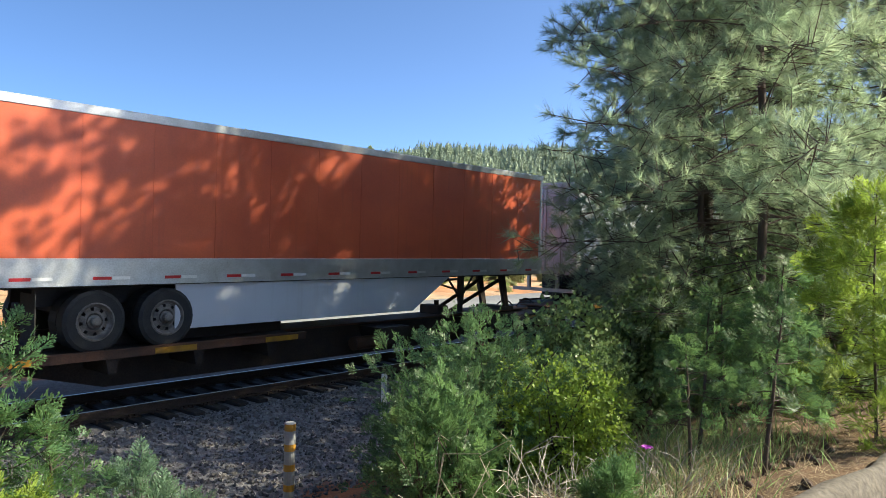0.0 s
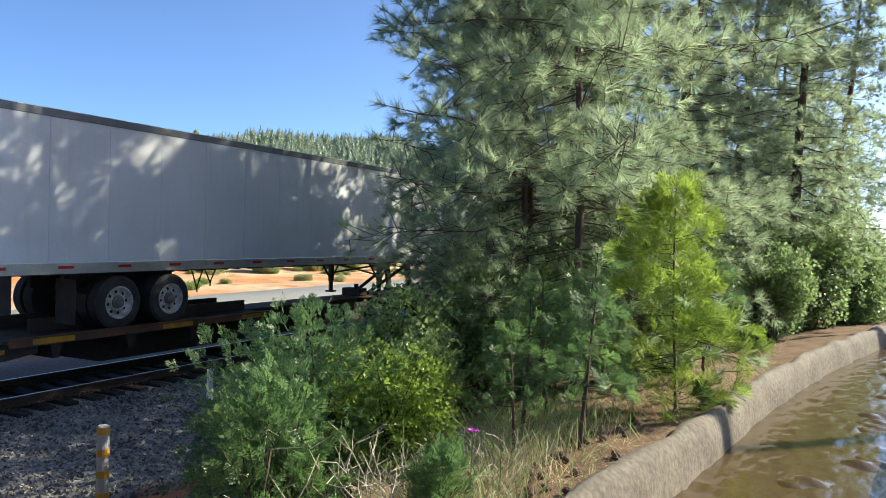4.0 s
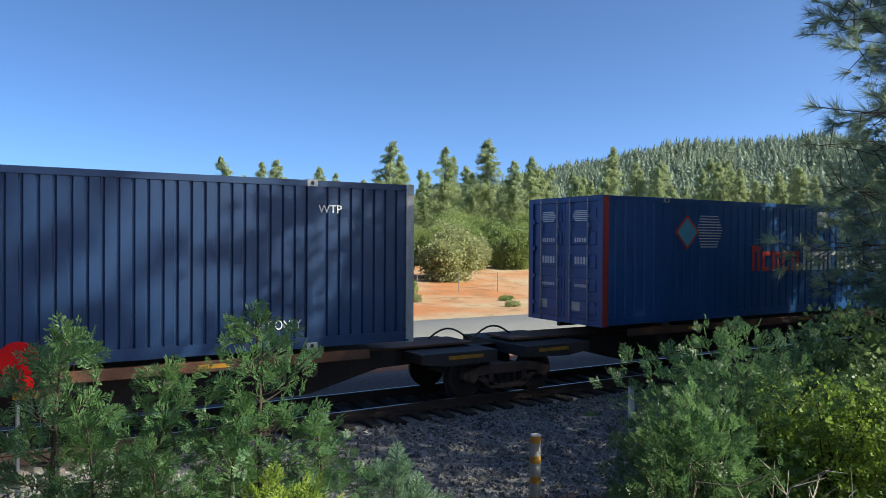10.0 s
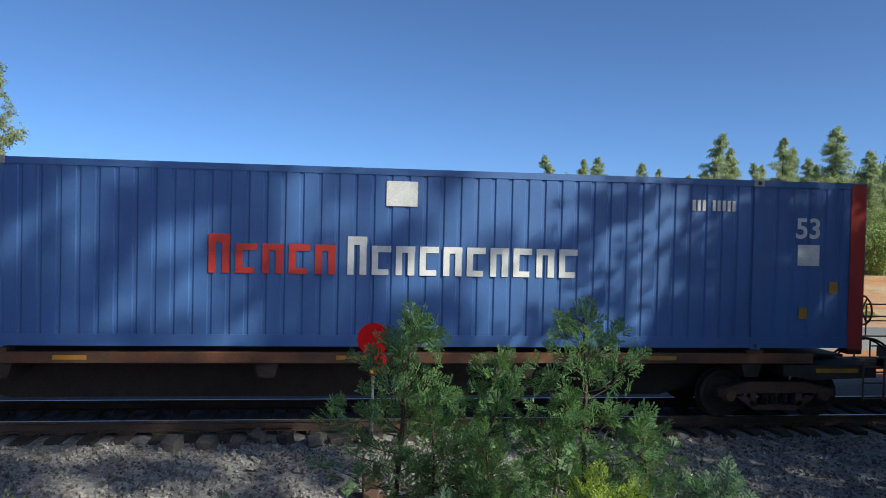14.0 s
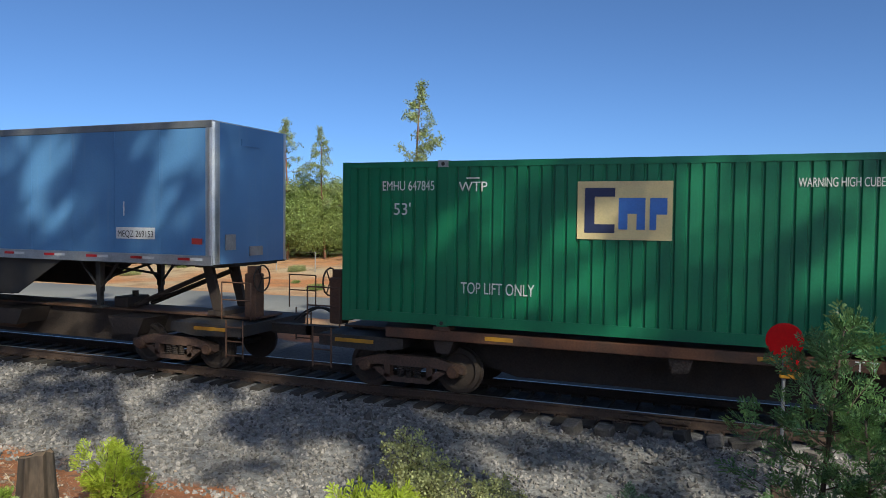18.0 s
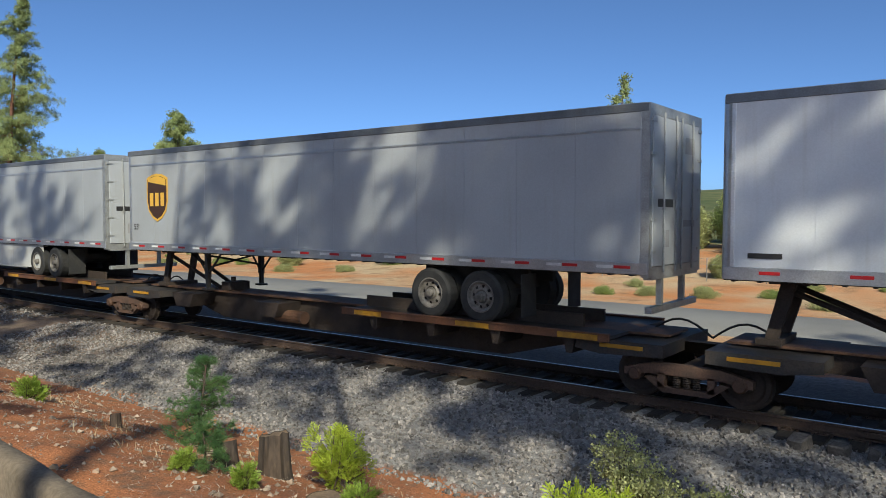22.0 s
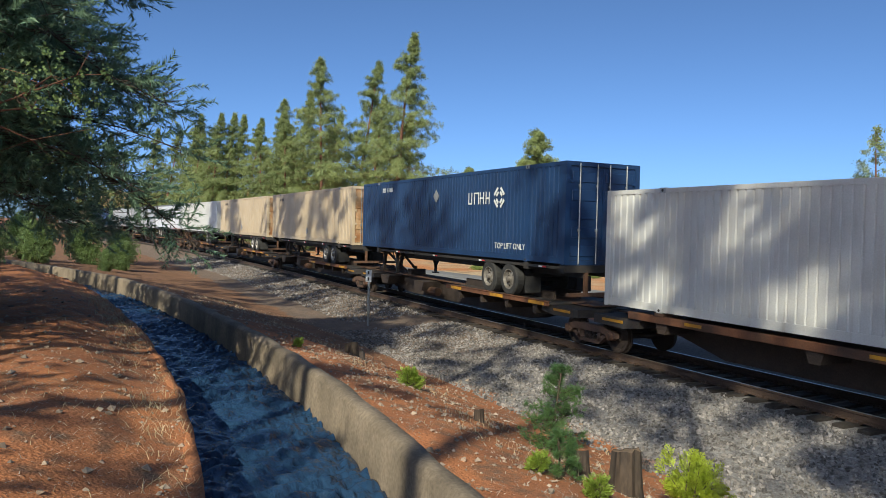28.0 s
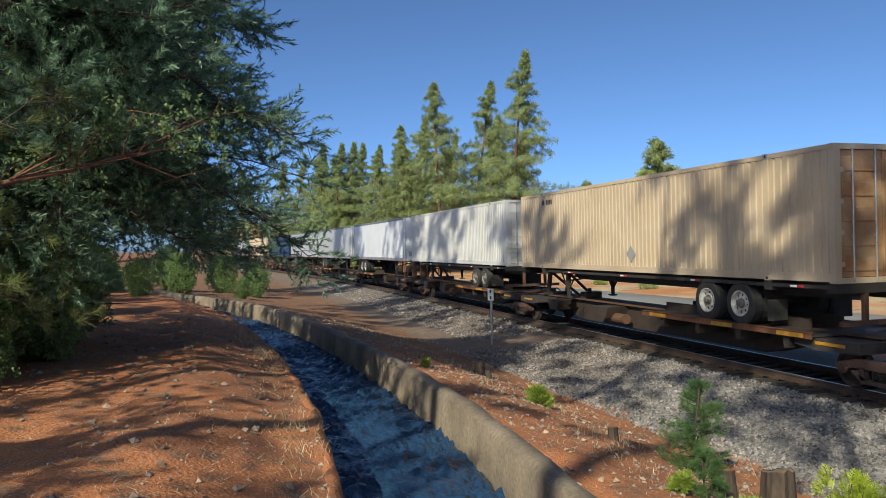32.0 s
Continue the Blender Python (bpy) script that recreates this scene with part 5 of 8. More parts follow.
def block_logo(t, x, z):
    """A cream panel with three dark blocky shapes."""
    p = plate(t, 1, x, z, 1.48, 0.93, "logo_cream", "logo_panel")
    y = -HALF_W - 0.012
    bm = bmesh.new()
    box(bm, x - 0.62, x - 0.46, y - 0.004, y, z - 0.36, z + 0.36)
    box(bm, x - 0.46, x - 0.14, y - 0.004, y, z + 0.22, z + 0.36)
    box(bm, x - 0.46, x - 0.14, y - 0.004, y, z - 0.36, z - 0.22)
    part("logo_mark", bm, "logo_navy", p)
    bm = bmesh.new()
    box(bm, x - 0.08, x + 0.06, y - 0.004, y, z - 0.30, z + 0.20)
    box(bm, x + 0.06, x + 0.2, y - 0.004, y, z - 0.05, z + 0.20)
    box(bm, x + 0.2, x + 0.33, y - 0.004, y, z - 0.30, z + 0.20)
    part("logo_mark", bm, "logo_blue", p)
    bm = bmesh.new()
    box(bm, x + 0.40, x + 0.50, y - 0.004, y, z - 0.30, z + 0.20)
    box(bm, x + 0.50, x + 0.66, y - 0.004, y, z - 0.06, z + 0.20)
    part("logo_mark", bm, "logo_blue", p)


def blocks(t, x0, x1, z0, z1, n, mat, first=1.25):
    """A brand word as a row of plain upright blocks, the first taller."""
    y = -HALF_W - 0.003
    w = (x1 - x0) / n
    bm = bmesh.new()
    for k in range(n):
        top = z0 + (z1 - z0) * (first if k == 0 else 1.0)
        a = x0 + k * w
        box(bm, a, a + w * 0.26, y - 0.004, y, z0, top)
        box(bm, a + w * 0.26, a + w * 0.8, y - 0.004, y, top - (top - z0) * 0.22, top)
        if k % 2 == 0:
            box(bm, a + w * 0.5, a + w * 0.78, y - 0.004, y, z0, top - (top - z0) * 0.22)
        else:
            box(bm, a + w * 0.26, a + w * 0.7, y - 0.004, y, z0, z0 + (top - z0) * 0.2)
    part("brand_mark", bm, mat, t)


def lattice_logo(t, nose, x, z, r):
    """Four white bars set as an open diamond, beside a row of blocks."""
    y, s = side(t, nose)
    bm = bmesh.new()
    for k in range(4):
        a = math.pi / 4 + k * math.pi / 2
        for off, half in ((0.62, 0.36), (0.36, 0.2)):
            c = Vector((x * nose + math.cos(a) * r * off, 0, z + math.sin(a) * r * off))
            d = Vector((-math.sin(a), 0, math.cos(a)))
            e = Vector((math.cos(a), 0, math.sin(a)))
            q = [c + d * r * half + e * r * 0.1, c - d * r * half + e * r * 0.1, c - d * r * half - e * r * 0.1, c + d * r * half - e * r * 0.1]
            prism(bm, [(p.x, p.z) for p in q], *sorted((y, y + s * 0.004)))
    part("brand_mark", bm, "lettering_white", t)
    bm = bmesh.new()
    for k, w in enumerate((0.26, 0.34, 0.28, 0.26)):
        xa = x - r - 1.62 + k * 0.4
        for q in (0.0, w - 0.05):
            box(bm, *sorted((nose * (xa + q), nose * (xa + q + 0.05))), *sorted((y, y + s * 0.004)), z - 0.2, z + 0.2)
        zz = (z - 0.2, z + 0.15, z - 0.02, z - 0.03)[k]
        box(bm, *sorted((nose * (xa + 0.05), nose * (xa + w - 0.05))), *sorted((y, y + s * 0.004)), zz, zz + 0.05)
    part("brand_mark", bm, "lettering_white", t)


def door_marks(t, e, z0=1.27):
    """Worn marks on the door leaves: a six-sided badge, rows of small writing and a data plate on each."""
    x = e * (LEN / 2 - 0.0195)
    xx = sorted((x, x + e * 0.004))
    doors = [c for c in t.children if c.name.startswith("door")]
    for leaf, c in zip(doors, (-0.58, 0.58)):
        bm = bmesh.new()
        for k in range(6):
            z = z0 + 2.335 + k * 0.044
            w = 0.29 - 0.035 * abs(k - 2.5)
            box(bm, *xx, c - w, c + w, z, z + 0.026)
        part("brand_mark", bm, "lettering_white", leaf)
        for row, (z, n, h) in enumerate(((1.86, 6, 0.1), (1.36, 5, 0.17), (0.84, 7, 0.07))):
            bm = bmesh.new()
            for k in range(n):
                y = c - 0.24 + k * 0.48 / n
                box(bm, *xx, y, y + 0.3 / n, z0 + z, z0 + z + h)
            part("lettering", bm, "lettering_white", leaf)
        bm = box(bmesh.new(), *xx, c + 0.02, c + 0.3, z0 + 0.3, z0 + 0.5)
        part("data_plate", bm, "galvanised", leaf)


KEYED = []
CARS = []


def put_load(obs, left):
    for ob in obs:
        KEYED.append((ob[0], left + LEN / 2, ob[1]))


def on_chassis(label, skin, nose=-1, rim="rim_dirty", **kw):
    box_ob = container(label, skin, z0=2.17, doors=1 if nose < 0 else -1, **kw)
    return [(box_ob, 1), (chassis(rim), nose)], box_ob


def orange_van(nose):
    return van_trailer("orange road trailer with silver rails and a white side skirt", "orange_van", skirt="yes", skirt_mat="white_van", rib=1.22, deep=True, smooth_rail="aluminium")


# head of the train
SEQ = []   # left end at 16 s, kind, nose, coupled on its left end


def add(left, kind, nose, coupled, obs, written=""):
    SEQ.append((left, kind, nose, coupled, written))
    put_load(obs, left)


v = van_trailer("white road trailer with dusty sides", "white_van")
add(178.6, "trailer", 1, False, [(v, 1)])
v = orange_van(1)
add(160.4, "trailer", 1, False, [(v, 1)])
v = van_trailer("white road trailer with silver rails and red reflectors", "white_van")
add(143.2, "trailer", 1, False, [(v, 1)], "53")
v = copy_thing(v, Matrix())
add(125.5, "trailer", 1, False, [(v, 1)])
v = copy_thing(v, Matrix())
add(107.7, "trailer", 1, False, [(v, 1)])
v = orange_van(-1)
say(v, -1, "53", -7.3, 3.3, 0.30, "lettering_black")
plate(v, -1, -7.05, 2.75, 0.3, 0.14, "lettering_white")
plate(v, -1, -2.6, 2.7, 0.26, 0.2, "lettering_white")
add(89.81, "trailer", -1, True, [(v, -1)])

v = container("blue corrugated container with red end posts and white brand marks", "blue_box", post_mat="blue_box", pitch=0.28, depth=0.02)
for e in (-1, 1):
    plate(v, 1, e * 7.99, 2.71, 0.17, 2.86, "red_paint", "red_post", 0.002)
door_marks(v, -1)
diamond(v, 1, -5.4, 3.38, 0.42, "lettering_red", "brand_mark")
d = diamond(v, 1, -5.4, 3.38, 0.34, "logo_teal", "brand_mark")
d.location.y -= 0.006
bm = bmesh.new()
for k in range(12):
    zz = 3.02 + k * 0.067
    box(bm, -5.05 + 0.02 * abs(k - 6), -4.15 - 0.03 * abs(k - 6), -HALF_W - 0.010, -HALF_W - 0.006, zz, zz + 0.024)
part("brand_mark", bm, "lettering_white", v)
blocks(v, -3.0, -0.95, 2.42, 2.92, 5, "lettering_red", 1.3)
blocks(v, -0.85, 3.05, 2.42, 2.92, 10, "lettering_white", 1.3)
plate(v, 1, 0.0, 3.78, 0.5, 0.42, "lettering_white")
bars(v, 5.3, -HALF_W - 0.003, 3.62, 0.95, 0.2, 10, "lettering_white")
say(v, 1, "53", 7.1, 3.4, 0.42, "lettering_white")
bars(v, 7.1, -HALF_W - 0.003, 2.85, 0.4, 0.34, 2, "lettering_white")
plate(v, 1, 7.3, 2.2, 0.22, 0.24, "logo_teal")
plate(v, 1, 7.0, 1.8, 0.2, 0.2, "yellow_mark")
add(70.81, "container", 1, False, [(v, 1)], "TTRX 360003")

v = container("dark navy corrugated container with white brand shapes and pale end posts", "navy_box", post_mat="galvanised", doors=1)
lattice_logo(v, 1, -3.1, 3.17, 0.38)
diamond(v, 1, -0.12, 3.26, 0.26, "lettering_white")
say(v, 1, "UMXU 259007", -4.77, 3.66, 0.2, "lettering_white", width=1.16)
say(v, 1, "TOP LIFT ONLY", 5.3, 1.72, 0.22, "lettering_white", width=1.2)
say(v, 1, "TOP LIFT ONLY", -5.25, 1.70, 0.21, "lettering_white", width=1.15)
for x in (6.42, -6.42):
    say(v, 1, "WTP", x, 3.68, 0.2, "lettering_white")
add(49.97, "container", 1, False, [(v, 1)], "")


def green(label, num, flipped):
    v = container(label, "green_box", doors=1 if flipped else -1)
    if not flipped:
        block_logo(v, 0.1, 2.8)
        say(v, 1, "WARNING HIGH CUBE", 0.1, 3.86, 0.21, "lettering_white", width=1.65)
        say(v, 1, num, -5.18, 3.68, 0.26, "lettering_white", width=1.3)
        diamond(v, 1, -4.34, 3.06, 0.26, "lettering_white")
        for x in (-7.02, 7.03):
            say(v, 1, "53'", x, 2.81, 0.31, "lettering_white")
        for x in (-5.6, 5.56):
            say(v, 1, "DA", x, 1.95, 0.24, "lettering_white")
            plate(v, 1, x, 2.1, 0.2, 0.02, "lettering_white")
        plate(v, 1, -4.59, 1.93, 0.22, 0.12, "lettering_white")
    else:
        block_logo(v, -3.0, 3.32)
        say(v, 1, num, -6.76, 3.74, 0.24, "lettering_white", width=1.0)
        say(v, 1, "53'", -6.87, 3.33, 0.3, "lettering_white")
        say(v, 1, "WARNING HIGH CUBE", 0.04, 3.75, 0.19, "lettering_white", width=1.1)
        say(v, 1, "53'", 6.8, 3.27, 0.3, "lettering_white")
        diamond(v, 1, 3.15, 3.49, 0.26, "lettering_white")
        for x in (-5.09, 5.24):
            say(v, 1, "TOP LIFT ONLY", x, 1.98, 0.28, "lettering_white", width=1.3)
    for x in (-5.54 if flipped else -6.51, 5.6 if flipped else 6.48):
        say(v, 1, "WTP", x, 3.72, 0.24, "lettering_white")
        plate(v, 1, x, 3.86, 0.24, 0.02, "lettering_white")
    return v


v = green("green corrugated container with a cream logo panel and white lettering", "EMHU 264267", False)
add(31.26, "container", 1, True, [(v, 1)], "57")

v = container("faded blue corrugated container with red end posts and white brand word", "faded_blue_box", pitch=0.28, depth=0.02)
for e in (-1, 1):
    plate(v, 1, e * 7.93, 2.71, 0.27, 2.86, "red_paint", "red_post", 0.002)
blocks(v, -3.0, -0.95, 2.45, 2.92, 5, "lettering_red", 1.3)
blocks(v, -0.85, 3.0, 2.45, 2.92, 10, "lettering_white", 1.3)
plate(v, 1, 0.0, 3.76, 0.5, 0.4, "lettering_white")
say(v, 1, "53", 7.01, 3.37, 0.48, "lettering_white", 0.01)
plate(v, 1, 7.02, 2.9, 0.4, 0.36, "lettering_white")
bars(v, 5.3, -HALF_W - 0.003, 3.62, 0.8, 0.18, 9, "lettering_white")
for x, z in ((7.5, 2.35), (6.95, 1.9)):
    plate(v, 1, x, z, 0.15, 0.2, "yellow_mark")
add(12.55, "container", 1, False, [(v, 1)], "")

obs, v = on_chassis("cream corrugated container with rust streaks on a road chassis", "beige_box")
say(v, 1, "UPSU 605532", -5.01, 4.53, 0.19, "lettering_black", width=1.2)
say(v, 1, "WTP", -6.45, 4.5, 0.24, "lettering_black")
say(v, 1, "53", -7.63, 2.64, 0.26, "lettering_black")
diamond(v, 1, -0.06, 2.78, 0.27, "beige_box")
plate(v, 1, -6.4, 2.6, 0.24, 0.1, "yellow_mark")
add(-7.98, "trailer", -1, False, obs)

v = green("green corrugated container with white lettering, panelled doors at one end", "EMHU 647845", True)
add(-26.91, "container", 1, True, [(v, 1)], "TTRX 360025")

v = van_trailer("medium blue road trailer with silver rails and dark side skirt", "blue_van", skirt="yes", skirt_mat="dark_underside")
plate(v, 1, 6.06, 2.79, 1.04, 0.24, "lettering_white")
say(v, 1, "MEQZ 269153", 6.06, 2.78, 0.19, "lettering_black", width=0.95).location.y -= 0.006
plate(v, 1, 7.66, 2.65, 0.26, 0.12, "lettering_red")
plate(v, 1, 5.75, 3.3, 0.03, 0.3, "lettering_white")
add(-45.98, "trailer", 1, False, [(v, 1)])

v = van_trailer("white road trailer with red reflectors along its lower rail", "white_van", bog_x=4.05)
plate(v, -1, -7.4, 2.55, 0.5, 0.08, "lettering_black")
diamond(v, -1, 2.3, 2.75, 0.22, "marker_grey")
add(-63.7, "trailer", -1, False, [(v, -1)])

for left, label in ((-81.04, "grey road trailer with a gold and brown shield badge"), (-98.49, "grey road trailer with a shield badge and pale side skirt")):
    v = van_trailer(label, "grey_van", skirt="yes" if left < -90 else "", skirt_mat="white_box", strip_n=16, bog_x=4.05)
    shield(v, -1, -6.5, 3.72)
    say(v, -1, "53'", -7.6, 2.85, 0.24, "lettering_black")
    bm = bmesh.new()
    for s in (-1, 1):
        box(bm, -LEN / 2 + 0.1, LEN / 2 - 0.2, *sorted((s * HALF_W, s * (HALF_W + 0.004))), 4.62, 4.66)
    part("upper_bead", bm, "aluminium", v)
    add(left, "trailer", -1, False, [(v, -1)])

obs, v = on_chassis("cream corrugated container with orange rusty doors on a road chassis", "beige_box", rim="rim_white", end_mat="rust_door")
bars(v, -5.6, -HALF_W - 0.003, 4.6, 0.9, 0.18, 7, "lettering_black")
diamond(v, 1, -0.9, 2.75, 0.22, "marker_grey")
say(v, 1, "WTP", 5.6, 4.6, 0.24, "lettering_black")
add(-116.09, "trailer", -1, True, obs)

v = container("white corrugated container with high clean sides", "white_box", doors=1)
bars(v, 5.0, -HALF_W - 0.003, 3.7, 1.1, 0.18, 8, "lettering_black")
add(-135.4, "container", 1, False, [(v, 1)], "")

obs, v = on_chassis("dark navy corrugated container with white brand shapes on a chassis", "navy_box")
lattice_logo(v, 1, 4.47, 4.14, 0.45)
diamond(v, 1, -0.17, 4.3, 0.25, "marker_grey")
say(v, 1, "TOP LIFT ONLY", 5.16, 2.61, 0.26, "lettering_white")
bars(v, -5.0, -HALF_W - 0.003, 4.6, 1.2, 0.18, 9, "lettering_white")
add(-153.35, "trailer", -1, False, obs)

obs, v = on_chassis("cream corrugated container with rusty doors on a road chassis", "beige_box", rim="rim_white", end_mat="rust_door")
diamond(v, 1, 0.29, 2.76, 0.26, "marker_grey")
bars(v, -5.6, -HALF_W - 0.003, 4.6, 0.9, 0.18, 7, "lettering_black")
add(-171.15, "trailer", -1, False, obs)
first = obs
for left, coupled in ((-188.9, False),):
    o = copy_thing(first[0][0], Matrix())
    c = copy_thing(first[1][0], Matrix())
    add(left, "trailer", -1, coupled, [(o, 1), (c, -1)])
obs, v = on_chassis("white corrugated container on a road chassis", "white_box")
add(-206.7, "trailer", -1, True, obs)
v = van_trailer("white road trailer with plain dusty sides", "white_van")
add(-225.0, "trailer", 1, False, [(v, 1)])
v = van_trailer("grey road trailer with plain weathered sides", "grey_van")
add(-242.7, "trailer", 1, False, [(v, 1)])
v = copy_thing(v, Matrix())
add(-260.4, "trailer", 1, False, [(v, 1)])
obs, v = on_chassis("dark navy corrugated container on a road chassis", "navy_box")
add(-278.2, "trailer", -1, True, obs)
obs, v = on_chassis("cream corrugated container on a road chassis", "beige_box")
add(-296.5, "trailer", -1, False, obs)
v = van_trailer("grey road trailer with plain weathered sides", "grey_van")
add(-314.3, "trailer", 1, False, [(v, 1)])

# the cars that carry them
for k, (left, kind, nose, coupled, written) in enumerate(SEQ):
    mid = left + LEN / 2
    gap_a = (SEQ[k + 1][0] + LEN + left) / 2 - mid if k + 1 < len(SEQ) else -9.0
    gap_b = (SEQ[k - 1][0] + left + LEN) / 2 - mid if k else 9.0
    coupled_b = k > 0 and SEQ[k - 1][3]
    a = gap_a + (0.55 if coupled else 0.0)
    b = gap_b - (0.55 if coupled_b else 0.0)
    car = spine_car("rusty brown spine rail car with dark frame and yellow reflectors", a, b, kind, nose, a + 2.15 if coupled else a,
                    b - 2.15 if coupled_b else (b if k == 0 else None), coupled, coupled_b, written)
    KEYED.append((car, mid, 1))


def motions():
    steps = [0, 2, 4, 6, 8, 10, 12, 14, 16, 18, 20, 22, 24, 26, 28, 30, 32]
    for ob, s, nose in KEYED:
        turn = pose(0, 0, 0, 0, 0, 180 if nose < 0 else 0)
        walk(ob, [(t, track_pose(run(s, t)) @ turn) for t in steps])
    for ob, x, off, speed in RIPPLES:
        walk(ob, [(t, drift(x + speed * t, off)) for t in steps])


# ---- plants: templates ----
def needle_tuft(rng, n=22, length=0.17, width=0.006, spread=0.9):
    """A tuft of long needles round a twig tip, pointing along z."""
    v, f = [], []
    for k in range(n):
        a = rng.uniform(0, math.tau)
        s = spread * math.sqrt(rng.uniform(0.02, 1.0))
        d = np.array([math.cos(a) * s, math.sin(a) * s, rng.uniform(0.35, 1.0)])
        d /= np.linalg.norm(d)
        base = np.array([0, 0, rng.uniform(-0.4, 0.1) * length])
        side_v = np.cross(d, rng.normal(0, 1, 3))
        side_v *= width / np.linalg.norm(side_v)
        tip = base + d * length * rng.uniform(0.75, 1.15)
        i = len(v)
        v += [base - side_v * 0.5, base + side_v * 0.5, tip]
        f.append((i, i + 1, i + 2))
    return np.array(v), np.array(f)


def spray(rng, n=9, length=0.14, width=0.02, spread=0.75):
    """A flat feathery branchlet along z, of small side leaflets."""
    v, f = [], []
    for k in range(n):
        t = (k + 0.5) / n
        s = 1 if k % 2 else -1
        base = np.array([0, 0, t * length * 0.8])
        d = np.array([s * spread, rng.normal(0, 0.15), 1.0])
        if k == n - 1:
            d = np.array([0, 0, 1.0])
        d /= np.linalg.norm(d)
        l = length * (0.62 - 0.34 * t) * rng.uniform(0.8, 1.2)
        w = np.cross(d, np.array([0, 1, 0])) * width * 0.5
        i = len(v)
        v += [base - w * 0.5, base + d * l * 0.55 - w, base + d * l, base + d * l * 0.55 + w]
        f.append((i, i + 1, i + 2))
        f.append((i, i + 2, i + 3))
    return np.array(v), np.array(f)


def leaf_bunch(rng, n=6, size=0.05, reach=0.09):
    v, f = [], []
    for k in range(n):
        o = rng.normal(0, 1, 3)
        o *= reach * rng.uniform(0.2, 1) / np.linalg.norm(o)
        d = rng.normal(0, 1, 3) + np.array([0, 0, 0.4])
        d /= np.linalg.norm(d)
        w = np.cross(d, rng.normal(0, 1, 3))
        w *= 0.42 * size / np.linalg.norm(w)
        i = len(v)
        v += [o, o + d * size * 0.5 + w, o + d * size, o + d * size * 0.5 - w]
        f += [(i, i + 1, i + 2), (i, i + 2, i + 3)]
    return np.array(v), np.array(f)


def foliage_clump(rng, n=12, reach=0.4, size=0.34):
    """A loose clump of narrow leaf blades for trees seen from afar, facing outwards along z."""
    v, f = [], []
    for k in range(n):
        o = rng.normal(0, 0.5, 3) * reach * np.array([1, 1, 0.45])
        d = rng.normal(0, 1, 3) * np.array([1, 1, 0.45])
        d /= np.linalg.norm(d)
        w = np.cross(d, np.array([0, 0, 1.0]) + rng.normal(0, 0.35, 3))
        w *= 0.17 * size / np.linalg.norm(w)
        i = len(v)
        v += [o - w, o + w, o + d * size * rng.uniform(0.7, 1.3)]
        f.append((i, i + 1, i + 2))
    return np.array(v), np.array(f)


def frond(rng, length=0.30, pairs=9, leaflets=6, width=0.0065):
    """A flat feathery cedar frond: side branchlets of narrow scale leaves on one axis."""
    v, f = [], []

    def leaf(p, d, l):
        nrm = np.array([0, 1.0, 0]) + rng.normal(0, 0.25, 3)
        w = np.cross(d, nrm)
        w *= width / np.linalg.norm(w)
        i = len(v)
        v.extend([p - w * 0.4, p + d * l * 0.5 - w, p + d * l, p + d * l * 0.5 + w])
        f.extend([(i, i + 1, i + 2), (i, i + 2, i + 3)])

    for k in range(pairs * 2):
        t = (k + 0.5) / (pairs * 2)
        s = 1 if k % 2 else -1
        base = np.array([0, 0.05 * length * t * t, t * length * 0.85])
        d = np.array([s * rng.uniform(0.7, 1.0), rng.normal(0, 0.15), rng.uniform(0.7, 1.1)])
        d /= np.linalg.norm(d)
        l = length * (0.50 * (1 - t) + 0.12) * rng.uniform(0.8, 1.2)
        for q in range(leaflets):
            u = (q + 0.4) / leaflets
            e = d + np.array([0, 0, 0.5]) * (1 if q % 2 else -0.4) + rng.normal(0, 0.12, 3)
            leaf(base + d * l * u, e / np.linalg.norm(e), l * 0.42)
    leaf(np.array([0, 0.05 * length, length * 0.8]), np.array([0, 0, 1.0]), length * 0.25)
    return np.array(v), np.array(f)


def limb_mesh(segs, mat, seg=5):
    """Tapered limbs from a list of (p0, p1, r0, r1)."""
    p0 = np.array([s[0] for s in segs], float)
    p1 = np.array([s[1] for s in segs], float)
    r0 = np.array([s[2] for s in segs], float)[:, None]
    r1 = np.array([s[3] for s in segs], float)[:, None]
    d = p1 - p0
    d /= np.maximum(np.linalg.norm(d, axis=1, keepdims=True), 1e-6)
    ref = np.where(np.abs(d[:, 2:3]) < 0.9, np.array([[0, 0, 1.0]]), np.array([[1.0, 0, 0]]))
    a = np.cross(ref, d)
    a /= np.linalg.norm(a, axis=1, keepdims=True)
    b = np.cross(d, a)
    v = []
    for p, r in ((p0, r0), (p1, r1)):
        for i in range(seg):
            v.append(p + (a * math.cos(i * math.tau / seg) + b * math.sin(i * math.tau / seg)) * r)
    v = np.stack(v, 1).reshape(-1, 3)
    base = np.arange(len(segs))[:, None] * (2 * seg)
    i = np.arange(seg)
    f = np.stack([base + i, base + (i + 1) % seg, base + seg + (i + 1) % seg, base + seg + i], -1).reshape(-1, 4)
    return raw_mesh(v, f, mat, True)


def bent_trunk(rng, h, r, lean=0.03, n=9):
    pts = [np.zeros(3)]
    d = np.array([rng.normal(0, lean), rng.normal(0, lean), 1.0])
    for k in range(n):
        d = d + np.array([rng.normal(0, lean), rng.normal(0, lean), 0])
        pts.append(pts[-1] + d * h / n)
    pts = np.array(pts)
    rad = r * (1 - np.linspace(0, 1, n + 1)) ** 0.8 + 0.008
    segs = [(pts[k], pts[k + 1], rad[k], rad[k + 1]) for k in range(n)]
    segs.insert(0, (pts[0] - np.array([0, 0, 0.3]), pts[0], r * 1.35, r))
    return pts, segs


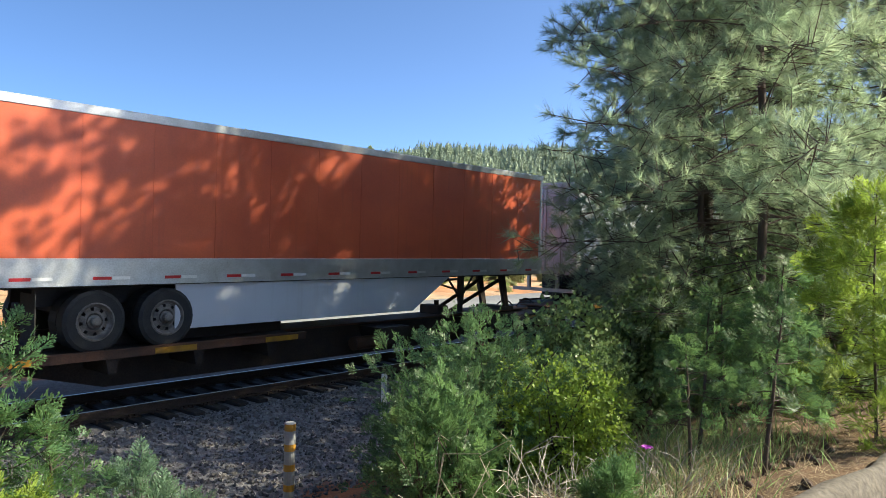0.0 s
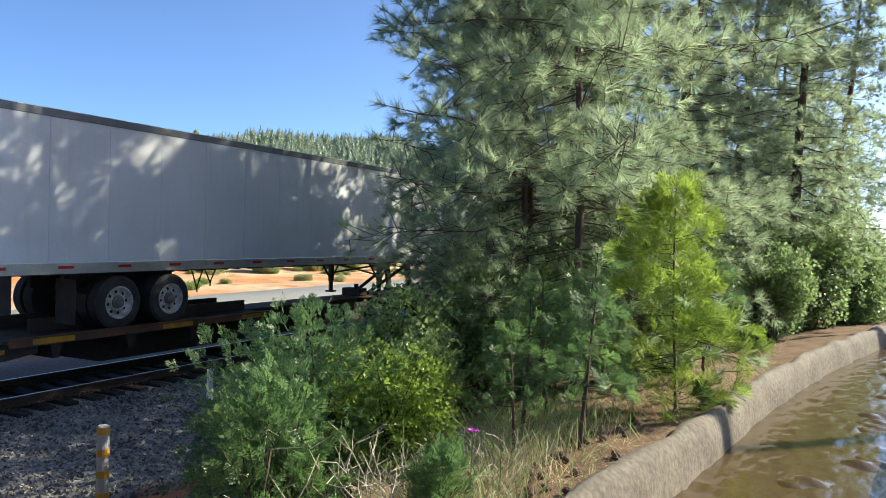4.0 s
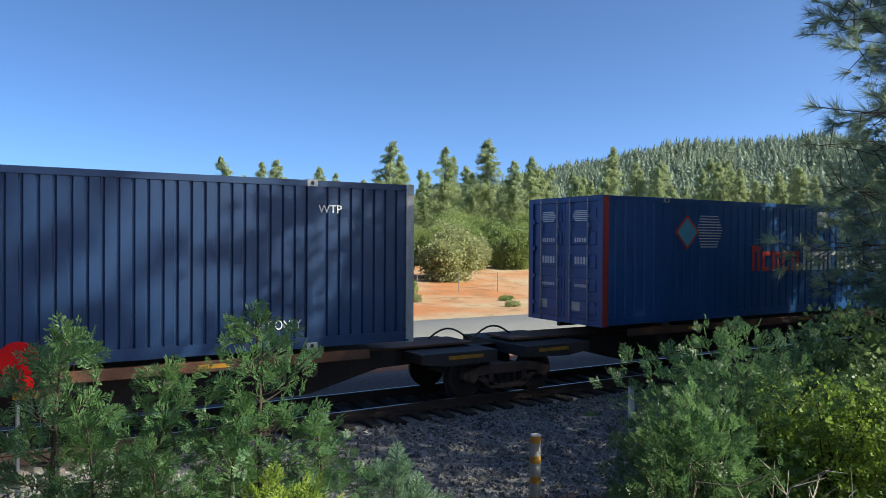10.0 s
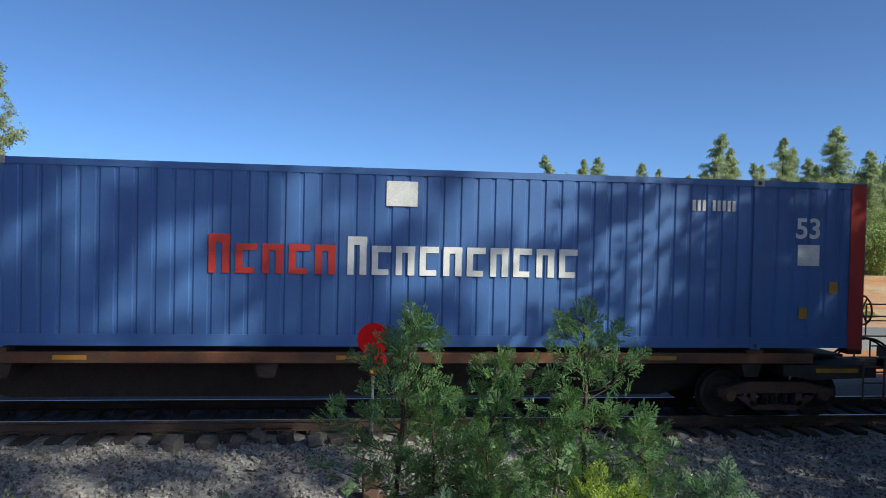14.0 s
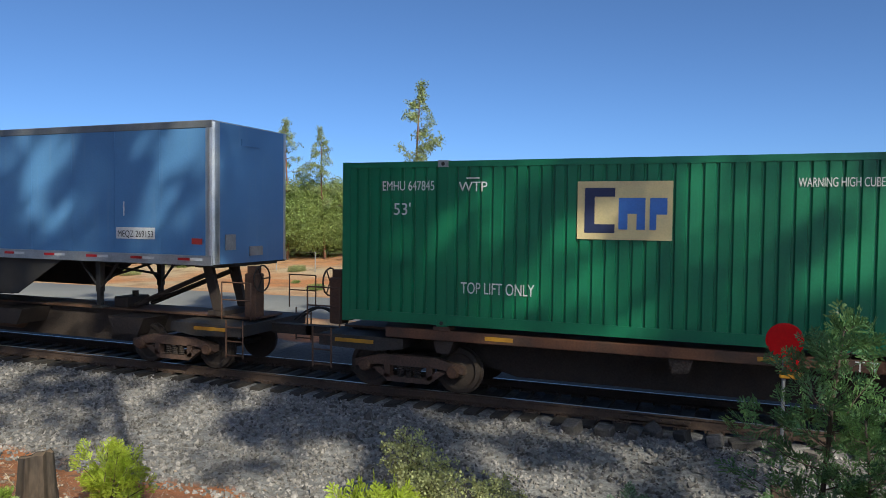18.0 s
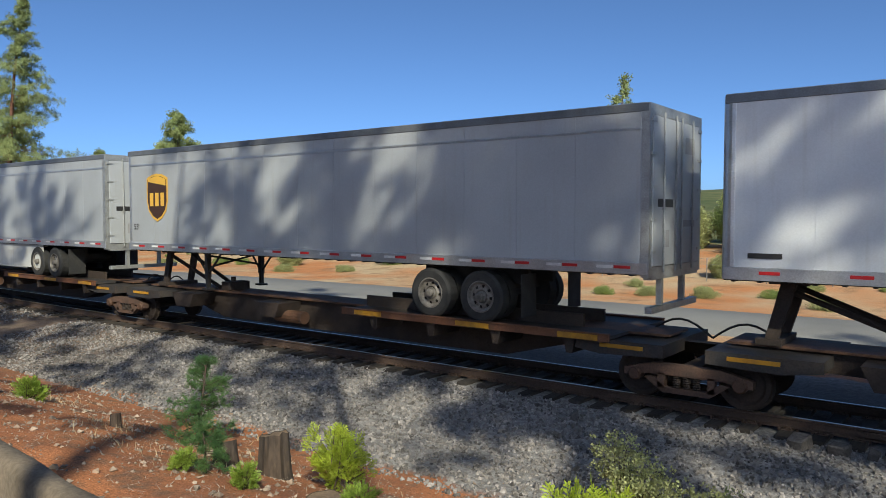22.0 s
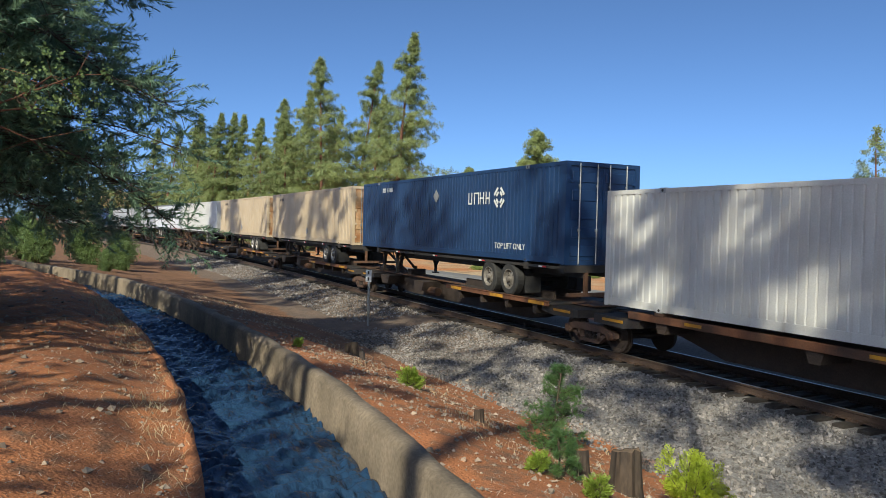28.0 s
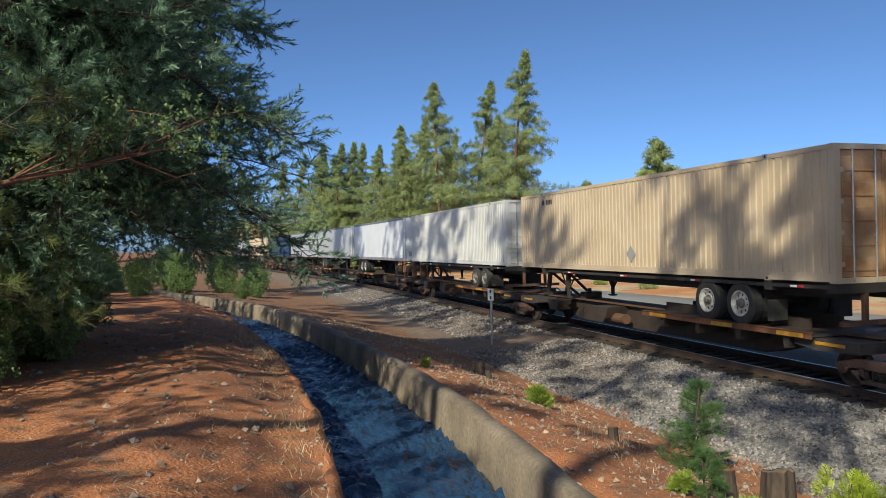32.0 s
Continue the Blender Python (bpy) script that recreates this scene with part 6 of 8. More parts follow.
def at_height(pts, z):
    t = np.interp(z, pts[:, 2], np.arange(len(pts)))
    k = min(int(t), len(pts) - 2)
    return pts[k] + (pts[k + 1] - pts[k]) * (t - k)


def conifer(rng, h, radius, crown_from, n_branch, per_branch, template, needle, bark, trunk_r, droop=0.15, up=0.35, point=0.9, bare=0.35, scale=(0.8, 1.2), shape=1.0, twig=0.35, side_only=None, dead=0, hang=-0.35):
    """A conifer as (trunk mesh, crown mesh): whorled limbs with foliage along their outer part."""
    pts, segs = bent_trunk(rng, h, trunk_r)
    pos, dirs = [], []
    for k in range(n_branch):
        q = (k + rng.uniform(0, 1)) / n_branch
        z = crown_from + (h * 0.985 - crown_from) * q
        prof = (1 - q) ** point * (0.45 + 0.55 * min(1.0, (q + 0.04) * 7)) * shape
        l = radius * prof * rng.uniform(0.6, 1.15) + 0.12 * radius * (1 - q) + 0.08
        a = rng.uniform(0, math.tau) if side_only is None else rng.normal(side_only[0], side_only[1])
        slope = up * (q - 0.35) + rng.normal(0, 0.12)
        p = at_height(pts, z)
        d = np.array([math.cos(a), math.sin(a), slope])
        d /= np.linalg.norm(d)
        prev = p
        r = max(0.006, 0.022 * l / max(radius, 0.5) * (trunk_r / 0.12) ** 0.5)
        joints = []
        for j in range(1, 5):
            t = j / 4
            nxt = p + d * l * t + np.array([0, 0, -droop * l * t * t]) + rng.normal(0, 0.03 * l, 3)
            segs.append((prev, nxt, r * (1.15 - t * 0.85) , r * (1.0 - t * 0.8)))
            joints.append((prev, nxt))
            prev = nxt
        m = max(3, int(per_branch * (0.35 + 0.65 * l / radius)))
        for j in range(m):
            t = bare + (1 - bare) * (j + rng.uniform(0, 1)) / m
            k4 = min(3, int(t * 4))
            a0, a1 = joints[k4]
            c = a0 + (a1 - a0) * (t * 4 - k4)
            off = rng.normal(0, 1, 3) * np.array([1, 1, 0.6])
            off /= np.linalg.norm(off)
            reach = twig * l * rng.uniform(0.1, 1.0) * (1.1 - 0.6 * t)
            tip = c + off * reach + np.array([0, 0, 0.1 * reach])
            if reach > 0.12:
                segs.append((c, tip, 0.006, 0.003))
            pos.append(tip)
            dirs.append(off * 0.8 + d * 0.7 + np.array([0, 0, -hang]))
    for k in range(dead):
        z = rng.uniform(0.15, 0.8) * crown_from + 0.3
        a = rng.uniform(0, math.tau)
        p = at_height(pts, z)
        e = p + np.array([math.cos(a), math.sin(a), rng.uniform(-0.3, 0.1)]) * rng.uniform(0.3, 0.45) * radius
        segs.append((p, e, 0.012, 0.003))
    pos, dirs = np.array(pos), np.array(dirs)
    m = frames_along(pos, dirs, rng.uniform(scale[0], scale[1], len(pos)), rng)
    return limb_mesh(segs, bark), raw_mesh(*strew(template, m), needle)


def grown(name, trunk, crown, label, category, x, y, z=None, group="", turn=0.0, s=1.0, kind_crown="crown"):
    t = thing(name, label, category, group, Matrix.Translation((x, y, gz(x, y) if z is None else z)) @ Matrix.Rotation(turn, 4, "Z") @ Matrix.Diagonal((s, s, s, 1)))
    part("trunk", trunk, "", t)
    part(kind_crown, crown, "", t)
    return t


def shrub(rng, h, r, n, template, leafmat, stems=7, bark="bark", lobes=6, scale=(0.8, 1.25), low=0.1, upward=0.6):
    """A shrub as (stems, leaves): several lobes of foliage on forked stems."""
    segs, pos, dirs = [], [], []
    for k in range(lobes):
        a = rng.uniform(0, math.tau)
        rr = r * rng.uniform(0.15, 0.6)
        c = np.array([math.cos(a) * rr, math.sin(a) * rr, h * (low + (0.92 - low) * (k + 0.6) / lobes * rng.uniform(0.75, 1.05))])
        size = np.array([r * 0.62, r * 0.62, h * 0.3]) * rng.uniform(0.75, 1.15)
        m = n // lobes
        d = rng.normal(0, 1, (m, 3))
        d /= np.linalg.norm(d, axis=1, keepdims=True)
        rad = rng.uniform(0.25, 1.0, (m, 1)) ** 0.5 * (1 + 0.22 * np.sin(d[:, :1] * 5 + k) * np.cos(d[:, 1:2] * 6))
        p = c + d * size * rad
        p[:, 2] = np.maximum(p[:, 2], 0.03)
        pos.append(p)
        dirs.append(d + np.array([0, 0, upward]))
        for j in range(max(1, stems // lobes + 1)):
            b = np.array([rng.normal(0, 0.08), rng.normal(0, 0.08), -0.1])
            mid = b * 0.4 + c * 0.55 + rng.normal(0, 0.06, 3) * r
            segs.append((b, mid, 0.018 * max(h, 0.5), 0.011 * max(h, 0.5)))
            for q in range(3):
                e = c + rng.normal(0, 0.5, 3) * size
                segs.append((mid, e, 0.009 * max(h, 0.5), 0.003))
    pos, dirs = np.concatenate(pos), np.concatenate(dirs)
    m = frames_along(pos, dirs, rng.uniform(scale[0], scale[1], len(pos)), rng)
    return limb_mesh(segs, bark, 5), raw_mesh(*strew(template, m), leafmat)


R = np.random.default_rng(21)
TUFT = needle_tuft(R, 52, 0.19, 0.0055)
TUFT_FAR = needle_tuft(np.random.default_rng(22), 24, 0.2, 0.013)
SPRAY_FINE = spray(R, 11, 0.11, 0.012)
LEAVES = leaf_bunch(R, 7, 0.055, 0.11)
CLUMP_FINE = foliage_clump(R, 26, 0.5, 0.3)
OAK = leaf_bunch(R, 26, 0.13, 0.5)
MASS = foliage_clump(np.random.default_rng(5), 44, 0.62, 0.55)
FROND = frond(R)
FROND_SMALL = frond(R, 0.2, 7, 5, 0.006)
FAN = frond(np.random.default_rng(24), 0.2, 6, 5, 0.0078)

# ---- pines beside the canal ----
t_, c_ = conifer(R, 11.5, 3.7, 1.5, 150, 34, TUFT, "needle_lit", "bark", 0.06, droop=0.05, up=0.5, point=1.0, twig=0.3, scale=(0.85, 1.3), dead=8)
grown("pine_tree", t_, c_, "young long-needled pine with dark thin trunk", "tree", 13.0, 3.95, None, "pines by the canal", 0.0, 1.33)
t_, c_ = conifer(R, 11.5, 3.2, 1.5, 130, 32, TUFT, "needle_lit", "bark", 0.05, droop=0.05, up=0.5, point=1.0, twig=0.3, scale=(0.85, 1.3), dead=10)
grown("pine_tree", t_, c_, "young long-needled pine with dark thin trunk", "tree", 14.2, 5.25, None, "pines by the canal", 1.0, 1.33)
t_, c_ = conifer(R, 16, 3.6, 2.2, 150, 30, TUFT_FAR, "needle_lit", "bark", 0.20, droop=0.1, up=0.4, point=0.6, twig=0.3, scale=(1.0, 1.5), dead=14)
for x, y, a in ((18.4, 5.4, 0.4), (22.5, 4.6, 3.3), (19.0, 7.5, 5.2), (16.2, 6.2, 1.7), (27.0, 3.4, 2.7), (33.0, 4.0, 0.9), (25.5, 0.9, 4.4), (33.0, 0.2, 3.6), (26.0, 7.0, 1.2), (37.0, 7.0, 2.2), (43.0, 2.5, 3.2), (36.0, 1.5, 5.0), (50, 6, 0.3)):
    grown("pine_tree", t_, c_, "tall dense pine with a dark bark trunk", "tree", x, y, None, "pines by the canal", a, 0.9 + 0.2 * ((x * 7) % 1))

# ---- undergrowth beside the canal ----
t_, c_ = shrub(R, 2.1, 1.3, 2300, FAN, "needle_cedar", 10, lobes=18, upward=0.35, scale=(0.55, 1.05))
grown("cedar_shrub", t_, c_, "dense green cedar shrub with feathery sprays", "shrub", 6.9, 5.4)
t_, c_ = shrub(R, 1.35, 0.62, 800, FAN, "needle_fresh", 6, lobes=10, upward=0.8, scale=(0.55, 1.0))
grown("cedar_shrub", t_, c_, "low green cedar shrub beside the gravel", "shrub", 5.35, 4.35)
t_, c_ = shrub(R, 1.35, 1.0, 1700, LEAVES, "fresh_leaf", 16, lobes=15, scale=(0.6, 1.1))
grown("leafy_shrub", t_, c_, "sunlit yellow-green leafy shrub", "shrub", 7.3, 4.35)
t_, c_ = shrub(R, 1.5, 0.8, 1700, LEAVES, "leaf", 8, lobes=7)
for x, y, a, s in ((8.9, 4.9, 1.5, 1.0), (8.2, 5.8, 2.2, 1.1), (10.2, 6.2, 0.2, 1.5), (12.0, 5.6, 1.2, 1.6), (17.5, 5.0, 3.0, 2.0), (13.8, 4.9, 2.0, 1.8), (21.0, 3.2, 1.0, 2.0), (15.4, 3.4, 4.4, 1.4), (20, 1.2, 0.4, 1.5), (24, 0.2, 1.4, 2.0), (28, 1.6, 2.4, 2.4), (27, -0.6, 3.4, 2.0), (32, 0.0, 4.4, 2.6), (33, 4.5, 5.4, 2.6), (38, 3.5, 0.9, 2.8), (24, 4.6, 1.9, 2.3), (29, 6.8, 2.9, 2.5), (42, -1, 3.9, 3.0), (40, 7.5, 4.9, 2.8)):
    grown("leafy_shrub", t_, c_, "dark green leafy undergrowth shrub", "shrub", x, y, None, "undergrowth shrubs", a, s)
t_, c_ = conifer(R, 3.1, 1.1, 0.25, 70, 10, FROND, "fresh_leaf", "bark", 0.014, droop=0.05, up=0.5, point=0.6, twig=0.3, scale=(0.8, 1.3))
grown("cedar_sapling", t_, c_, "bright green cedar sapling lit by the sun", "sapling", 10.7, 1.8)
t_, c_ = conifer(R, 2.4, 0.75, 0.9, 28, 7, FROND, "needle_fresh", "bark", 0.032, droop=0.0, up=0.4, point=0.6, twig=0.35, scale=(0.6, 1.0))
for x, y, a, s in ((8.05, 2.35, 0.0, 0.72), (8.85, 3.35, 1.1, 0.75), (10.2, 3.5, 4.0, 0.85), (9.6, 2.75, 5.0, 0.8), (11.4, 3.3, 0.6, 1.0), (14.0, 1.9, 1.6, 0.9), (7.7, 3.0, 2.6, 0.6)):
    grown("cedar_sapling", t_, c_, "thin-stemmed cedar sapling over pine litter", "sapling", x, y, None, "saplings in the litter", a, s)
t_, c_ = shrub(R, 0.8, 0.3, 170, FROND_SMALL, "needle_fresh", 5, lobes=5, upward=1.2)
for x, y, a, s in ((5.35, 2.75, 0.4, 0.8), (10.9, 1.45, 2.0, 0.5)):
    grown("cedar_sprout", t_, c_, "small feathery cedar seedling beside the kerb", "sapling", x, y, None, "cedar seedlings", a, s)


def tangle(n, x0, x1, y0, y1, height, width, mat, seed, lean=0.5, clump=0.0, bank=False):
    """Upright bent blades or twigs standing on the ground."""
    rng = np.random.default_rng(seed)
    x, y = rng.uniform(x0, x1, n), rng.uniform(y0, y1, n)
    if clump:
        cx, cy = rng.uniform(x0, x1, 40), rng.uniform(y0, y1, 40)
        k = rng.integers(0, 40, n)
        x, y = cx[k] + rng.normal(0, clump, n), cy[k] + rng.normal(0, clump, n)
    if bank:
        y = y + wall_y(x) - CHANNEL
    z = ground_z(x, y)
    h = height * rng.uniform(0.4, 1.2, n)
    dx, dy = rng.normal(0, lean, n) * h, rng.normal(0, lean, n) * h
    a = rng.uniform(0, math.tau, n)
    wx, wy = np.cos(a) * width, np.sin(a) * width
    v = np.stack([np.stack([x - wx, y - wy, z], -1), np.stack([x + wx, y + wy, z], -1),
                  np.stack([x + dx * 0.4 + wx * 0.7, y + dy * 0.4 + wy * 0.7, z + h * 0.6], -1), np.stack([x + dx * 0.4 - wx * 0.7, y + dy * 0.4 - wy * 0.7, z + h * 0.6], -1),
                  np.stack([x + dx, y + dy, z + h], -1)], 1).reshape(-1, 3)
    b = np.arange(n)[:, None] * 5
    f = np.concatenate([b + np.array([0, 1, 2]), b + np.array([0, 2, 3]), b + np.array([3, 2, 4])])
    return raw_mesh(v, f, mat)


solid("dry_grass", tangle(2400, 5.2, 9.4, 2.5, 4.4, 0.3, 0.004, "dry_grass", 31, 0.7, 0.3), "", "tangle of dry straw-coloured grass and weeds", "grass", kind="stuff")
solid("weeds", tangle(1900, 5.6, 10.5, 2.5, 4.6, 0.42, 0.006, "leaf", 32, 0.7, 0.4), "", "thin green weeds among dry grass", "weeds", kind="stuff")
solid("dry_grass", tangle(900, -30, -4.0, -0.6, 1.1, 0.06, 0.003, "dry_grass", 33, 1.0, 0.35), "", "short dry grass along the canal bank", "grass", kind="stuff")
solid("pine_litter", tangle(9000, 4.5, 22, 0.8, 3.4, 0.05, 0.004, "dry_grass", 34, 3.0), "", "fallen pine needles on the ground", "litter", kind="stuff")
solid("dry_grass", tangle(1500, -30, 5, 4.2, 7.4, 0.12, 0.004, "dry_grass", 35, 0.8, 0.25), "", "sparse dry grass on red dirt", "grass", kind="stuff")
solid("bank_litter", tangle(16000, -22, -3.5, -4.5, 0.9, 0.018, 0.0035, "dry_twig", 36, 4.5), "", "needles and twigs lying on the red bank", "litter", kind="stuff")


solid("dry_grass", tangle(1500, -22, -3.5, -0.45, -0.04, 0.12, 0.003, "dry_grass", 38, 0.9, 0.16, True), "", "dry grass tufts on the lip of the canal bank", "grass", kind="stuff")
rng = np.random.default_rng(23)
n = 2200
x = rng.uniform(-30, 4.0, n)
y = wall_y(x) + 0.1 + rng.uniform(0, 1, n) ** 1.4 * 3.4
bank_x = rng.uniform(-20, -3.0, 700)
x, y = np.r_[x, bank_x], np.r_[y, wall_y(bank_x) - CHANNEL - 0.1 - rng.uniform(0, 1, 700) ** 1.5 * 3.5]
clod = (np.array([(1, 0, 0), (0.2, 0.9, 0.1), (-0.9, 0.3, 0), (-0.3, -0.8, 0.1), (0.1, 0.1, 0.7), (0, 0, -0.5)], float),
        np.array([(0, 1, 4), (1, 2, 4), (2, 3, 4), (3, 0, 4), (1, 0, 5), (2, 1, 5), (3, 2, 5), (0, 3, 5)]))
m_ = frames_along(np.stack([x, y, ground_z(x, y) + 0.006], -1), rng.normal(0, 0.25, (len(x), 3)) + np.array([0, 0, 1.0]), 0.012 + 0.05 * rng.uniform(0, 1, len(x)) ** 3, rng)
solid("dirt_clods", raw_mesh(*strew(clod, m_), "pebble"), "", "small stones and clods scattered on red dirt", "stones", kind="stuff")
solid("dirt_litter", tangle(7000, -16, 4.5, 3.3, 7.2, 0.02, 0.004, "dry_twig", 37, 4.0), "", "needles, bark and sticks lying on red dirt", "litter", kind="stuff")


def dead_twigs(x, y, n, h, seed, label="bleached dead twigs sticking out of the grass"):
    rng = np.random.default_rng(seed)
    segs = []
    for k in range(n):
        p = np.array([rng.normal(0, 0.15), rng.normal(0, 0.15), -0.05])
        d = np.array([rng.normal(0, 0.7), rng.normal(0, 0.7), 1.0])
        for j in range(4):
            q = p + d / np.linalg.norm(d) * h / 4 * rng.uniform(0.7, 1.3)
            segs.append((p, q, 0.009 - j * 0.0015, 0.008 - j * 0.0018))
            if j:
                e = q + (d / np.linalg.norm(d) + rng.normal(0, 0.6, 3)) * h / 5
                segs.append((q, e, 0.004, 0.002))
            p = q
            d = d + rng.normal(0, 0.45, 3)
    return solid("dry_brush", limb_mesh(segs, "dry_twig", 5), "", label, "brush", m=Matrix.Translation((x, y, gz(x, y))))


dead_twigs(5.75, 3.75, 14, 0.75, 41)
dead_twigs(6.1, 3.6, 10, 0.6, 42)
dead_twigs(5.35, 4.2, 6, 1.3, 43)
for k_, (x, y) in enumerate(((6.3, 3.2), (7.0, 3.0), (7.4, 3.5), (6.6, 2.7), (8.0, 3.1), (5.5, 3.2))):
    dead_twigs(x, y, 12, 0.55, 44 + k_)

# ---- saplings between gravel and canal ----
t_, c_ = conifer(R, 2.2, 0.85, 0.15, 54, 12, FAN, "needle_sapling", "bark", 0.018, droop=-0.3, up=1.0, point=0.8, twig=0.2, scale=(0.55, 1.0), bare=0.15)
for x, y, a, top in ((0.34, 6.2, 0.0, 2.4), (1.15, 6.15, 1.2, 2.05), (2.02, 6.0, 2.2, 2.45), (1.1, 5.6, 4.0, 1.65), (2.5, 5.9, 3.1, 1.6), (0.75, 5.95, 2.7, 1.75), (1.6, 5.8, 0.6, 1.8)):
    z = gz(x, y)
    grown("cedar_sapling", t_, c_, "young feathery green cedar sapling at the edge of the gravel", "sapling", x, y, z, "cedar saplings", a, (top - z) / 2.2)
t_, c_ = shrub(R, 1.2, 0.5, 330, FROND_SMALL, "fresh_leaf", 6, lobes=6)
grown("cedar_shrub", t_, c_, "yellow-tipped cedar shrub below the pine saplings", "shrub", 1.95, 5.35)
t_, c_ = shrub(R, 0.95, 0.36, 260, FROND_SMALL, "needle", 5, lobes=5)
for x, y, a, s in ((3.55, 6.5, 0.0, 1.1), (-0.95, 6.9, 1.0, 0.85), (0.9, 5.2, 1.0, 1.0)):
    grown("cedar_shrub", t_, c_, "small green cedar shrub growing in the gravel edge", "shrub", x, y, None, "small shrubs", a, s)
t_, c_ = shrub(R, 0.85, 0.45, 300, FAN, "sprout", 5, lobes=8, scale=(0.7, 1.1), upward=1.2)
grown("leafy_sprout", t_, c_, "glowing yellow-green cedar sprout in sunlight", "shrub", -2.55, 4.45)
t_, c_ = shrub(R, 0.68, 0.36, 260, FAN, "sprout", 5, lobes=6, scale=(0.6, 0.9), upward=0.8)
grown("leafy_sprout", t_, c_, "small yellow-green sprout lit by the sun beside stumps", "shrub", -6.25, 5.85)
t_, c_ = shrub(R, 0.36, 0.22, 260, SPRAY_FINE, "fresh_leaf", 4, lobes=4)
for x, y, a, s in ((-12.3, 5.3, 0.0, 1.0), (-6.2, 4.55, 1.0, 0.7), (-7.0, 4.35, 2.0, 0.6), (-4.9, 4.7, 3.0, 0.9), (-14.9, 3.9, 2.0, 0.5), (-0.2, 4.9, 0.5, 1.2)):
    grown("leafy_sprout", t_, c_, "small green sprout on red dirt", "shrub", x, y, None, "small sprouts", a, s)
t_, c_ = shrub(R, 0.95, 0.5, 1300, LEAVES, "olive_leaf", 7, lobes=6, scale=(0.4, 0.75))
for x, y, a, s in ((-3.4, 7.35, 0.0, 1.05), (-2.5, 7.0, 1.5, 0.9)):
    grown("leafy_shrub", t_, c_, "grey-green small-leaved shrub at the edge of the gravel", "shrub", x, y, None, "gravel shrubs", a, s)
t_, c_ = conifer(R, 1.0, 0.45, 0.12, 30, 14, TUFT, "needle_sapling", "bark", 0.02, droop=-0.1, up=0.8, point=0.5, twig=0.3, scale=(0.5, 0.8))
for x, y, a, s in ((1.25, 5.1, 1.0, 0.85), (-6.9, 4.6, 3.0, 0.5)):
    grown("pine_sapling", t_, c_, "small bushy pine seedling", "sapling", x, y, None, "pine seedlings", a, s)
t_, c_ = conifer(np.random.default_rng(97), 1.25, 0.52, 0.05, 64, 16, TUFT, "needle_sapling", "bark", 0.014, droop=-0.15, up=0.9, point=0.75, twig=0.32, bare=0.2, scale=(0.3, 0.55))
grown("pine_sapling", t_, c_, "bushy grey-green pine seedling on the red dirt", "sapling", -9.15, 6.1, None, "pine seedlings", 2.0)

# ---- trees over the canal path ----


def needled_twig(rng, n=36, length=0.36, needle=0.08, width=0.0095):
    """A hanging twig along z set with short needles all round."""
    v, f = [], []
    for k in range(n):
        t = (k + rng.uniform(0, 1)) / n
        base = np.array([0.04 * math.sin(t * 3), 0, t * length])
        a = rng.uniform(0, math.tau)
        d = np.array([math.cos(a), math.sin(a) * 0.6, rng.uniform(0.5, 1.1)])
        d /= np.linalg.norm(d)
        w = np.cross(d, rng.normal(0, 1, 3))
        w *= width / np.linalg.norm(w)
        i = len(v)
        v += [base - w, base + w, base + d * needle * rng.uniform(0.8, 1.4)]
        f.append((i, i + 1, i + 2))
    return np.array(v), np.array(f)


DROOP = needled_twig(R)
t_, c_ = conifer(R, 9.6, 3.9, 2.4, 195, 105, DROOP, "needle_blue", "bark", 0.17, droop=0.25, up=0.3, point=0.3, twig=0.2, scale=(0.8, 1.3), bare=0.12, dead=10, hang=0.05)
grown("fir_tree", t_, c_, "dark drooping fir overhanging the canal path", "tree", -13.6, -2.75, None, "trees over the path", 0.4)
t_, c_ = conifer(R, 10.0, 3.4, 2.6, 70, 44, DROOP, "needle_blue", "bark", 0.15, droop=0.2, up=0.3, point=0.4, twig=0.14, scale=(0.8, 1.3), bare=0.25, dead=12, hang=0.05)
for x, y, a, s in ((-18.5, -5.4, 2.0, 1.0), (-24.5, -7.5, 4.0, 1.05), (-31.0, -10.5, 1.0, 1.1), (-13.0, -7.8, 3.0, 0.95), (-40, -15, 5.0, 1.2)):
    grown("fir_tree", t_, c_, "dark drooping fir beside the canal path", "tree", x, y, None, "trees over the path", a, s)
t_, c_ = conifer(R, 7.5, 2.5, 1.2, 70, 24, TUFT, "needle_yellow", "bark", 0.07, droop=0.05, up=0.5, point=0.6, twig=0.3, dead=12)
grown("pine_tree", t_, c_, "young pine with sunlit long needles beside the path", "tree", -9.3, -3.6, None, "trees over the path", 0.5)
grown("pine_tree", t_, c_, "young pine with sunlit long needles beside the path", "tree", -12.4, -5.2, None, "trees over the path", 2.5, 0.9)
t_, c_ = shrub(R, 1.7, 0.9, 2200, LEAVES, "leaf", 8, lobes=7)
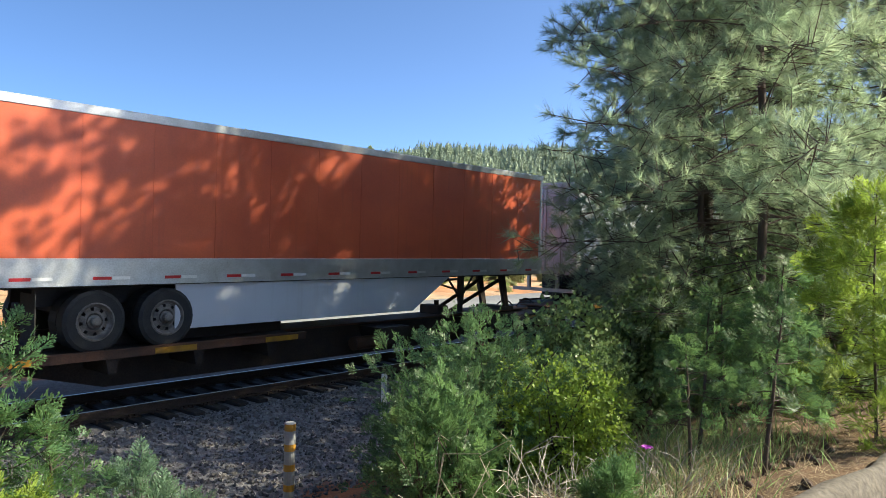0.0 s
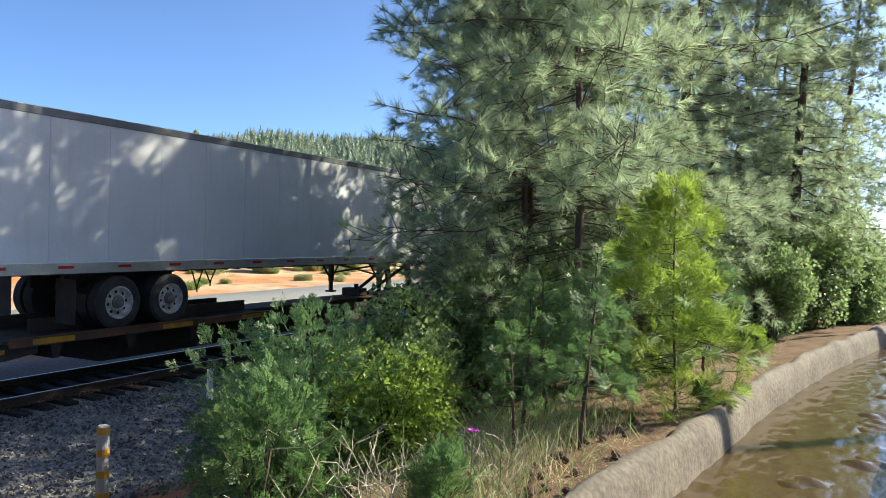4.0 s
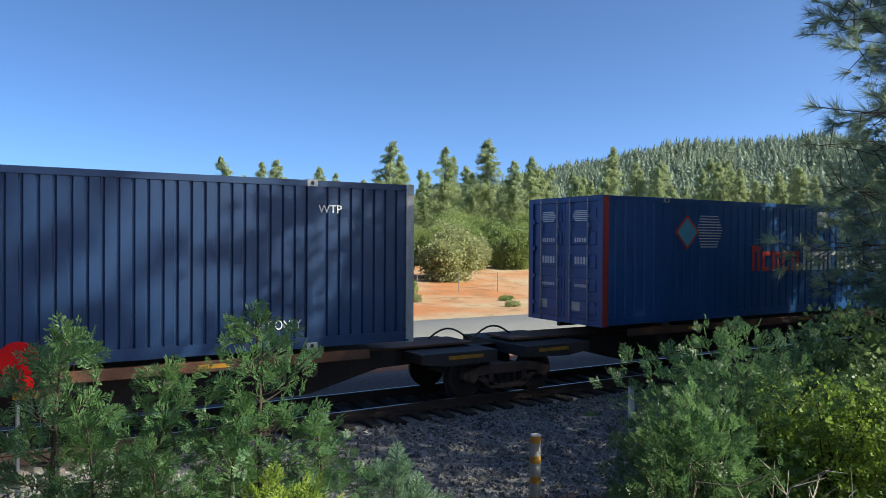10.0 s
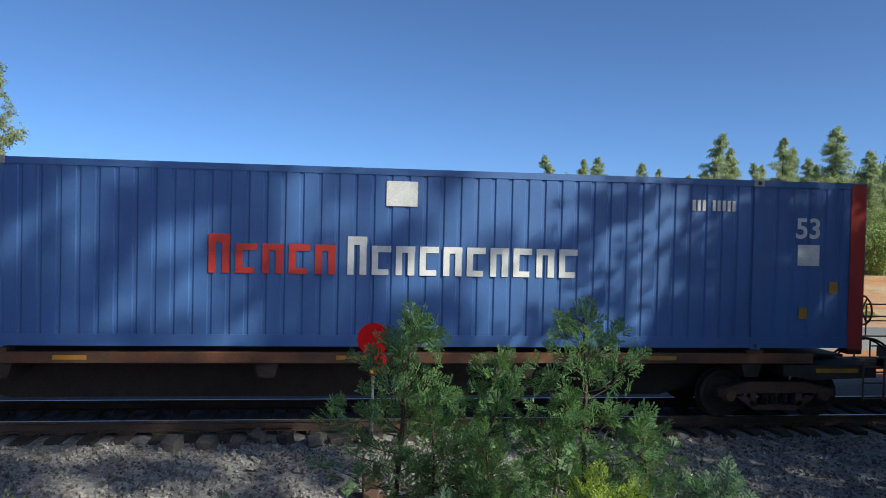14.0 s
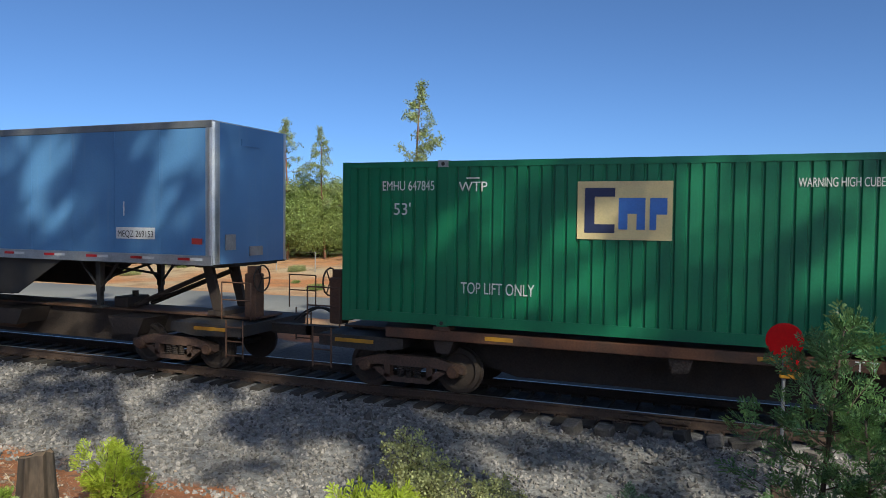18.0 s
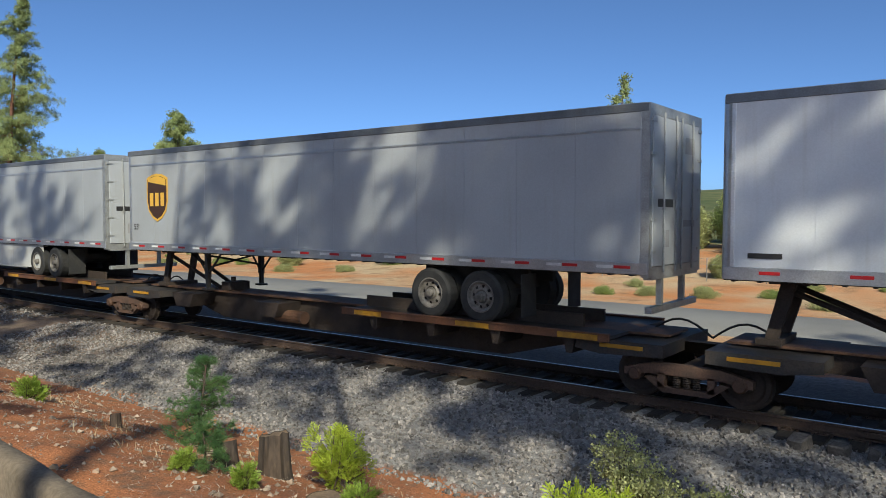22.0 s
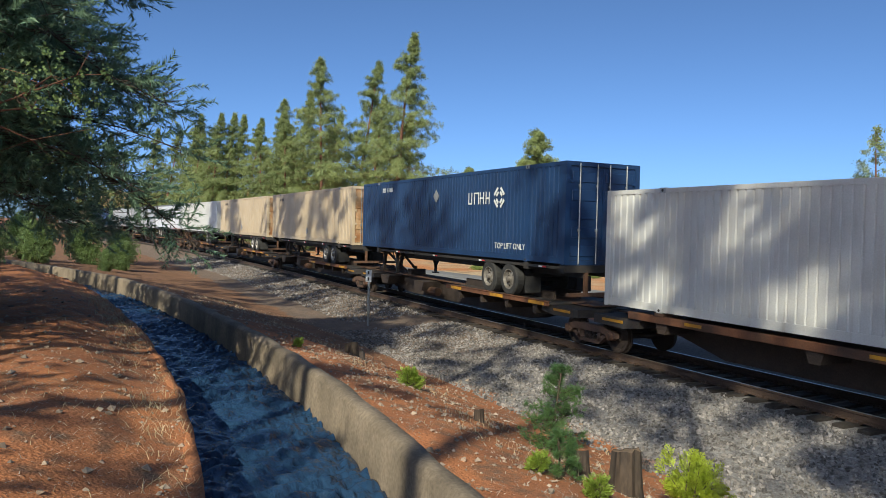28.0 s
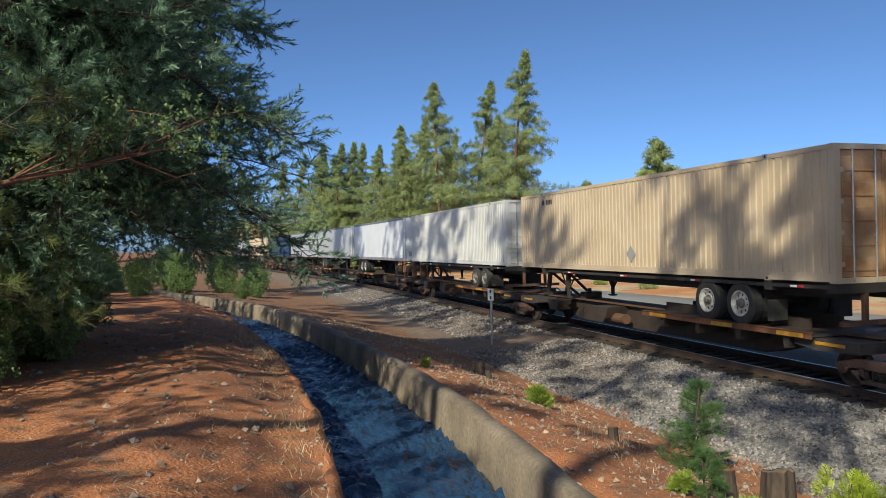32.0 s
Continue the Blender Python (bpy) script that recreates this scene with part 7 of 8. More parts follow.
for x, y, a, s in ((-11.5, -3.7, 0.0, 1.0), (-14.0, -4.2, 1.4, 1.2), (-17.0, -4.0, 2.7, 1.1), (-21.0, -4.2, 3.3, 1.2), (-26, -4.8, 0.8, 1.3), (-9.3, -4.6, 4.0, 0.9), (-33, -5.5, 2.0, 1.4), (-40, -6.5, 1.0, 1.6), (-46, -6, 4.0, 1.7), (-11.0, -3.0, 2.2, 0.8), (-12.6, -2.6, 5.0, 0.9), (-15.2, -2.6, 0.6, 0.9), (-10.2, -3.9, 3.0, 1.0), (-13.2, -3.6, 1.0, 1.3), (-31, -2.8, 2.0, 0.8), (-36, -4.8, 3.0, 1.1), (-46, -2.0, 5.0, 1.3), (-44, 1.5, 0.5, 0.7), (-50, 2.5, 1.5, 1.0), (-55, 0.5, 2.5, 1.5), (-52, -3, 3.5, 1.6), (-60, 3.0, 0.9, 1.4)):
    grown("leafy_shrub", t_, c_, "dark shaded undergrowth beside the canal path", "shrub", x, y, None, "path shrubs", a, s)
# bare red-barked limb reaching over the path
rng = np.random.default_rng(77)
segs = []
p = np.array([-9.5, -4.3, 2.5])
for j, d in enumerate(((-0.1, 0.8, 0.9), (-0.3, 1.0, 0.75), (-0.3, 0.9, 0.35), (-0.4, 0.9, 0.25), (-0.5, 0.7, 0.3), (-0.4, 0.7, 0.4))):
    q = p + np.array(d) * 0.72
    segs.append((p, q, 0.06 - j * 0.008, 0.052 - j * 0.008))
    for k in range(3):
        e = q + np.array([rng.normal(-0.2, 0.3), rng.uniform(0.2, 0.9), rng.normal(0.25, 0.3)]) * 0.8
        segs.append((q, e, 0.02, 0.006))
        for w in range(3):
            segs.append((e, e + rng.normal(0, 0.25, 3) + np.array([0, 0.15, 0.1]), 0.006, 0.002))
    p = q
tips = np.array([s[1] for s in segs if s[3] < 0.003])
limb = thing("manzanita_tree", "red-barked manzanita limb with grey-green leaves", "tree")
part("limb", limb_mesh(segs, "red_bark", 6), "", limb)
dead = []
for k in range(9):
    p = np.array([-9.5, -4.2, 2.1 + 0.15 * k])
    d = np.array([rng.normal(0.2, 0.4), rng.uniform(0.5, 1.0), rng.uniform(-0.1, 0.5)])
    for j in range(5):
        q = p + d / np.linalg.norm(d) * 0.32
        dead.append((p, q, 0.013 - j * 0.002, 0.011 - j * 0.002))
        dead.append((q, q + (d / np.linalg.norm(d) + rng.normal(0, 0.7, 3)) * 0.3, 0.005, 0.002))
        p, d = q, d + rng.normal(0, 0.3, 3)
part("dead_limb", limb_mesh(dead, "dry_twig", 5), "", limb, "bleached dead twigs")
m_ = frames_along(np.repeat(tips, 5, 0) + rng.normal(0, 0.1, (len(tips) * 5, 3)), rng.normal(0, 1, (len(tips) * 5, 3)), 1.0, rng)
part("leaves", raw_mesh(*strew(LEAVES, m_), "leaf"), "", limb)

# ---- tall trees that shade the scene from behind the camera ----
def shade_pine(seed, h, radius, crown_from, n_branch, per_branch, scale=(0.34, 0.62)):
    return conifer(np.random.default_rng(seed), h, radius, crown_from, n_branch, per_branch, MASS, "mid_needle", "bark", 0.2, droop=0.15, up=0.3, point=0.3, twig=0.3, bare=0.1, scale=scale)


shade_full = [shade_pine(50 + k, 32, 3.0, 16.6, 84, 8) for k in range(3)]
shade_thin = [shade_pine(55 + k, 31, 3.0, 18.5, 40, 5) for k in range(2)]
shade_mid = [shade_pine(66 + k, 32, 3.0, 16.6, 62, 6) for k in range(2)]
shade_bank = [shade_pine(63 + k, 25, 2.8, 5.0, 40, 4, (0.3, 0.55)) for k in range(2)]
SHADE_AT = [(6.2, -8.6, "thin"), (9.9, -8.6, "mid"), (13.3, -8.4, "mid"), (16.9, -8.0, "full"), (18.0, -9.4, "thin"), (20.2, -8.4, "mid"), (30.5, -9.0, "thin"), (36.0, -9.4, "mid"), (43.0, -9.0, "thin"), (50.0, -10, "thin"),
            (0.6, -8.6, "bank"), (-0.8, -12.5, "thin"), (-9.5, -14, "thin"), (-16, -12, "thin"), (-22, -12, "full"), (-28, -10.5, "thin"), (-36, -13, "full"), (-44, -14, "full"), (3.0, -13.0, "thin")]
SHADES = {"full": shade_full, "mid": shade_mid, "thin": shade_thin, "bank": shade_bank}
for k, (x, y, sort) in enumerate(SHADE_AT):
    t_, c_ = SHADES[sort][k % len(SHADES[sort])]
    grown("tall_pine", t_, c_, "tall pine standing behind the canal bank", "tree", x, y, None, "tall pines behind the bank", k * 1.3, 1.0)

t_, c_ = conifer(np.random.default_rng(62), 7.5, 2.2, 1.0, 60, 12, TUFT, "needle_yellow", "bark", 0.07, droop=0.05, up=0.5, point=0.6, twig=0.25, dead=14)
for x, y, a, s in ((-2.6, -5.4, 0.3, 0.85), (0.4, -6.2, 1.9, 0.95), (-4.6, -7.2, 3.3, 0.6), (2.6, -7.0, 4.6, 0.95)):
    grown("pine_tree", t_, c_, "slender young pine standing behind the canal bank", "tree", x, y, None, "young pines behind the bank", a, s)

# ---- trees beyond the railway ----
mid = [conifer(np.random.default_rng(60 + k), 27, (8.6, 7.4, 8.0)[k], (2.5, 5.5, 2.0)[k], (150, 124, 136)[k], 32, CLUMP_FINE, "mid_needle", "red_bark", 0.33, droop=0.1, up=0.5, point=(0.9, 0.75, 0.85)[k], twig=0.22, bare=0.15, scale=(0.5, 0.9)) for k in range(3)]
for k, (x, y, top) in enumerate(((-88.9, 37.1, 28.2), (-94.2, 28.1, 24.8), (-98.5, 34.3, 26.7), (-104.5, 28.5, 22), (-96, 24, 17.5), (-105, 20.5, 18.0), (-108, 17, 18.5), (-112, 28, 22), (-100, 41, 20), (-118, 22, 20), (-125, 17, 18), (-135, 13, 19), (-145, 12, 20), (-160, 6, 20), (-118, 36, 22), (-150, 20, 24), (-175, 0, 22), (-130, 30, 22), (-108.7, 18.9, 18.8), (-103.2, 25.6, 18.1), (-111.3, 15.5, 16.7), (-109, 33, 18), (-99, 21.5, 16), (-116, 14.5, 17), (-95, 36, 21), (-58, 44, 9), (-86, 62, 11.4))):
    t_, c_ = mid[k % 3]
    z = gz(x, y)
    grown("tall_pine", t_, c_, "tall yellow-green pine beyond the railway", "tree", x, y, z, "pines beyond the railway", k * 2.1, (top - z) / 27.0)
far_c = [conifer(np.random.default_rng(70 + k), 20, (5.6, 5.0, 4.4)[k], 1.2, 110, 24, CLUMP_FINE, "belt_needle", "bark", 0.25, droop=0.15, up=0.35, point=(0.6, 0.75, 0.5)[k], twig=0.22, bare=0.1, scale=(0.6, 1.0)) for k in range(3)]
rng = np.random.default_rng(9)
spots = [(54.7, 110, 19.5), (59.4, 112, 17.9), (62, 116, 17.6), (66.9, 110, 19.2), (70.8, 114, 18.5), (75.3, 110, 21.6), (86.6, 108, 18.7), (106, 110, 22.3), (115, 108, 18.5), (125, 112, 17.8), (131, 108, 19.2), (47, 125, 13.5), (50, 118, 12), (80, 120, 16.5), (92, 118, 17), (98, 125, 18), (110, 122, 18)]
for k in range(80):
    a = rng.uniform(15, 62)
    r_ = rng.uniform(105, 165)
    spots.append((r_ * math.sin(math.radians(a)), r_ * math.cos(math.radians(a)), r_ * math.tan(math.radians(rng.uniform(3.2, 6.2))) + 3))
for k, (x, y, top) in enumerate(spots):
    t_, c_ = far_c[k % 3]
    z = gz(x, y)
    grown("conifer", t_, c_, "dark green conifer at the foot of the wooded hill", "tree", x, y, z, "conifers below the hill", k * 1.7, max(0.35, (top - z) / 20.0))

# a sunlit yellow-green belt of young pines in front of the dark conifers
belt_rng = np.random.default_rng(31)
for k in range(46):
    a = math.radians(belt_rng.uniform(19, 60))
    r_ = belt_rng.uniform(84, 112)
    x, y = r_ * math.sin(a), r_ * math.cos(a)
    t_, c_ = mid[k % 3]
    tall = r_ * math.tan(math.radians(belt_rng.uniform(2.2, 4.9))) + 2.0 - gz(x, y)
    grown("young_pine", t_, c_, "sunlit yellow-green young pine below the hill", "tree", x, y, None, "young pines below the hill", k * 2.3, max(0.2, tall / 27.0))


def small_conifer(rng):
    v, f = [], []
    for k in range(7):
        q = k / 6
        for j in range(5):
            a = j * math.tau / 5 + k * 0.7 + rng.normal(0, 0.3)
            r = (1 - q) ** 0.75 * 0.23 * rng.uniform(0.6, 1.25) + 0.02
            z = 0.06 + q * 0.88
            i = len(v)
            c, s = math.cos(a), math.sin(a)
            v += [(c * 0.01, s * 0.01, z + 0.12), (c * r - s * r * 0.5, s * r + c * r * 0.5, z - 0.05), (c * r + s * r * 0.5, s * r - c * r * 0.5, z - 0.03)]
            f.append((i, i + 1, i + 2))
    return np.array(v), np.array(f)


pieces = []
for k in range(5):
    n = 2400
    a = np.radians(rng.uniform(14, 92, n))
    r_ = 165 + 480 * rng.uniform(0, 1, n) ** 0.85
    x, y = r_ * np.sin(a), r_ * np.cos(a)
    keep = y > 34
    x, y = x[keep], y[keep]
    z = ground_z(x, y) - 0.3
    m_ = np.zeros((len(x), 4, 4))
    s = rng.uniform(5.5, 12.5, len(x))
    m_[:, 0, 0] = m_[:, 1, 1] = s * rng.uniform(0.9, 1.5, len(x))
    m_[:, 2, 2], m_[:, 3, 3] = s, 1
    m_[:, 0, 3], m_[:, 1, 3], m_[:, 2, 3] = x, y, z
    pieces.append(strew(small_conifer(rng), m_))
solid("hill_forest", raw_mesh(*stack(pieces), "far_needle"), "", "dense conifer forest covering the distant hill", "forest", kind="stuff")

# shrubs and broadleaf trees on the red bank beyond the road
sage = [shrub(np.random.default_rng(80 + k), 2.2, 1.5, 900, OAK, ("olive_leaf", "oak_leaf")[k], 8, lobes=7, scale=(0.6, 1.0)) for k in range(2)]
rng = np.random.default_rng(10)
for k in range(110):
    y = rng.uniform(36, 74)
    x = rng.uniform(-75, 95)
    if 36 < y < 45 and rng.uniform() < 0.55:
        continue
    t_, c_ = sage[0 if rng.uniform() < 0.65 else 1]
    s = rng.uniform(0.45, 1.0) if y < 46 else rng.uniform(0.9, 2.0)
    grown("bank_shrub", t_, c_, "grey-green shrub on the sunlit red bank", "shrub", x, y, None, "shrubs on the bank", rng.uniform(0, 6), s)
for k in range(40):
    a = math.radians(rng.uniform(16, 56))
    r_ = rng.uniform(66, 88)
    t_, c_ = sage[k % 2]
    grown("bank_shrub", t_, c_, "yellow-green shrub at the foot of the trees", "shrub", r_ * math.sin(a), r_ * math.cos(a), None, "shrubs below the trees", k * 1.1, rng.uniform(0.9, 1.7))
low_weed = [shrub(np.random.default_rng(84 + k), 1.3, 2.0, 520, OAK, ("olive_leaf", "oak_leaf")[k], 9, lobes=11, scale=(0.5, 1.0), upward=0.5) for k in range(2)]
for k in range(60):
    x, y = rng.uniform(-60, 60), rng.uniform(31.2, 42)
    t_, c_ = low_weed[k % 2]
    grown("bank_shrub", t_, c_, "low scrubby weed on the bare red bank", "shrub", x, y, None, "weeds on the bank", k * 1.3, rng.uniform(0.1, 0.34))
oak_t, oak_c = shrub(np.random.default_rng(90), 5.4, 4.2, 3800, OAK, "oak_leaf", 12, lobes=18, scale=(0.7, 1.1), low=0.25)
for x, y, s, a in ((-32.5, 46, 0.95, 0.0), (-29, 47, 0.95, 1.0), (-10.5, 52, 1.0, 2.0), (0.5, 60, 0.9, 3.0), (5.0, 58, 0.85, 4.0), (-4, 63, 0.95, 5.0), (20, 66, 1.1, 0.5), (34, 70, 1.2, 1.6), (48, 74, 1.2, 2.6), (-46, 52, 1.0, 4.0), (28, 62, 0.9, 3.4), (62, 78, 1.4, 0.3), (75, 84, 1.4, 1.3), (-1.5, 57, 0.75, 2.2), (2.6, 62, 0.8, 0.8), (-7.5, 58, 0.85, 3.3), (8.5, 63, 0.85, 1.2), (-15, 57, 0.9, 2.6), (13, 68, 0.9, 5.5), (17, 60, 0.8, 1.1), (24, 57, 0.7, 2.9), (30, 60, 0.9, 4.1), (37, 62, 0.8, 0.4), (42, 66, 1.0, 1.9), (52, 66, 0.9, 3.0), (22, 72, 1.1, 5.1), (31, 76, 1.2, 2.4), (11, 60, 0.7, 3.9), (58, 70, 1.0, 4.7), (3.7, 50.2, 1.2, 0.7), (5.7, 51.8, 1.25, 2.9), (0.2, 54, 1.15, 4.4), (-2.2, 56, 1.2, 1.9), (2.2, 56.5, 1.3, 5.6), (8.2, 53, 1.2, 3.6)):
    grown("oak_tree", oak_t, oak_c, "rounded leafy oak beyond the road", "tree", x, y, None, "oaks beyond the road", a, s * (0.8 if y > 50 else 1.0))
t_, c_ = conifer(np.random.default_rng(94), 13.0, 4.2, 2.0, 120, 26, CLUMP_FINE, "mid_needle", "bark", 0.2, droop=0.0, up=0.5, point=0.5, twig=0.18, bare=0.2, scale=(0.5, 0.8))
for x, y, top in ((-62, 40.6, 12.8), (-88, 47, 11.2)):
    grown("pine_tree", t_, c_, "rounded bushy young pine beyond the railway", "tree", x, y, None, "young pines beyond the railway", x, (top - gz(x, y)) / 13.0)
t_, c_ = conifer(np.random.default_rng(95), 11.6, 3.5, 3.2, 46, 10, CLUMP_FINE, "mid_needle", "red_bark", 0.13, droop=-0.1, up=0.5, point=1.1, twig=0.14, bare=0.45, scale=(0.45, 0.8))
grown("pine_tree", t_, c_, "sparse open-crowned young pine beyond the road", "tree", -30.3, 45.0, None, "", 2.0, 0.86)
grown("pine_tree", t_, c_, "sparse open-crowned young pine beyond the road", "tree", -27.8, 46.0, None, "", 4.0, 0.8)
grown("pine_tree", t_, c_, "sparse open-crowned young pine beyond the road", "tree", -19.0, 41.0)


# ---- small things ----
def marker_post():
    t = thing("marker_post", "grey roadside marker post with yellow reflective bands", "post", m=Matrix.Translation((5.27, 6.6, gz(5.27, 6.6))))
    h = 0.97 - gz(5.27, 6.6)
    bm = bmesh.new()
    turned(bm, [(-0.2, 0.062), (h - 0.01, 0.062), (h, 0.05)], (0, 0, 0), "z", 16)
    part("post", bm, "marker_grey", t)
    for k in range(4):
        z = h - 0.09 - k * 0.225
        bm = bmesh.new()
        turned(bm, [(z, 0.0635), (z + 0.075, 0.0635)], (0, 0, 0), "z", 16)
        part("band", bm, "yellow_mark", t)


marker_post()
bm = bmesh.new()
box(bm, -0.05, 0.05, -0.03, 0.03, -0.3, 1.15, 0.008)
solid("white_post", bm, "strip_white", "short white marker post beside the track", "post", m=Matrix.Translation((9.1, 8.9, gz(9.1, 8.9))))


def mile_sign():
    z = gz(-25, 9.2)
    t = thing("track_sign", "white track-side sign plate on a grey metal post", "sign", m=pose(-25, 9.2, z, 0, 0, 38))
    bm = bmesh.new()
    box(bm, -0.04, 0.04, -0.025, 0.025, -0.3, 1.62, 0.005)
    part("post", bm, "galvanised", t)
    bm = bmesh.new()
    box(bm, -0.12, 0.12, -0.04, -0.028, 1.56, 1.98, 0.004)
    p = part("plate", bm, "lettering_white", t)
    for z0 in (1.6, 1.82):
        bm = bmesh.new()
        box(bm, -0.035, 0.035, -0.045, -0.0405, z0, z0 + 0.12)
        part("digit_bar", bm, "lettering_black", p)


mile_sign()


def stump(x, y, r, h, label, seed, slant=0.0, mat="char_wood"):
    rng = random.Random(seed)
    t = thing("tree_stump", label, "stump", "stumps", Matrix.Translation((x, y, gz(x, y) - 0.05)))
    n, rows = 18, 6
    wob = [rng.uniform(0.86, 1.12) for _ in range(n)]
    top = [h + slant * math.cos(i * math.tau / n) + rng.uniform(-0.03, 0.03) * h for i in range(n)]
    bm = bmesh.new()
    rings = []
    for k in range(rows):
        q = k / (rows - 1)
        rings.append([bm.verts.new((math.cos(i * math.tau / n) * r * wob[i] * (1.25 - 0.32 * q ** 0.6), math.sin(i * math.tau / n) * r * wob[i] * (1.25 - 0.32 * q ** 0.6), q * top[i])) for i in range(n)])
    for k in range(rows - 1):
        for i in range(n):
            bm.faces.new((rings[k][i], rings[k][(i + 1) % n], rings[k + 1][(i + 1) % n], rings[k + 1][i]))
    part("bark", bm, mat, t)
    bm = bmesh.new()
    c = bm.verts.new((0, 0, h - 0.02))
    ring = [bm.verts.new((math.cos(i * math.tau / n) * r * wob[i] * 0.92, math.sin(i * math.tau / n) * r * wob[i] * 0.92, top[i] - 0.008)) for i in range(n)]
    for i in range(n):
        bm.faces.new((c, ring[i], ring[(i + 1) % n]))
    part("cut_face", bm, "cut_wood", t, "grey weathered cut face")


stump(-6.95, 5.55, 0.17, 0.56, "charred upright tree stump on red dirt", 1, 0.03)
stump(-7.45, 5.25, 0.14, 0.33, "low charred broken tree stump", 2, 0.05)
stump(-9.75, 5.2, 0.07, 0.22, "small grey sawn stump", 3, 0.02, "bark")
stump(-5.0, 5.65, 0.09, 0.24, "small pale sawn stump in red dirt", 4, 0.01, "bark")
stump(-5.6, 5.05, 0.2, 0.14, "low weathered wide stump", 8, 0.01, "bark")
stump(-17.2, 5.85, 0.16, 0.32, "dark broken stump on the bank", 5, 0.06)
stump(5.85, 3.65, 0.22, 0.22, "dark wet-looking sawn stump among dry grass", 6, 0.03)
stump(6.6, 4.2, 0.25, 0.2, "low dark stump half hidden by grass", 7, 0.03)
bm = bmesh.new()
pipe(bm, [(-16.2 + k * 0.16, 5.75 - k * 0.05, gz(-16, 5.6) + 0.08 - 0.01 * k) for k in range(7)], [0.07 - k * 0.006 for k in range(7)], 9)
solid("fallen_log", bm, "char_wood", "short dark fallen log on red dirt", "log")

# switch stand with a red target behind the sapling
z0 = gz(0.3, 9.75)
stand = thing("switch_stand", "track switch stand with a red round target on a post", "switch stand", m=Matrix.Translation((0.3, 9.75, 0.0)))
bm = bmesh.new()
box(bm, -0.22, 0.22, -0.18, 0.18, z0 - 0.12, z0 + 0.06, 0.01)
box(bm, -0.11, 0.11, -0.1, 0.1, z0 + 0.06, z0 + 0.36, 0.02)
part("base", bm, "truck_rust", stand)
bm = bmesh.new()
tube(bm, (0, 0.02, z0 + 0.3), (0, 0.02, 1.82), 0.022, seg=10)
part("post", bm, "galvanised", stand)
bm = bmesh.new()
turned(bm, [(-0.006, 0.02), (-0.006, 0.205), (0.0, 0.213), (0.006, 0.205), (0.006, 0.02)], (0, -0.012, 1.75), "y", 28)
part("target", bm, "flag_red", stand, "bright red round target plate")
bm = bmesh.new()
turned(bm, [(-0.05, 0.02), (-0.05, 0.08), (-0.03, 0.088), (0.03, 0.088), (0.05, 0.08), (0.05, 0.02)], (0.08, -0.03, 1.48), "y", 20)
part("lower_target", bm, "flag_red", stand)
bm = bmesh.new()
box(bm, -0.05, 0.21, -0.05, 0.05, 1.3, 1.385, 0.012)
part("bracket", bm, "yellow_mark", stand)
bm = bmesh.new()
pipe(bm, [(0.1, 0, z0 + 0.25), (0.45, -0.02, z0 + 0.18), (0.75, -0.02, z0 + 0.12)], [0.02, 0.018, 0.022], 8)
part("lever", bm, "truck_rust", stand)

# purple flower
t = thing("purple_flower", "single purple thistle-like flower on a green stem", "flower", m=Matrix.Translation((5.75, 2.62, gz(5.75, 2.62))))
bm = bmesh.new()
tube(bm, (0, 0, 0), (0.03, 0.0, 0.66), 0.005, seg=5)
part("stem", bm, "leaf", t)
bm = bmesh.new()
for k in range(9):
    a = k * math.tau / 9
    vs = [bm.verts.new(p) for p in ((0.03, 0, 0.66), (0.03 + math.cos(a) * 0.04 - math.sin(a) * 0.015, math.sin(a) * 0.04 + math.cos(a) * 0.015, 0.69), (0.03 + math.cos(a) * 0.06, math.sin(a) * 0.06, 0.68), (0.03 + math.cos(a) * 0.04 + math.sin(a) * 0.015, math.sin(a) * 0.04 - math.cos(a) * 0.015, 0.69))]
    bm.faces.new(vs)
part("petals", bm, "petal", t)

# pine cones on the litter
bm = bmesh.new()
turned(bm, [(-0.05, 0.012), (-0.035, 0.036), (0.0, 0.045), (0.03, 0.03), (0.055, 0.008)], (0, 0, 0), "x", 9)
cone_mesh = mesh_of(bm, "cone_brown")
rng = random.Random(8)
for k in range(26):
    x, y = rng.uniform(6.0, 10.5), rng.uniform(1.75, 2.6)
    solid("pine_cone", cone_mesh, "", "brown pine cone lying on needle litter", "pine cone", "pine cones", m=pose(x, y, gz(x, y) + 0.03, rng.uniform(0, 360), 0, rng.uniform(0, 360)))

# broken concrete blocks beside the rail joint
rng = random.Random(12)
for k in range(9):
    bm = bmesh.new()
    a, b, c = rng.uniform(0.08, 0.2), rng.uniform(0.08, 0.16), rng.uniform(0.06, 0.12)
    box(bm, -a, a, -b, b, -c, c, 0.02)
    for v in bm.verts:
        v.co.x *= 1 + 0.25 * math.sin(v.co.y * 31 + k)
        v.co.z += 0.03 * math.sin(v.co.x * 19 + k * 2.1)
    x = -2.6 + k * 0.42 + rng.uniform(-0.1, 0.1)
    y = 12.0 + rng.uniform(-0.25, 0.12)
    solid("rubble_block", bm, "rubble_grey", "broken grey-brown timber block lying against the rail ties", "rubble", "blocks by the track", m=pose(x, y, gz(x, y) + c * 0.7, rng.uniform(-12, 12), rng.uniform(-12, 12), rng.uniform(0, 90)))

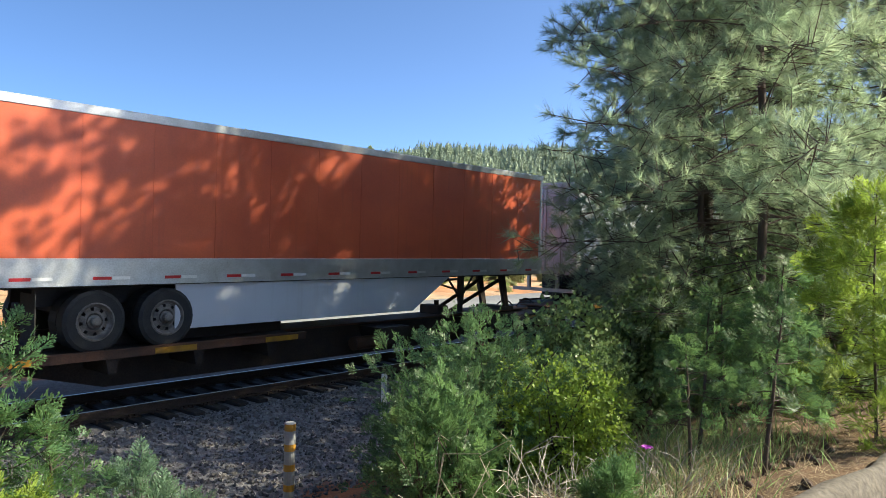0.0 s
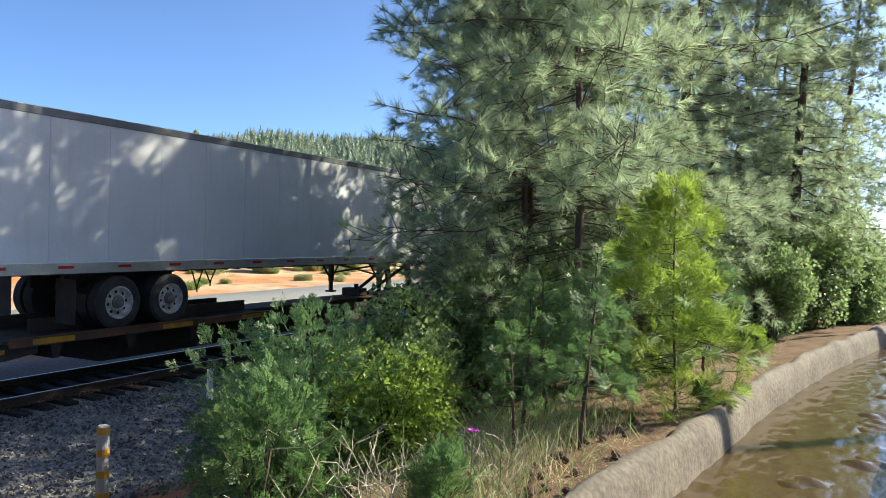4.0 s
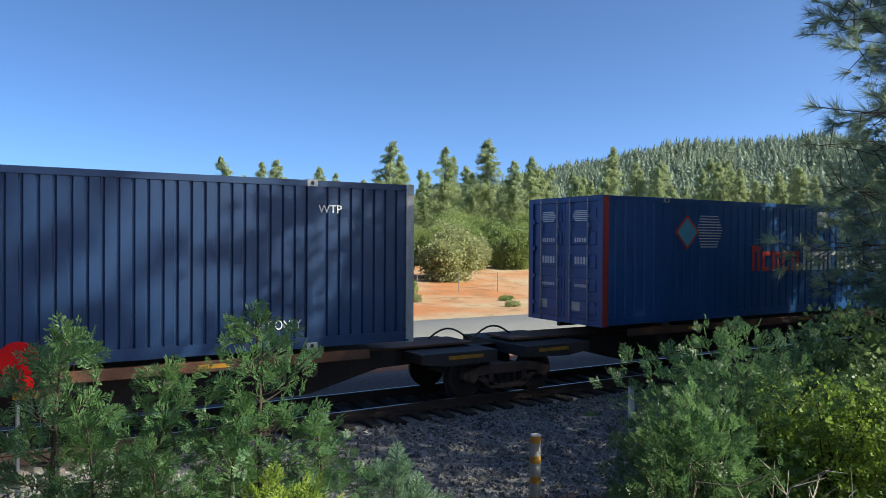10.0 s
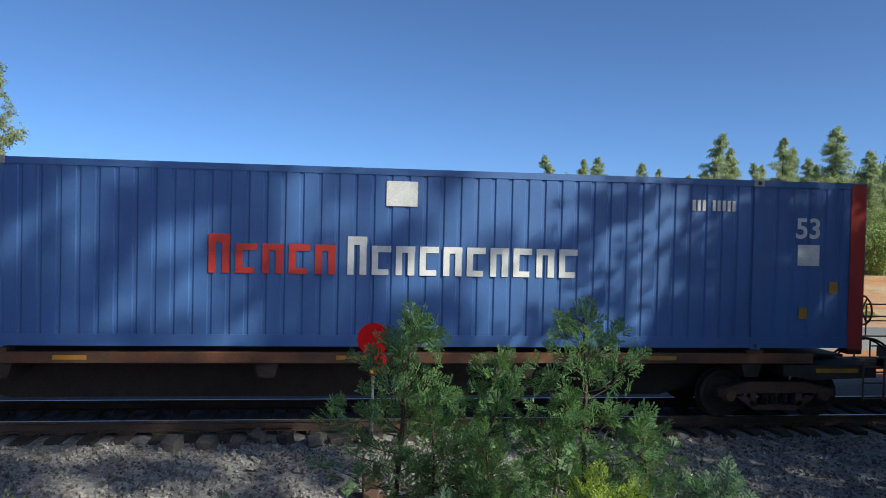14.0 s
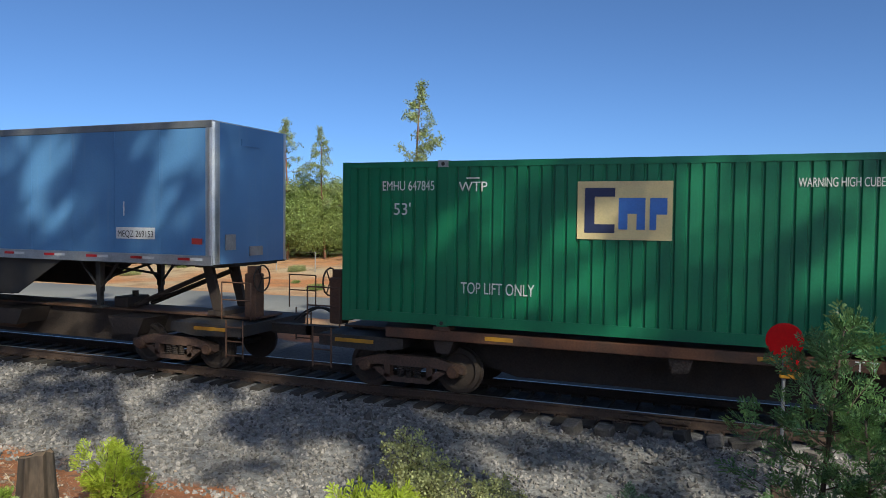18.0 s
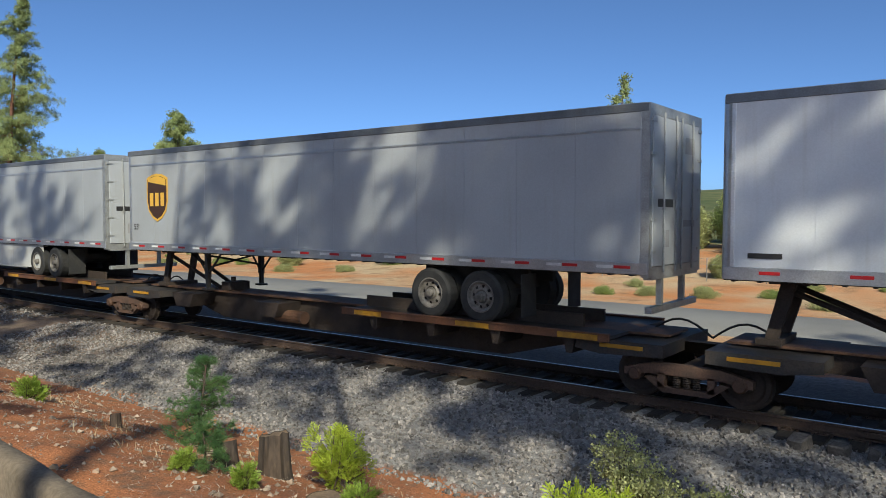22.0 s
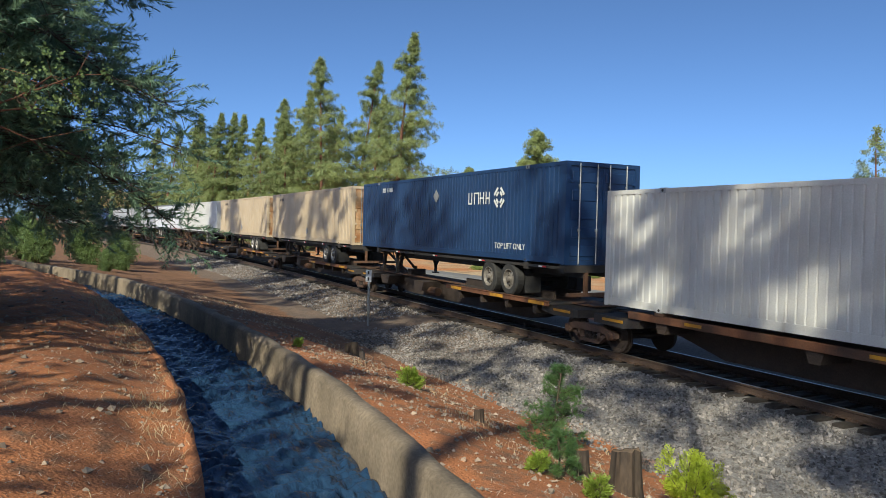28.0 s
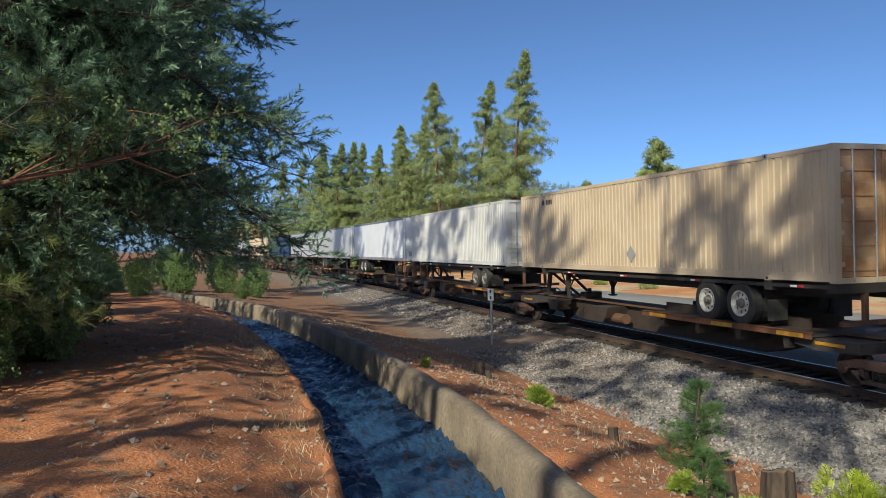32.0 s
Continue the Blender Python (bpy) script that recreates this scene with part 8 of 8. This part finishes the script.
# white building behind the bank
t = thing("white_building", "low cream building with a shallow roof behind trees", "building", m=Matrix.Translation((-12.3, 61, gz(-12.3, 61))))
bm = bmesh.new()
box(bm, -2.7, 5.0, 0, 4.0, -0.5, 3.6)
part("wall", bm, "building_white", t)
bm = bmesh.new()
prism(bm, [(-3.0, 3.6), (5.3, 3.6), (5.3, 3.75), (1.2, 4.2), (-3.0, 3.75)], -0.3, 4.3)
part("roof", bm, "galvanised", t)
for x in (-1.5, 0.6, 2.7):
    bm = bmesh.new()
    box(bm, x, x + 0.9, -0.03, 0.0, 1.4, 2.4)
    part("window", bm, "window_dark", t)

# wooden power poles far beyond the railway
for x, y, top in ((-91.5, 41.0, 9.2), (-90.0, 43.6, 9.4), (-88.0, 46.0, 9.0)):
    t = thing("power_pole", "thin dark wooden power pole with a crossarm", "power pole", "power poles", Matrix.Translation((x, y, gz(x, y))))
    h = top - gz(x, y)
    bm = bmesh.new()
    tube(bm, (0, 0, -0.3), (0, 0, h), 0.16, 0.11, seg=8)
    part("pole", bm, "bark", t)
    bm = bmesh.new()
    box(bm, -0.08, 0.08, -1.3, 1.3, h - 0.75, h - 0.55)
    part("crossarm", bm, "bark", t)
    for q in (-1.1, 0.0, 1.1):
        bm = bmesh.new()
        turned(bm, [(h - 0.55, 0.07), (h - 0.42, 0.09), (h - 0.36, 0.05)], (0, q, 0), "z", 8)
        part("insulator", bm, "window_dark", t)

# wire fence along the bank
fence = thing("wire_fence", "low chain-link fence with thin steel posts beyond the road", "fence")
for k in range(24):
    x = -40 + k * 3.0
    y = 40.5 + 0.6 * math.sin(x * 0.1)
    bm = bmesh.new()
    tube(bm, (x, y, gz(x, y) - 0.1), (x, y, gz(x, y) + 1.25), 0.03, seg=6)
    part("post", bm, "chain_wire", fence)
bm = bmesh.new()
for k in range(23):
    x0, x1 = -40 + k * 3.0, -37 + k * 3.0
    ya, yb = 40.5 + 0.6 * math.sin(x0 * 0.1), 40.5 + 0.6 * math.sin(x1 * 0.1)
    za, zb = gz(x0, ya), gz(x1, yb)
    for h in (0.15, 0.4, 0.65, 0.9, 1.2):
        tube(bm, (x0, ya, za + h), (x1, yb, zb + h), 0.006, seg=3, caps=False)
tagged(part("wire", bm, "chain_wire", fence), kind="stuff")

motions()
